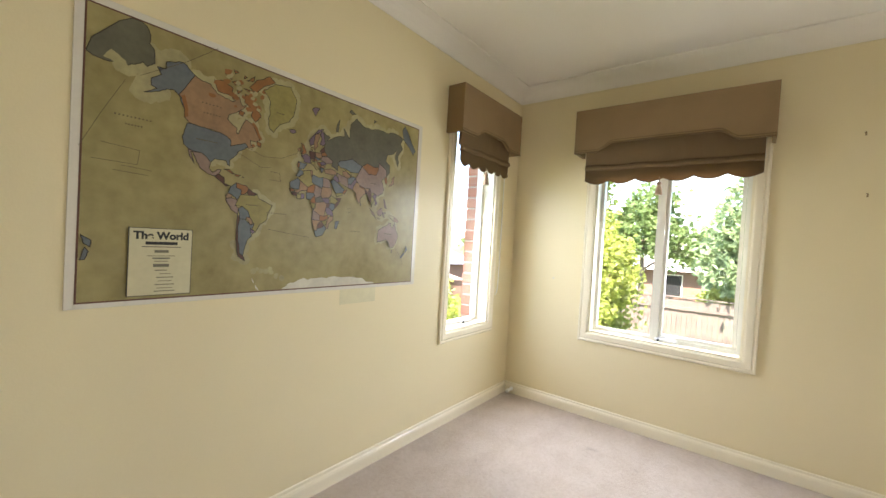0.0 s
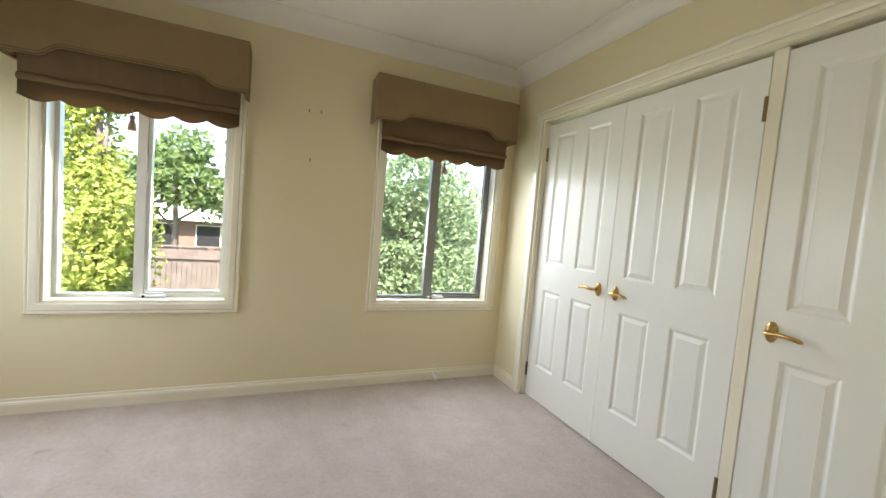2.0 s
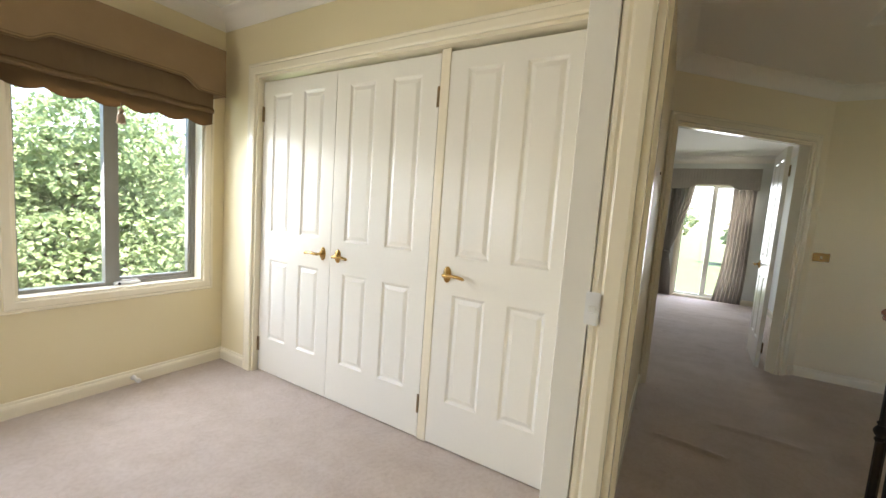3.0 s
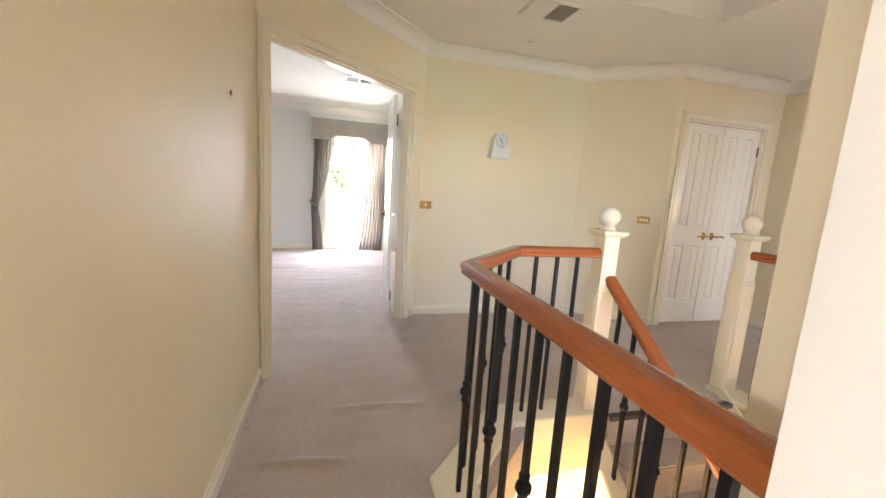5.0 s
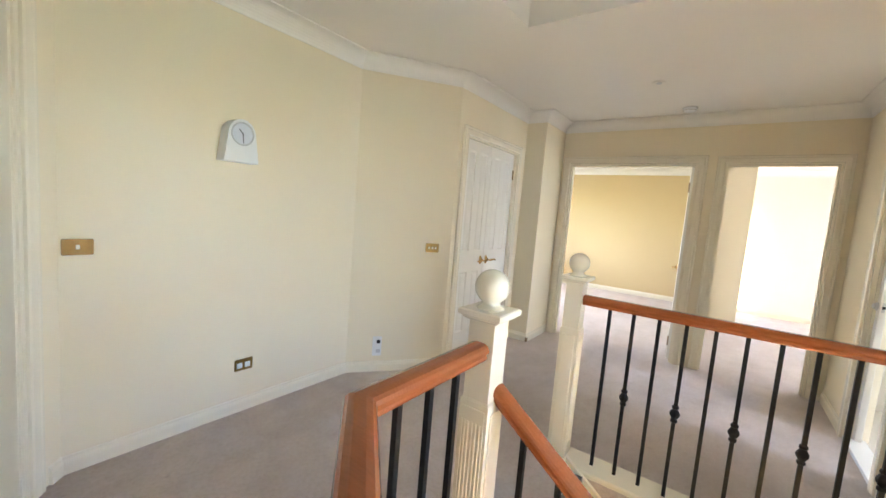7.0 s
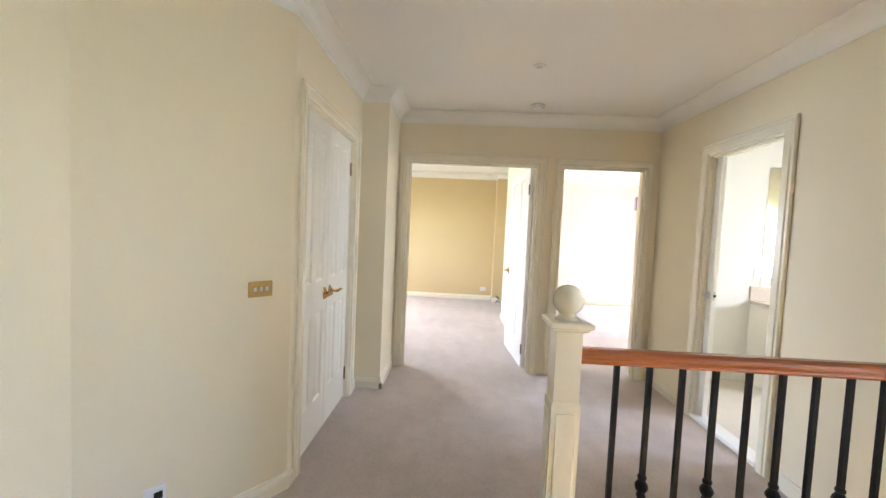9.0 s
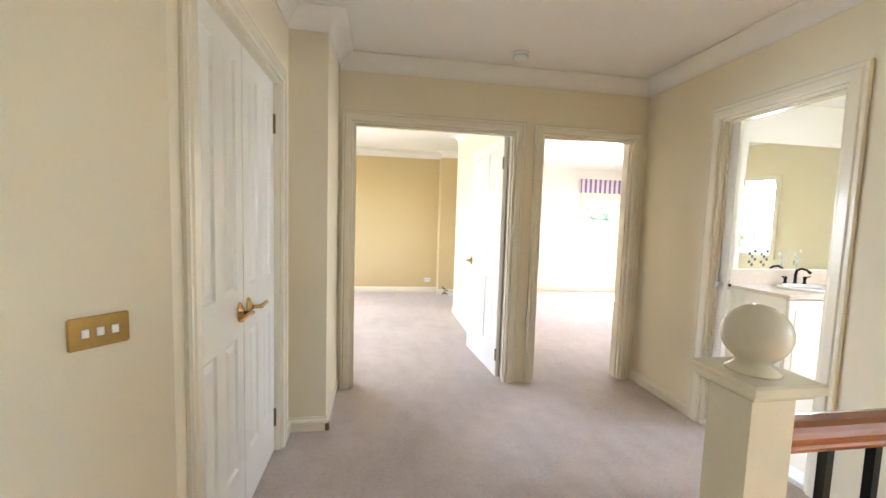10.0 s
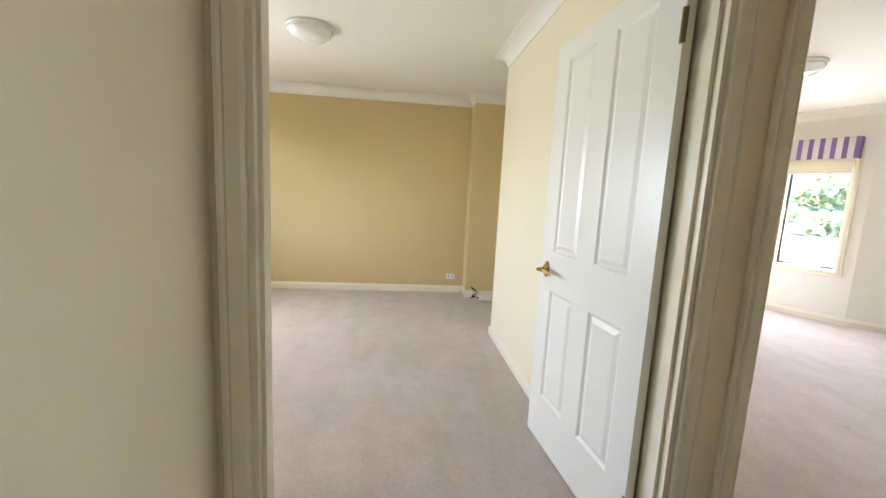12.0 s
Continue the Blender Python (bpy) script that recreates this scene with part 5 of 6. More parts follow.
# Europe and the Near East
for c, p in ((G_BLUE, [(-9, 43), (3, 42.4), (-1, 37), (-6, 36.2), (-7, 37.2), (-6.5, 42)]), (G_DEEP, [(-9, 42), (-6.5, 42), (-7, 37.2), (-9.3, 38)]), (G_PURPLE, [(-5, 48.5), (2, 51), (8, 49), (7, 43.5), (-1.5, 43.5), (-1, 46)]), (G_BROWN, [(6, 54), (14, 54), (15, 51), (13, 48), (7.5, 47.7), (6, 51)]),
             (G_OLIVE, [(7, 44), (13, 46.5), (14, 42), (18.5, 40), (16, 38), (12, 42)]), (G_ORANGE, [(14, 54), (23, 54.3), (24, 50.5), (19, 49.3), (15, 51)]), (G_DEEP, [(9, 47), (17, 48.5), (16, 46.7), (10, 46.5)]), (G_BLUE, [(12, 50.5), (18, 49.5), (22, 48.5), (17, 47.8)]),
             (G_DEEP, [(16, 46), (22, 46), (22, 41.5), (19, 42.5)]), (G_PURPLE, [(20.5, 46), (27, 48), (29.5, 45), (23, 43.8)]), (G_ORANGE, [(22, 44), (28, 43.5), (27, 41.8), (22.5, 41.5)]), (G_BLUE, [(20, 41), (26, 41), (23, 36.5)]), (G_PINK, [(22, 48.5), (24, 52), (34, 52), (40, 49), (38, 47), (30, 46)]),
             (G_DEEP, [(23, 54), (28, 56), (32, 53), (24, 51.7)]), (G_BROWN, [(21, 56), (28, 59.5), (28, 55.8), (23, 54)]), (G_DEEP, [(-6, 58.5), (-2, 57.5), (1.5, 52.5), (0, 50.8), (-5.5, 50), (-3, 53.5)]), (G_ORANGE, [(-10, 54), (-6, 55), (-6, 52.2), (-10, 51.6)]),
             (G_PURPLE, [(5, 62), (12, 66), (20, 70), (30, 70.8), (24, 69), (15, 67), (12, 60), (7, 58)]), (G_ORANGE, [(12, 60), (15, 67), (23, 68), (22, 65.5), (17, 61), (18.5, 59.5), (13, 55.5)]), (G_PURPLE, [(21, 61), (25, 65), (23, 68), (28, 69.8), (30, 62), (26, 60)]), (G_OLIVE, [(8, 57), (10.5, 57.5), (10, 55), (8, 55)]),
             (G_ORANGE, [(26, 40), (36, 42), (44, 40.5), (44, 37.2), (36, 36.3), (28, 36.8)]), (G_BLUE, [(35, 29), (39, 32), (46, 29), (50, 26), (55, 22.5), (52, 18.5), (43, 17)]), (G_OLIVE, [(43, 17), (52, 18.5), (52, 16), (44, 12.8)]), (G_DEEP, [(52, 18.5), (55, 22), (59.5, 22.5), (55, 17.2)]),
             (G_PURPLE, [(39, 33), (42, 37), (46, 35), (48, 30), (44, 29.5)]), (G_PINK, [(45, 39), (53, 37), (61, 36), (61, 31), (61.5, 25.5), (52, 28), (48, 30.5)]), (G_BLUE, [(47, 48), (52, 51), (61, 52), (72, 54), (80, 51), (87, 49), (80, 42.5), (68, 42), (56, 45), (51, 45)]),
             (G_ORANGE, [(54, 42), (60, 42), (66, 38), (61, 35.5), (54, 37.5)]), (G_OLIVE, [(56, 45), (66, 42.5), (68, 38), (60, 42)]), (G_BLUE, [(61, 35), (70, 38), (74, 37), (69, 33), (66, 29.5), (61, 30)]), (G_PURPLE, [(61.5, 25.3), (61, 29.5), (66, 29.5), (69, 33), (74, 36.5), (75, 33), (70, 28), (68, 24)]),
             (G_ORANGE, [(68, 24), (70, 28), (75, 33), (79, 32), (80, 29), (88, 27), (96, 28.5), (93, 22.5), (87, 21), (80, 15), (80, 11), (77.5, 8), (73, 17), (72.5, 21)]), (G_DEEP, [(80, 29.5), (88, 27.5), (88, 26.3), (80, 28.5)]), (G_BROWN, [(88, 26), (92, 25), (92, 22), (89, 22)]),
             (G_PINK, [(74, 37), (80, 42.5), (88, 49), (97, 42.7), (110, 42.5), (116, 47), (120, 53), (126, 50), (131, 48), (130, 43), (121, 39), (119, 37.5), (122, 30), (119, 25), (110, 21), (105, 23), (98, 24), (97, 28.5), (88, 28), (80, 30), (75, 34)]),
             (G_DEEP, [(88, 49), (98, 52), (108, 49.5), (117, 49.5), (116, 47), (110, 42.5), (97, 42.7)]), (G_BROWN, [(92, 22), (97, 28), (99, 21), (98, 10), (94, 16)]), (G_OLIVE, [(98, 19), (101, 19), (105, 15.5), (101, 12), (99, 7), (98, 12)]), (G_PURPLE, [(101, 20), (105, 23), (108, 21), (106, 17), (109, 12), (105, 9), (105, 14)]),
             (G_DEEP, [(125, 40), (130, 42.5), (129, 36), (126, 35)]), (G_ORANGE, [(131, 33.5), (137, 36.5), (140, 41), (145, 43.5), (141.5, 36), (135, 33.7)]), (G_BLUE, [(80, 9.5), (81.8, 7.5), (80.3, 6.2)])):
    land(c, p, 0.0025)
for c, p in ((G_PINK, [(95, 5.5), (104, -1.5), (106, -6), (101, -2.5)]), (G_PINK, [(109, 2), (117, 7), (119, 1), (115, -4), (110, -2.5)]), (G_PALE, [(106, -6.3), (114, -7.2), (114, -8.5), (106, -7.3)]), (G_PINK, [(119, 1), (125, 1.5), (121, -1), (123, -5), (119.5, -5)]), (G_PALE, [(131, -1), (141, -3), (141, -9), (137, -7), (132, -4)]),
             (G_ORANGE, [(141, -3), (150, -8), (148, -10), (141, -9)]), (G_BROWN, [(120, 18), (122, 18), (124, 12), (126, 7), (122, 8)]), (G_PINK, AUSTRALIA), (G_PINK, [(145, -41), (148, -41), (147, -43.5)]), (G_BLUE, [(173, -35), (178, -38), (175, -41.3), (173.5, -39.5)]), (G_BLUE, [(172.5, -41), (174, -42), (170, -46), (167, -46)]),
             (G_BLUE, [(-187, -35), (-182, -38), (-184, -41), (-187, -39)]), (G_BLUE, [(-187, -41), (-186, -43), (-190, -46), (-193, -46)])):
    land(c, p, 0.003)
# routes and legends drawn across the seas
for pts in ([(-66, 44), (-50, 40), (-30, 42), (-10, 50)], [(-74, 38), (-50, 30), (-40, 32)], [(-175, 25), (-150, 24), (-150, 14), (-178, 14)], [(-40, 28), (-30, 28), (-28, 20), (-40, 20)], [(-40, -30), (-10, -34), (10, -36)], [(-160, 12), (-140, 11)], [(-165, 8), (-142, 7)],
            [(58, 0), (66, 1), (66, -4), (58, -4)], [(-172, 60), (-155, 72), (-150, 80)], [(150, -38), (165, -44), (176, -50)], [(-186, 20), (-180, 40), (-178, 56)]):
    bm = bmesh.new()
    q = [Vector(geo(*p)) for p in pts]
    for a, b in zip(q, q[1:]):
        o = Vector((a.y - b.y, b.x - a.x)).normalized() * 0.0007
        bm.faces.new([bm.verts.new((c.x, -0.0118, c.y)) for c in (a + o, a - o, b - o, b + o)])
    part("route_line", bm, G_FAINT, mp)
for lon, lat, n, w in ((-112, 62, 6, 0.012), (-108, 57.5, 6, 0.010), (-104, 41, 9, 0.008), (95, 62, 6, 0.010), (-56, -8, 6, 0.008), (104, 34, 5, 0.009), (134, -25, 8, 0.008), (-160, 42, 10, 0.010), (-158, 38, 6, 0.008), (-30, -14, 9, 0.010), (76, -26, 8, 0.008), (-40, 72, 5, 0.007)):
    bm = bmesh.new()
    x, z = geo(lon, lat)
    for k in range(n):
        box(bm, x + w * (k - n / 2), x + w * (k - n / 2) + 0.004, -0.0120, -0.0117, z - 0.0022, z + 0.0022)
    part("name_print", bm, G_FAINT, mp)
bm = bmesh.new()
box(bm, 0.776, 0.956, -0.0122, -0.0058, 0.998, 1.222)
part("legend_frame", bm, flat_mat("dark_print", (0.03, 0.03, 0.025)), mp)
bm = bmesh.new()
box(bm, 0.778, 0.954, -0.0126, -0.0122, 1.000, 1.220)
leg = part("legend_panel", bm, flat_mat("cream_print", (0.60, 0.55, 0.36)), mp)
INK = flat_mat("black_ink", (0.02, 0.02, 0.02))
fc = bpy.data.curves.new("map_title", 'FONT')
fc.body, fc.size, fc.align_x, fc.offset = "The World", 0.034, 'CENTER', 0.0015
fc.materials.append(INK)
tx = new("map_title", fc)
tx.parent = mp
tx.matrix_local = pose(0.866, -0.0130, 1.186, 90, 0, 0)
for k, (z, w, hgt) in enumerate(((1.172, 0.09, 0.010), (1.160, 0.11, 0.003), (1.145, 0.04, 0.009), (1.130, 0.08, 0.002), (1.122, 0.05, 0.005), (1.112, 0.04, 0.002), (1.098, 0.045, 0.010), (1.082, 0.035, 0.003), (1.070, 0.03, 0.002), (1.058, 0.05, 0.003), (1.046, 0.04, 0.002), (1.034, 0.055, 0.003), (1.022, 0.045, 0.002), (1.012, 0.06, 0.003))):
    bm = bmesh.new()
    box(bm, 0.866 - w / 2 + (0.012 if k > 7 else 0), 0.866 + w / 2 + (0.012 if k > 7 else 0), -0.0130, -0.0127, z - hgt / 2, z + hgt / 2)
    part("text_line", bm, flat_mat("grey_ink", (0.16, 0.15, 0.11)) if k else INK, mp)
# faded patch under the poster's corner
bm = bmesh.new()
box(bm, 1.61, 1.84, -0.0012, -0.0005, 0.893, 0.967)
thing("wall_smudge", bm, mat("dull_paint_patch", (0.70, 0.64, 0.42), 0.5, 0, 0.05, 20), "dull rectangular patch of paint under the map", "paint patch", m=pose(-1.06, 0, 0, 0, 0, 90))


# ---- fittings ----
def plate(name, m, w, h, label, buttons, material=M_PLATE, cat="light switch", bmat=M_WHITEPLASTIC, bw=0.014, bh=0.020):
    """A wall plate on the face y = 0 with rockers standing out to -y."""
    pl = empty_thing(name, m, label, cat)
    bm = bmesh.new()
    box(bm, -w / 2, w / 2, -0.008, 0.0, -h / 2, h / 2)
    bevel(bm, 0.003, 2)
    part("plate", bm, material, pl)
    for x, z in buttons:
        bm = bmesh.new()
        box(bm, x - bw / 2, x + bw / 2, -0.0125, -0.007, z - bh / 2, z + bh / 2)
        bevel(bm, 0.0015)
        part("rocker", bm, bmat, pl)
    return pl


mk, _ = along(HL[2], HL[3])
ma, _ = along(HL[3], HL[4])
mb, _ = along(BD0, BD1)
# This plate's dark reflection is part of its base colour.
plate("light_switch", mk @ pose(0.065, 0, 1.081), 0.112, 0.075, "bronze light switch plate coloured for its dark reflection, one white rocker", [(0.0, 0)], M_PLATE_DARKREFLECT)
plate("light_switch", ma @ pose(0.658, 0, 1.062), 0.116, 0.075, "dull gold light switch plate with three white rockers", [(-0.028, 0), (0.0, 0), (0.028, 0)])
plate("power_outlet", mk @ pose(0.845, 0, 0.305), 0.115, 0.075, "dull gold double power outlet with white inserts", [(-0.028, -0.002), (0.022, -0.002)], cat="power outlet", bw=0.034, bh=0.034)
plate("phone_socket", ma @ pose(0.245, 0, 0.255), 0.075, 0.085, "white plastic wall socket", [(0.01, 0.0)], M_WHITEPLASTIC, "wall socket", M_DARK, 0.03, 0.03)
plate("phone_socket", ma @ pose(0.245, 0, 0.175), 0.075, 0.085, "white plastic wall socket", [(0.01, 0.0)], M_WHITEPLASTIC, "wall socket", M_STEEL, 0.035, 0.03)
plate("light_switch", mb @ pose(-0.042, -0.020, 1.033), 0.036, 0.085, "narrow white plastic switch on the architrave", [(0, 0.0)], M_WHITEPLASTIC, bw=0.016, bh=0.016)
msb, _ = along((6.8, -8.85), (3.43, -8.85))
plate("power_outlet", msb @ pose(6.8 - 3.60, 0, 0.215), 0.11, 0.07, "white plastic power outlet", [(-0.025, 0), (0.025, 0)], M_WHITEPLASTIC, "power outlet", M_DARK, 0.012, 0.02)

# clock
ck = empty_thing("wall_clock", mk @ pose(0.752, 0, 1.565), "white arched plastic clock on the wall", "clock")
bm = bmesh.new()
pts = [(-0.098, 0.0), (0.098, 0.0)]
for i in range(17):
    a = math.pi * i / 16
    pts.append((0.078 * math.cos(a), 0.155 + 0.085 * math.sin(a)))
outline_slab(bm, pts, -0.095, 0.0)
part("clock_body", bm, M_WHITEPLASTIC, ck)
bm = bmesh.new()
lathe(bm, [(0.062, 0.0), (0.066, 0.003), (0.062, 0.006), (0.057, 0.003), (0.057, 0.0)], 32, pose(0.0, -0.0952, 0.158, 90))
part("clock_bezel", bm, M_STEEL, ck)
bm = bmesh.new()
lathe(bm, [(0.057, 0.0), (0.057, 0.0015)], 32, pose(0.0, -0.0955, 0.158, 90))
part("clock_dial", bm, mat("pale_dial", (0.70, 0.72, 0.76), 0.4), ck)
for ang, ln in ((-40, 0.032), (175, 0.05)):
    bm = bmesh.new()
    box(bm, -0.0022, 0.0022, -0.0008, 0.0, -0.008, ln)
    part("clock_hand", bm, M_DARK, ck, m=pose(0.0, -0.0985, 0.158, 0, ang, 0))

# ceiling fittings
def downlight(x, y, r=0.045):
    d = empty_thing("downlight", pose(x, y, CEIL), "small recessed ceiling downlight, unlit", "downlight", "landing downlights")
    bm = bmesh.new()
    lathe(bm, [(r * 0.6, 0.01), (r * 0.62, -0.002), (r, -0.003), (r, -0.007), (r * 0.75, -0.009), (r * 0.55, -0.004)], 24)
    part("trim_ring", bm, M_CEIL, d)
    bm = bmesh.new()
    lathe(bm, [(r * 0.5, -0.010), (r * 0.5, -0.0085)], 20)
    part("lamp_glass", bm, M_STEEL, d)


downlight(5.04, -1.39)
downlight(3.66, -3.70)


def ceiling_dome(name, x, y, prof, material, label, cat):
    d = empty_thing(name, pose(x, y, CEIL), label, cat)
    bm = bmesh.new()
    lathe(bm, prof, 32)
    part("base_ring", bm, material, d, smooth=True)
    return d


sm = ceiling_dome("smoke_alarm", 3.505, -4.515, [(0.058, -0.001), (0.058, -0.014), (0.052, -0.020), (0.045, -0.034), (0.02, -0.038)], M_WHITEPLASTIC, "round white smoke alarm on the ceiling", "smoke alarm")
bm = bmesh.new()
lathe(bm, [(0.0535, -0.024), (0.050, -0.020)], 32)
part("vent_slot", bm, M_HINGE, sm)
va = ceiling_dome("ceiling_vent", 1.116, 2.875, [(0.105, -0.001), (0.105, -0.010), (0.095, -0.016), (0.072, -0.014), (0.070, -0.006)], M_CEIL, "round white ceiling vent with a domed centre", "ceiling vent")
bm = bmesh.new()
lathe(bm, [(0.064, -0.004), (0.064, -0.016), (0.05, -0.03), (0.02, -0.036), (0.004, -0.037)], 28)
part("vent_cone", bm, M_CEIL, va, smooth=True)
for x, y in ((5.03, -7.08), (1.03, -6.88)):
    oy = ceiling_dome("oyster_light", x, y, [(0.185, -0.001), (0.185, -0.016), (0.178, -0.024)], M_WHITEPLASTIC, "round white glass oyster ceiling light, off", "ceiling light")
    bm = bmesh.new()
    lathe(bm, [(0.172, -0.02), (0.165, -0.045), (0.13, -0.075), (0.07, -0.092), (0.004, -0.096)], 32)
    part("glass_bowl", bm, M_PORC, oy, smooth=True)


def grille(x0, x1, y0, y1, axis, label):
    g = empty_thing("air_vent", pose((x0 + x1) / 2, (y0 + y1) / 2, CEIL), label, "ceiling vent")
    w, d = (x1 - x0) / 2, (y1 - y0) / 2
    bm = bmesh.new()
    for a, b, c, e in ((-w, w, -d, -d + 0.02), (-w, w, d - 0.02, d), (-w, -w + 0.02, -d + 0.02, d - 0.02), (w - 0.02, w, -d + 0.02, d - 0.02), (-w + 0.02, w - 0.02, -0.008, 0.008)):
        box(bm, a, b, c, e, -0.012, -0.0005)
    part("frame", bm, M_ALU, g)
    bm = bmesh.new()
    box(bm, -w + 0.02, w - 0.02, -d + 0.02, d - 0.02, -0.002, -0.0008)
    part("backing", bm, M_HINGE, g)
    n = 11
    for i in range(n):
        bm = bmesh.new()
        xx = -w + 0.03 + (2 * w - 0.06) * i / (n - 1)
        box(bm, -0.002, 0.012, 0.012, d - 0.022, -0.0008, 0.0008, pose(xx, 0, -0.007, 0, 35, 0))
        box(bm, -0.002, 0.012, -d + 0.022, -0.012, -0.0008, 0.0008, pose(xx, 0, -0.007, 0, -35, 0))
        part("slat", bm, M_ALU, g)


grille(4.35, 4.63, -1.44, -1.07, 0, "cream rectangular ceiling air vent with louvres")
grille(6.90, 7.17, -0.26, 0.09, 0, "white rectangular ceiling air vent with louvres")

# small things: door stops, nails, hooks
for p in ((-0.985, 3.346), (1.984, 3.346)):
    ds = empty_thing("door_stop", pose(p[0], p[1], 0.040), "white rubber-tipped door stop on the skirting", "door stop", "bedroom door stops")
    bm = bmesh.new()
    lathe(bm, [(0.016, 0.0), (0.014, 0.012), (0.011, 0.02), (0.011, 0.055)], 14, pose(0, 0, 0, 90))
    part("stem", bm, M_WHITEPLASTIC, ds, smooth=True)
    bm = bmesh.new()
    lathe(bm, [(0.014, 0.055), (0.015, 0.06), (0.015, 0.075), (0.012, 0.078)], 14, pose(0, 0, 0, 90))
    part("rubber_tip", bm, M_WHITEPLASTIC, ds, smooth=True)
for x, z in ((0.94, 1.932), (1.016, 1.938), (0.963, 1.611)):
    bm = bmesh.new()
    tube(bm, [(x, 3.362, z), (x, 3.350, z - 0.002), (x, 3.346, z - 0.012), (x, 3.348, z - 0.020)], [0.004] * 4, 6)
    thing("picture_hook", bm, M_HINGE, "small brass picture hook on the bare wall", "picture hook", "picture hooks")
for x, z in ((3.735, 1.585), (2.12, 1.60), (2.30, 1.50)):
    bm = bmesh.new()
    box(bm, x - 0.006, x + 0.006, 0.568, 0.575, z - 0.010, z + 0.010)
    bevel(bm, 0.002)
    thing("picture_hook", bm, M_HINGE, "small dark picture hook on the landing wall", "picture hook", "picture hooks")
bm = bmesh.new()
box(bm, -0.69 - 0.006, -0.69 + 0.006, 3.356, 3.362, 0.992, 1.0)
thing("wall_screw", bm, M_STEEL, "small metal screw in the wall", "screw")
bm = bmesh.new()
box(bm, 4.742, 4.768, -4.256, -4.232, 0.001, 0.05)
bevel(bm, 0.004)
thing("door_stop", bm, M_HINGE, "brass corner door stop on the carpet", "door stop")
bm = bmesh.new()
box(bm, 3.12, 3.27, -8.53, -8.40, 0.004, 0.035)
bevel(bm, 0.008, 2)
thing("modem", bm, M_WHITEPLASTIC, "white plastic modem on the carpet", "modem")
bm = bmesh.new()
for k in range(3):
    tube(bm, [(3.25 + 0.02 * k, -8.47, 0.02), (3.33, -8.42 - 0.03 * k, 0.05), (3.37, -8.50, 0.012), (3.31 - 0.03 * k, -8.585, 0.06), (3.36, -8.59, 0.14)], [0.004] * 5, 6)
thing("cable", bm, M_DARK, "black tangled cables beside the modem", "cable", smooth=True)

# folds in the landing carpet
for pts in ([(3.90, 0.17), (3.905, -0.05), (3.89, -0.25), (3.895, -0.45)], [(3.52, 0.45), (3.50, 0.24), (3.47, 0.02)]):
    bm = bmesh.new()
    dense = []
    for (x0, y0), (x1, y1) in zip(pts, pts[1:]):
        for i in range(6):
            dense.append((x0 + (x1 - x0) * i / 6, y0 + (y1 - y0) * i / 6))
    n = len(dense)
    rows = []
    for i, (x, y) in enumerate(dense):
        hgt = 0.013 * math.sin(math.pi * i / (n - 1)) ** 0.6
        rows.append([bm.verts.new((x + o, y, 0.0005 + hgt * c)) for o, c in ((-0.05, 0), (-0.03, 0.25), (-0.012, 0.8), (0.0, 1.0), (0.010, 0.8), (0.022, 0.2), (0.035, 0))])
    for a, b in zip(rows, rows[1:]):
        for i in range(6):
            bm.faces.new((a[i], a[i + 1], b[i + 1], b[i]))
    thing("carpet_fold", bm, M_CARPET, "raised wrinkle in the beige carpet", "carpet fold", kind="structure", smooth=True)
# rippled carpet of the main bedroom
bm = bmesh.new()
nx, ny = 150, 16
g = []
for i in range(nx + 1):
    row = []
    x = 5.35 + 3.6 * i / nx
    for j in range(ny + 1):
        y = -0.9 + 2.6 * j / ny
        a = math.sin(min(1, (x - 5.35) / 0.6) * math.pi / 2) * math.sin(min(1, (8.95 - x) / 0.6) * math.pi / 2)
        wv = math.sin(x * 30 + 3.0 * noise.noise((x * 0.9, y * 1.2, 0)) + y * 0.8)
        row.append(bm.verts.new((x, y, 0.003 + 0.010 * a * (0.5 + 0.5 * wv) * (0.4 + noise.noise((x * 1.5, y * 0.9, 3.0)) ** 2 * 4))))
    g.append(row)
for a, b in zip(g, g[1:]):
    for j in range(ny):
        p = a[j].co
        if p.x + p.y > 5.15 or p.x > 5.7:
            bm.faces.new((a[j], b[j], b[j + 1], a[j + 1]))
bmesh.ops.delete(bm, geom=[v for v in bm.verts if not v.link_faces], context='VERTS')
thing("floor_main_carpet", bm, M_CARPET, "beige carpet lying in ripples", "carpet", kind="structure", smooth=True)


# ---- main bedroom curtains ----
def curtain(name, label, edges, x=9.06, folds=7):
    """A draped curtain: edges are rows of (z, y from, y to)."""
    bm = bmesh.new()
    n = folds * 6
    rows = []
    for z, a, b in edges:
        rows.append([bm.verts.new((x + 0.022 * math.sin(2 * math.pi * folds * i / n + 0.3 * z) + 0.006 * math.sin(9 * z + i), a + (b - a) * i / n, z)) for i in range(n + 1)])
    for r, s in zip(rows, rows[1:]):
        for i in range(n):
            bm.faces.new((r[i], r[i + 1], s[i + 1], s[i]))
    bmesh.ops.solidify(bm, geom=list(bm.faces), thickness=0.004)
    return thing(name, bm, M_SILVERCURTAIN, label, "curtain", "main bedroom curtains", smooth=True)


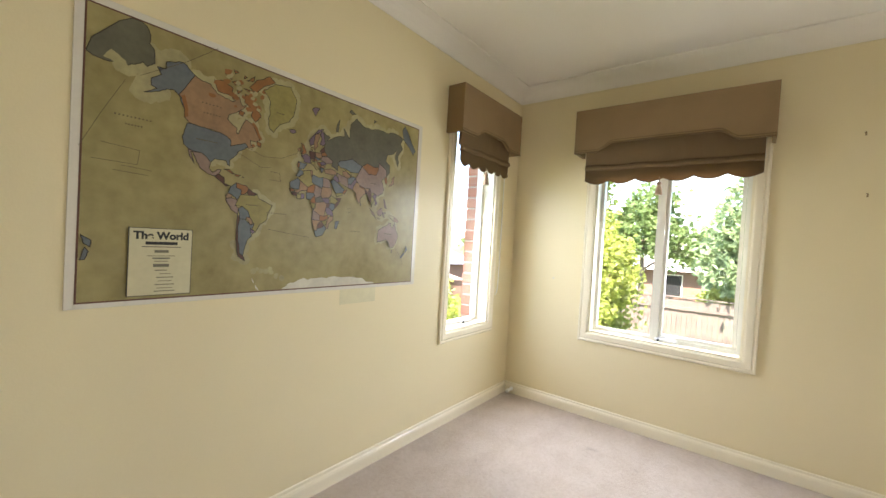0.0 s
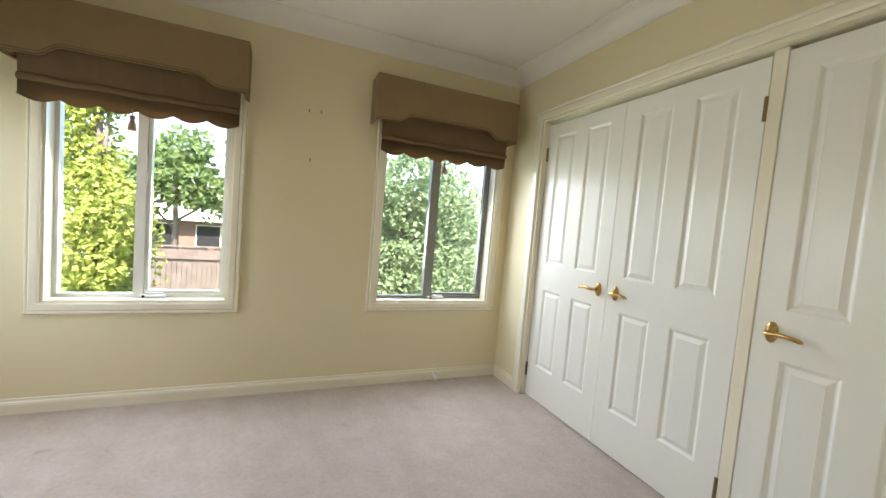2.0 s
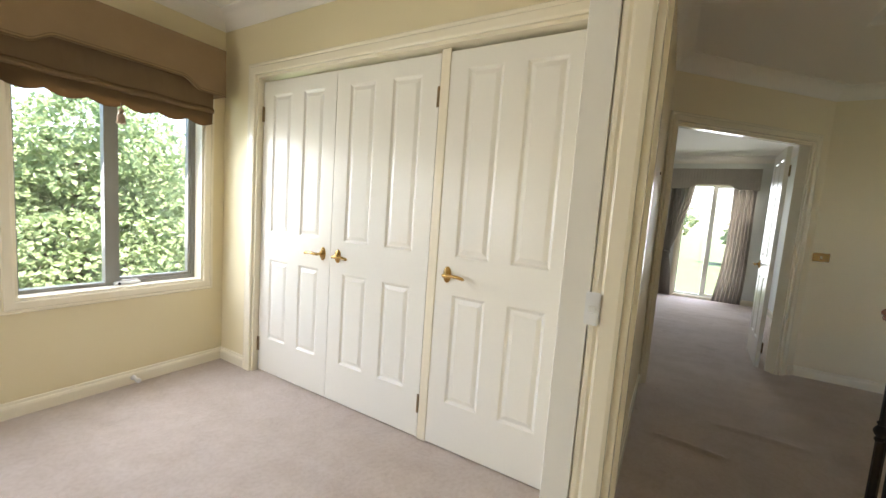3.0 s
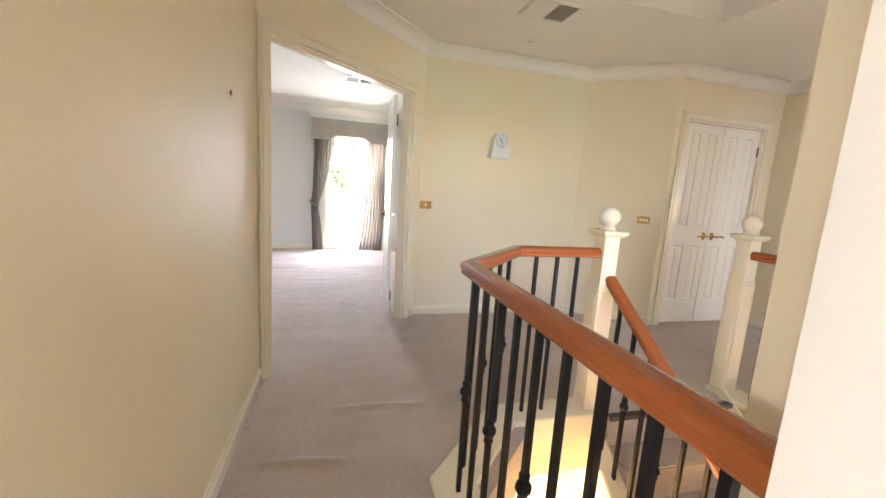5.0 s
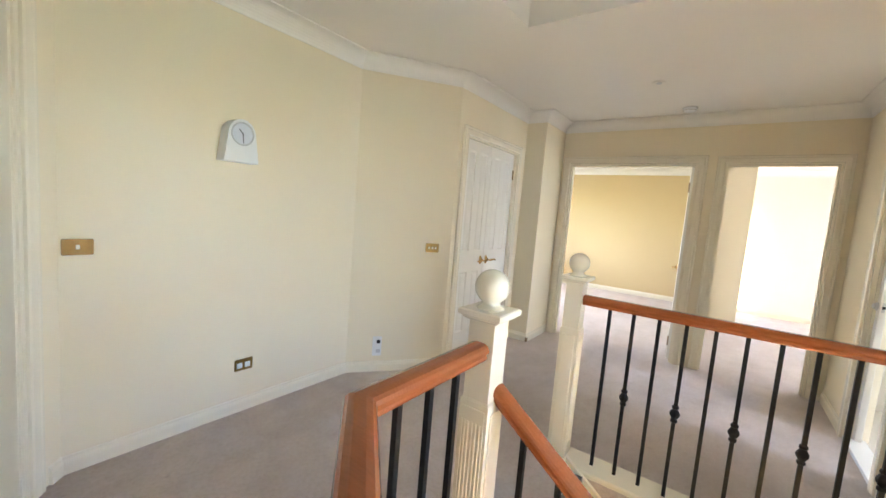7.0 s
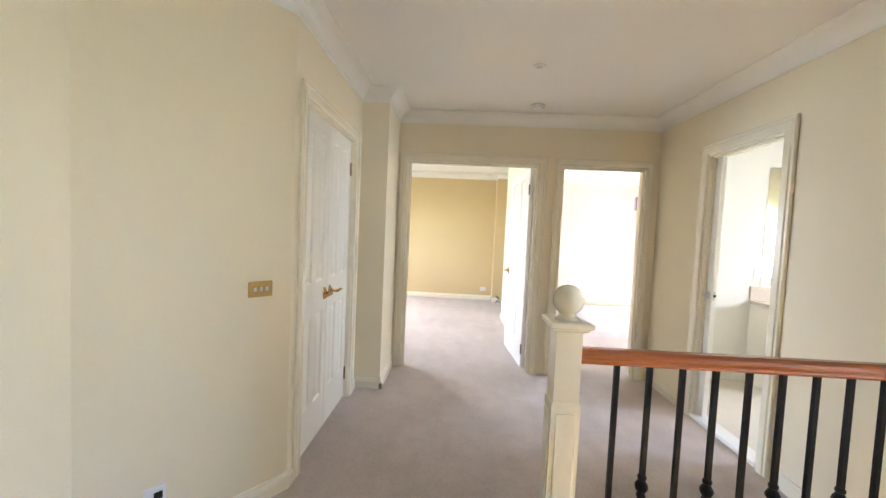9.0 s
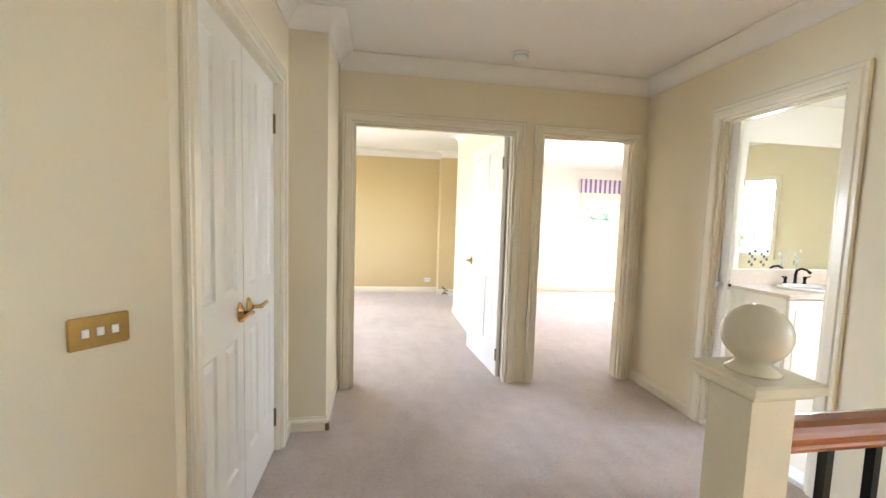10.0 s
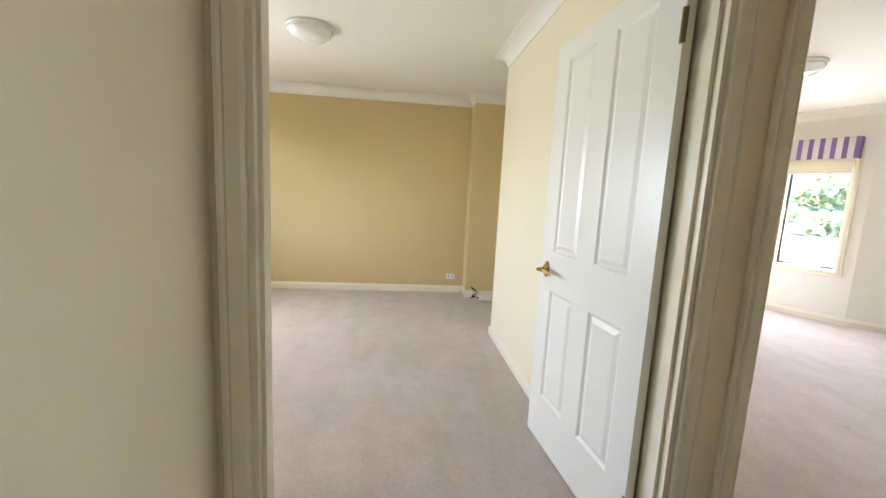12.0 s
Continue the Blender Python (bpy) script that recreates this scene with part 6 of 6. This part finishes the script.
curtain("curtain", "grey-beige curtain tied back to the side", [(2.0, 0.56, 0.20), (1.7, 0.56, 0.24), (1.4, 0.57, 0.31), (1.1, 0.58, 0.39), (0.86, 0.60, 0.47), (0.75, 0.60, 0.48), (0.5, 0.585, 0.43), (0.02, 0.57, 0.39)])
curtain("curtain", "grey-beige curtain hanging to the floor", [(2.0, -0.34, -0.66), (1.5, -0.345, -0.66), (1.0, -0.34, -0.665), (0.6, -0.31, -0.665), (0.3, -0.275, -0.66), (0.02, -0.24, -0.645)])
bm = bmesh.new()
tube(bm, [(9.03, 0.46, 0.80), (9.03, 0.53, 0.82), (9.05, 0.60, 0.86), (9.15, 0.63, 0.88)], [0.016, 0.018, 0.014, 0.01], 8)
thing("curtain_tieback", bm, M_SILVERCURTAIN, "grey-beige fabric tieback round the curtain", "tieback", smooth=True)
pm = empty_thing("pelmet", pose(9.2, 0.62, 0, 0, 0, -90), "grey-beige pleated fabric pelmet with a shaped edge", "pelmet")
bm = bmesh.new()
w = 1.30
bot = pelmet_bottom(w, 1.94, 2.02, 0.36)
shaped_slab(bm, bot, 2.29, -0.21, -0.195)
part("pelmet_front", bm, M_SILVERCURTAIN, pm)
for x in (0.0, w - 0.015):
    bm = bmesh.new()
    box(bm, x, x + 0.015, -0.195, -0.001, 1.94, 2.29)
    part("pelmet_return", bm, M_SILVERCURTAIN, pm)
for i in range(30):
    bm = bmesh.new()
    x = 0.03 + (w - 0.06) * i / 29
    lowz = 1.945 if (x < 0.25 or x > w - 0.25) else 2.025
    tube(bm, [(x, -0.211, lowz), (x, -0.211, 2.285)], [0.006, 0.006], 6)
    part("pleat", bm, M_SILVERCURTAIN, pm)


# ---- striped pelmets ----
def striped(m, w, z0, z1, label):
    p = empty_thing("striped_pelmet", m, label, "pelmet", "striped pelmets")
    bm = bmesh.new()
    box(bm, 0, w, -0.12, -0.105, z0, z1)
    part("pelmet_front", bm, M_STRIPE, p)
    for x in (0.0, w - 0.012):
        bm = bmesh.new()
        box(bm, x, x + 0.012, -0.105, -0.001, z0, z1)
        part("pelmet_return", bm, M_STRIPE, p)
    bm = bmesh.new()
    for k in range(5):
        box(bm, 0.03, w - 0.03, -0.07 - 0.01 * (k % 2), -0.05, z0 - 0.03 - 0.035 * k, z0 + 0.005 - 0.035 * k)
    part("raised_blind", bm, M_TRIM, p, "cream blind stacked up under the pelmet")


mcs, _ = along(CS0, CS1)
mcd, _ = along(CD0, CD1)
striped(mcs @ pose(2.19, 0, 0), 0.95, 1.93, 2.19, "mauve and white striped fabric pelmet")
striped(mcd @ pose(0.62, 0, 0), 0.70, 1.93, 2.17, "mauve and white striped fabric pelmet")

# ---- bathroom ----
VX, VY = 1.215, -4.418
vn = empty_thing("vanity_cabinet", pose(VX, VY, 0), "white bathroom vanity cabinet with panelled doors", "cabinet")
bm = bmesh.new()
box(bm, -1.90, 0.0, -0.548, -0.02, 0.007, 0.785)
part("body", bm, M_DOOR, vn)
for k in range(4):
    x1 = -0.015 - 0.43 * k
    bm = bmesh.new()
    box(bm, x1 - 0.42, x1, -0.02, 0.0, 0.12, 0.775)
    bevel(bm, 0.004)
    dr = part("door", bm, M_DOOR, vn)
    bm = bmesh.new()
    box(bm, x1 - 0.36, x1 - 0.06, 0.0, 0.006, 0.20, 0.70)
    bevel(bm, 0.005)
    part("raised_panel", bm, M_DOOR, dr)
    bm = bmesh.new()
    kx = x1 - 0.39 if k % 2 == 0 else x1 - 0.03
    tube(bm, [(kx - 0.012, 0.002, 0.66), (kx, 0.024, 0.66), (kx + 0.012, 0.002, 0.66)], [0.004, 0.005, 0.004], 8)
    part("handle", bm, M_STEEL, dr)
bm = bmesh.new()
box(bm, -0.75, VX + 0.015, -4.968, VY + 0.015, 0.788, 0.82)
bevel(bm, 0.006, 2)
thing("bench_top", bm, M_STONE, "beige laminate bench top over the vanity cabinet", "bench top")
bm = bmesh.new()
box(bm, -0.74, VX + 0.010, -4.9695, -4.955, 0.821, 0.955)
thing("splashback", bm, M_STONE, "beige tiled splashback over the vanity", "splashback", kind="structure")
bm = bmesh.new()
box(bm, 0.06, 1.132, -4.9695, -4.963, 0.97, 2.135)
thing("bathroom_mirror", bm, M_MIRROR, "frameless wall mirror over the vanity", "mirror")
bs = empty_thing("wash_basin", pose(0.68, -4.70, 0.822), "white oval drop-in porcelain basin", "basin")
bm = bmesh.new()
seg = 32
rings = []
for rx, ry, z in ((0.245, 0.185, 0.0), (0.25, 0.19, 0.012), (0.235, 0.178, 0.022), (0.205, 0.15, 0.020), (0.19, 0.135, -0.01), (0.13, 0.09, -0.02), (0.02, 0.015, -0.024)):
    rings.append([bm.verts.new((rx * math.cos(2 * math.pi * i / seg), ry * math.sin(2 * math.pi * i / seg), z + 0.0)) for i in range(seg)])
for a, b in zip(rings, rings[1:]):
    for i in range(seg):
        bm.faces.new((a[i], a[(i + 1) % seg], b[(i + 1) % seg], b[i]))
bm.faces.new(rings[-1])
part("bowl", bm, M_PORC, bs, smooth=True)
tp = empty_thing("basin_tap", pose(0.56, -4.905, 0.82), "dark bronze three-piece basin tap", "tap")
bm = bmesh.new()
lathe(bm, [(0.025, 0.0), (0.022, 0.012), (0.013, 0.03), (0.012, 0.10), (0.016, 0.11)], 16)
tube(bm, [(0, 0, 0.10), (0, 0.01, 0.145), (0, 0.05, 0.165), (0, 0.10, 0.155), (0, 0.13, 0.13)], [0.013, 0.012, 0.011, 0.011, 0.013], 10)
part("spout", bm, M_BLACK, tp, smooth=True)
for s in (-0.11, 0.11):
    bm = bmesh.new()
    lathe(bm, [(0.024, 0.0), (0.022, 0.01), (0.012, 0.03), (0.012, 0.06), (0.017, 0.068), (0.012, 0.085)], 14, pose(s, 0, 0))
    tube(bm, [(s, 0, 0.075), (s + (0.05 if s > 0 else -0.05), 0.01, 0.085)], [0.008, 0.006], 8)
    part("lever_handle", bm, M_BLACK, tp, smooth=True)
plate("power_outlet", pose(1.172, -4.969, 1.087, 0, 0, 180), 0.07, 0.11, "white plastic power outlet beside the mirror", [(0, 0.02)], M_WHITEPLASTIC, "power outlet", M_WHITEPLASTIC)
# decals on the mirror: grey and blue flower outlines
DEC1 = mat("grey_decal", (0.10, 0.11, 0.13), 0.5)
DEC2 = mat("pale_blue_decal", (0.35, 0.50, 0.58), 0.5)
for cx, dm in ((0.99, DEC1), (0.86, DEC1), (0.66, DEC2), (0.49, DEC2)):
    dc = empty_thing("mirror_decal", pose(cx, -4.9625, 0.985), "small flower sticker on the mirror" if dm is DEC1 else "pale blue leaf sticker on the mirror", "sticker", "mirror stickers")
    for k in range(6):
        bm = bmesh.new()
        lathe(bm, [(0.016, 0.0), (0.015, 0.001)], 10, pose(0.035 * math.sin(k * 2.1), 0.0, 0.02 + 0.026 * k, 90 + 0, 0, 0) @ Matrix.Diagonal((1.0 if dm is DEC1 else 0.5, 1.0 if dm is DEC1 else 1.5, 1, 1)))
        part("petal", bm, dm, dc)


# ---- outside ----
def leaf_mat(name, a, b):
    m = mat(name, a, 0.55, 0, 0.1, 3.0, 0, 20, spec=0.3)
    nt = m.node_tree
    p = nt.nodes["Principled BSDF"]
    geo_n = nt.nodes.new("ShaderNodeNewGeometry")
    mx = nt.nodes.new("ShaderNodeMix")
    mx.data_type = 'RGBA'
    mx.inputs["A"].default_value = (*a, 1)
    mx.inputs["B"].default_value = (*b, 1)
    nt.links.new(geo_n.outputs["Random Per Island"], mx.inputs["Factor"])
    nt.links.new(mx.outputs["Result"], p.inputs["Base Color"])
    tl = nt.nodes.new("ShaderNodeBsdfTranslucent")
    nt.links.new(mx.outputs["Result"], tl.inputs["Color"])
    sh = nt.nodes.new("ShaderNodeMixShader")
    sh.inputs[0].default_value = 0.55
    out = [n for n in nt.nodes if n.bl_idname == "ShaderNodeOutputMaterial"][0]
    nt.links.new(p.outputs[0], sh.inputs[1])
    nt.links.new(tl.outputs[0], sh.inputs[2])
    nt.links.new(sh.outputs[0], out.inputs[0])
    return m


L_YELLOW = leaf_mat("yellow_green_leaves", (0.46, 0.49, 0.13), (0.30, 0.35, 0.07))
L_GREEN = leaf_mat("fresh_green_leaves", (0.23, 0.31, 0.11), (0.13, 0.19, 0.06))
L_SOFT = leaf_mat("soft_grey_green_leaves", (0.34, 0.42, 0.22), (0.19, 0.26, 0.12))
L_PALE = leaf_mat("pale_sunlit_leaves", (0.27, 0.31, 0.18), (0.17, 0.22, 0.10))
M_BARK = mat("grey_brown_bark", (0.16, 0.12, 0.09), 0.9, 0, 0.25, 12, 0.8, 40)
M_GRASS = mat("lawn_grass", (0.060, 0.088, 0.024), 0.9, 0, 0.3, 0.25, 0.5, 8, color2=(0.036, 0.058, 0.016), fine=2.5)
GROUND = -2.95


def crown_mesh(rng, lobes, n, size):
    """Many small bent leaves in uneven lobes (x, y, z, radius, height)."""
    verts, faces = [], []
    tot = sum(l[3] ** 2 * l[4] for l in lobes)
    for lx, ly, lz, lr, lh in lobes:
        for _ in range(int(n * lr ** 2 * lh / tot)):
            while True:
                p = Vector((rng.uniform(-1, 1), rng.uniform(-1, 1), rng.uniform(-1, 1)))
                if 0.25 < p.length < 1.0 and rng.random() < 0.25 + p.length:
                    break
            k = 0.75 + 0.5 * noise.noise((p.x * 2.2 + lx, p.y * 2.2 + ly, p.z * 2.2 + lz))
            c = Vector((lx + p.x * lr * k, ly + p.y * lr * k, lz + p.z * lh * k))
            s = size * rng.uniform(0.6, 1.3)
            e = Euler((rng.uniform(-1.3, 1.3), rng.uniform(-1.3, 1.3), rng.uniform(0, 6.3)))
            u, v, w = (e.to_matrix() @ Vector(q) for q in ((1, 0, 0), (0, 1, 0), (0, 0, 1)))
            i = len(verts)
            verts += [tuple(c + s * q) for q in (-0.5 * v, 0.42 * u + 0.05 * v + 0.12 * w, 0.2 * u + 0.45 * v + 0.1 * w, 0.65 * v - 0.08 * w, -0.2 * u + 0.45 * v + 0.1 * w, -0.42 * u + 0.05 * v + 0.12 * w)]
            faces += [(i, i + 1, i + 2, i + 3), (i, i + 3, i + 4, i + 5)]
    d = bpy.data.meshes.new("crown")
    d.from_pydata(verts, [], faces)
    return d


def tree(x, y, lobes, n, size, leaf, label, seed, trunk=0.14, base=None):
    rng = random.Random(seed)
    t = empty_thing("tree", pose(x, y, GROUND if base is None else base), label, "tree")
    bm = bmesh.new()
    top = max(l[2] for l in lobes)
    tube(bm, [(0, 0, -0.05), (0.05, 0.02, top * 0.35), (-0.04, 0.05, top * 0.7), (0.0, 0.0, top)], [trunk, trunk * 0.8, trunk * 0.55, trunk * 0.2], 10)
    for l in lobes:
        z0 = top * rng.uniform(0.35, 0.6)
        tube(bm, [(0, 0.02, z0), (l[0] * 0.5, l[1] * 0.5, (z0 + l[2]) / 2), (l[0], l[1], l[2])], [trunk * 0.45, trunk * 0.3, trunk * 0.08], 6)
    part("trunk", bm, M_BARK, t, smooth=True)
    d = crown_mesh(rng, lobes, n, size)
    d.materials.append(leaf)
    c = new("crown", d)
    c.parent = t
    return t


bm = bmesh.new()
box(bm, -400, 400, -400, 400, GROUND - 0.2, GROUND)
thing("ground", bm, M_GRASS, "green lawn and open grass round the house", "ground", kind="structure")

BANK = -1.95
bm = bmesh.new()
prof = [(10.0, GROUND - 0.05), (11.0, GROUND + 0.03), (12.5, -2.35), (13.6, BANK + 0.0), (90.0, BANK), (90.0, GROUND - 0.05)]
a = [bm.verts.new((-10.5, y, z)) for y, z in prof]
b = [bm.verts.new((90, y, z)) for y, z in prof]
for i in range(len(prof)):
    j = (i + 1) % len(prof)
    bm.faces.new((a[i], a[j], b[j], b[i]))
bm.faces.new(a)
bm.faces.new(list(reversed(b)))
thing("garden_bank", bm, M_GRASS, "grassy bank rising to the back fence", "bank", kind="structure")

tree(3.2, 8.4, [(0, 0, 3.2, 1.9, 1.8), (-1.0, -0.3, 2.2, 1.3, 1.4), (0.9, -0.5, 3.1, 1.2, 1.0), (0.3, -0.2, 4.8, 1.5, 1.4), (-0.9, 0.3, 4.1, 1.3, 1.2), (1.4, 0.4, 4.2, 1.2, 1.2), (-1.7, 0.2, 3.2, 0.9, 1.0)], 30000, 0.085, L_SOFT, "broad leafy green tree close to the window", 3)
tree(-1.55, 7.4, [(0, 0, 2.4, 0.85, 1.3), (0.15, -0.1, 3.8, 0.75, 1.2), (-0.3, 0.1, 4.9, 0.6, 1.1), (0.35, 0.0, 1.6, 0.7, 0.9), (0.1, 0, 5.7, 0.35, 0.7)], 15000, 0.08, L_YELLOW, "tall yellow-green tree beside the fence", 5)
tree(-6.2, 8.2, [(0, 0, 2.2, 1.3, 1.2), (0.8, 0.3, 1.8, 1.0, 1.0), (-0.7, -0.2, 2.6, 1.0, 1.0)], 3500, 0.15, L_YELLOW, "rounded yellow-green shrub tree", 6)
tree(0.6, 15.5, [(0, 0, 4.0, 1.6, 2.0), (0.5, 0, 6.2, 1.3, 1.6), (-0.6, 0.2, 3.0, 1.2, 1.4), (0.9, 0, 4.8, 1.2, 1.3)], 4500, 0.2, L_SOFT, "tall green tree behind the fence", 8, base=BANK)
tree(-3.2, 19.5, [(0, 0, 4.2, 2.2, 1.6), (1.6, 0, 3.6, 1.6, 1.3), (-1.8, 0.4, 4.0, 1.7, 1.4), (0.4, 0, 5.4, 1.4, 1.2)], 4500, 0.22, L_GREEN, "wide green tree behind the neighbouring house", 9, base=BANK)
tree(0.3, 17.0, [(0, 0, 1.9, 0.9, 0.8), (0.7, 0, 1.6, 0.7, 0.6), (-0.7, 0.1, 1.5, 0.7, 0.7)], 1800, 0.14, L_YELLOW, "low yellow-green shrub behind the fence", 10, base=BANK)
tree(-19, 20, [(0, 0, 4.2, 2.6, 1.7), (2.4, 0, 3.4, 1.8, 1.4), (-2.2, 1, 3.8, 2.0, 1.4)], 2500, 0.3, L_GREEN, "distant green garden tree", 11)
for k, (x, y, s) in enumerate(((60, 14, 2.6), (66, 3, 3.0), (58, -9, 2.4), (75, -20, 3.2), (70, 24, 3.0))):
    tree(x, y, [(0, 0, 5 * s / 2.6, s * 1.5, s), (s, s, 4 * s / 2.6, s, s * 0.8), (-s * 0.4, -s, 4.4 * s / 2.6, s * 1.1, s * 0.8)], 900, 0.7, L_PALE, "distant pale green parkland tree", 30 + k, 0.3)

# hill with bushland beyond the striped bedroom
bm = bmesh.new()
n = 28
rows = []
for i in range(n + 1):
    row = []
    for j in range(13):
        x = -120 + 200 * i / n
        y = -30 - 120 * j / 12
        row.append(bm.verts.new((x, y, GROUND + 0.02 + (26.0 * (j / 12) ** 1.3) * (0.8 + 0.5 * noise.noise((x * 0.02, y * 0.02, 5))))))
    rows.append(row)
for a, b in zip(rows, rows[1:]):
    for j in range(12):
        bm.faces.new((a[j], b[j], b[j + 1], a[j + 1]))
thing("hill", bm, mat("bushland_slope", (0.075, 0.10, 0.042), 0.95, 0, 0.3, 0.12, 0.5, 6, color2=(0.045, 0.066, 0.026), fine=0.9), "green bush-covered hillside beyond the house", "hill", kind="structure", smooth=True)
rng = random.Random(21)
lobes = []
for k in range(170):
    x, y = rng.uniform(-110, 50), rng.uniform(-148, -45)
    j = (-30 - y) / 120
    lobes.append((x, y, GROUND + 26.0 * j ** 1.3 * (0.8 + 0.5 * noise.noise((x * 0.02, y * 0.02, 5))) + rng.uniform(0.5, 2.5), rng.uniform(2, 4.5), rng.uniform(2, 4)))
d = crown_mesh(rng, lobes, 15000, 1.2)
d.materials.append(L_PALE)
tagged(new("far_woods", d), "hazy green bushland along the hilltop", "woods", kind="stuff")
lobes = []
for k in range(60):
    lobes.append((rng.uniform(-60, 40), rng.uniform(45, 80), GROUND + 3 + rng.uniform(-1, 2.5), rng.uniform(2, 4), rng.uniform(1.5, 3)))
d = crown_mesh(rng, lobes, 6000, 0.9)
d.materials.append(L_GREEN)
tagged(new("far_trees", d), "distant garden trees behind the houses", "woods", kind="stuff")

# dark shed half hidden behind the broad tree
M_SHED = mat("dark_blue_steel_sheet", (0.035, 0.05, 0.065), 0.45, 0.0, 0.12, 3, 0.1, 40)
sd = empty_thing("garden_shed", pose(6.2, 11.6, GROUND), "dark blue-grey ribbed steel shed behind the tree", "shed")
bm = bmesh.new()
box(bm, 0.03, 2.6, 0.03, 1.9, 0.0, 3.30)
part("body", bm, M_DARK, sd)
for i in range(17):
    bm = bmesh.new()
    box(bm, 0.03 + 0.15 * i, 0.03 + 0.15 * i + 0.13, 0.0, 0.028, 0.0, 3.30)
    bevel(bm, 0.006)
    part("sheet_rib", bm, M_SHED, sd)
bm = bmesh.new()
box(bm, 0.78, 0.86, -0.05, -0.002, 0.0, 3.32)
part("corner_post", bm, M_FRAMESHADE_STEEL, sd, "pale grey steel post")
bm = bmesh.new()
box(bm, -0.06, 2.7, -0.08, 1.95, 3.33, 3.41)
part("roof", bm, M_SHED, sd)

# paling fence
fe = empty_thing("paling_fence", pose(0, 15.2, BANK), "weathered grey-brown timber paling fence", "fence")
M_PALING = mat("weathered_timber", (0.15, 0.112, 0.088), 0.9, 0, 0.25, 4, 0.6, 40)
bm = bmesh.new()
box(bm, -0.065, 0.065, -0.01, 0.01, 0.0, 1.75)
pal = mesh_from("paling", bm, M_PALING)
for i in range(110):
    part_of("paling", pal, fe, pose(-8.0 + 0.14 * i, random.uniform(-0.008, 0.008), random.uniform(-0.03, 0.03)))
bm = bmesh.new()
box(bm, -8.1, 7.4, -0.06, -0.012, 1.40, 1.49)
part("fence_rail", bm, M_PALING, fe)
bm = bmesh.new()
box(bm, -8.1, 7.4, -0.05, 0.06, 1.785, 1.82)
part("fence_cap", bm, M_PALING, fe)


def house(x, y, turn, w, d, h, roofh, wallmat, roofmat, label, base=BANK):
    ho = empty_thing("house", pose(x, y, base, 0, 0, turn), label, "house", kind="")
    bm = bmesh.new()
    box(bm, -w / 2, w / 2, -d / 2, d / 2, 0, h)
    part("wall", bm, wallmat, ho)
    bm = bmesh.new()
    e = 0.5
    base = [bm.verts.new(p) for p in ((-w / 2 - e, -d / 2 - e, h), (w / 2 + e, -d / 2 - e, h), (w / 2 + e, d / 2 + e, h), (-w / 2 - e, d / 2 + e, h))]
    r0, r1 = bm.verts.new((-w / 2 + d / 2, 0, h + roofh)), bm.verts.new((w / 2 - d / 2, 0, h + roofh))
    for f in ((base[0], base[1], r1, r0), (base[2], base[3], r0, r1), (base[1], base[2], r1), (base[3], base[0], r0), tuple(reversed(base))):
        bm.faces.new(f)
    part("roof", bm, roofmat, ho)
    for k in (-0.3, 0.05, 0.32):
        bm = bmesh.new()
        box(bm, w * k - 0.6, w * k + 0.6, -d / 2 - 0.03, -d / 2 + 0.02, 0.9, 2.1)
        wn_ = part("window", bm, M_TRIM, ho)
        bm = bmesh.new()
        box(bm, w * k - 0.54, w * k + 0.54, -d / 2 - 0.04, -d / 2 - 0.031, 0.96, 2.04)
        part("pane", bm, M_DARK, wn_)


M_ROOF1 = mat("pale_metal_roof", (0.55, 0.52, 0.48), 0.5, 0, 0.08, 2)
M_ROOF2 = mat("blue_grey_tile_roof", (0.20, 0.24, 0.32), 0.7, 0, 0.12, 3, 0.5, 12)
M_ROOF3 = mat("faded_pink_tile_roof", (0.45, 0.30, 0.25), 0.8, 0, 0.12, 3, 0.5, 12)
M_HWALL = mat("brown_brick_house_wall", (0.24, 0.13, 0.09), 0.9, 0, 0.15, 6)
house(-5.5, 27.5, 4, 8, 6, 2.3, 1.0, M_HWALL, M_ROOF1, "brown brick house with a pale metal roof behind the fence")
house(-22, 24, -40, 14, 8, 2.7, 2.0, M_HWALL, M_ROOF2, "distant house with a blue-grey tiled roof", GROUND)
house(-16, 17, -35, 7, 5, 2.2, 1.0, M_HWALL, M_ROOF3, "house with a faded pink tiled roof", GROUND)

# brick reveal outside the narrow window
br = empty_thing("brick_pier", pose(-1.20, 3.0, 0.56), "red brick pier outside the narrow window", "brick pier")
bm = bmesh.new()
box(bm, -0.105, -0.005, 0.006, 0.30, 0.0, 1.60)
part("mortar_core", bm, M_MORTAR, br)
bm = bmesh.new()
box(bm, -0.112, 0.0, 0.0, 0.23, 0.0, 0.076)
bevel(bm, 0.004)
bd = mesh_from("brick", bm, M_BRICK)
for i in range(18):
    part_of("brick", bd, br, pose(random.uniform(-0.002, 0.002), random.uniform(-0.002, 0.002), 0.005 + 0.086 * i))
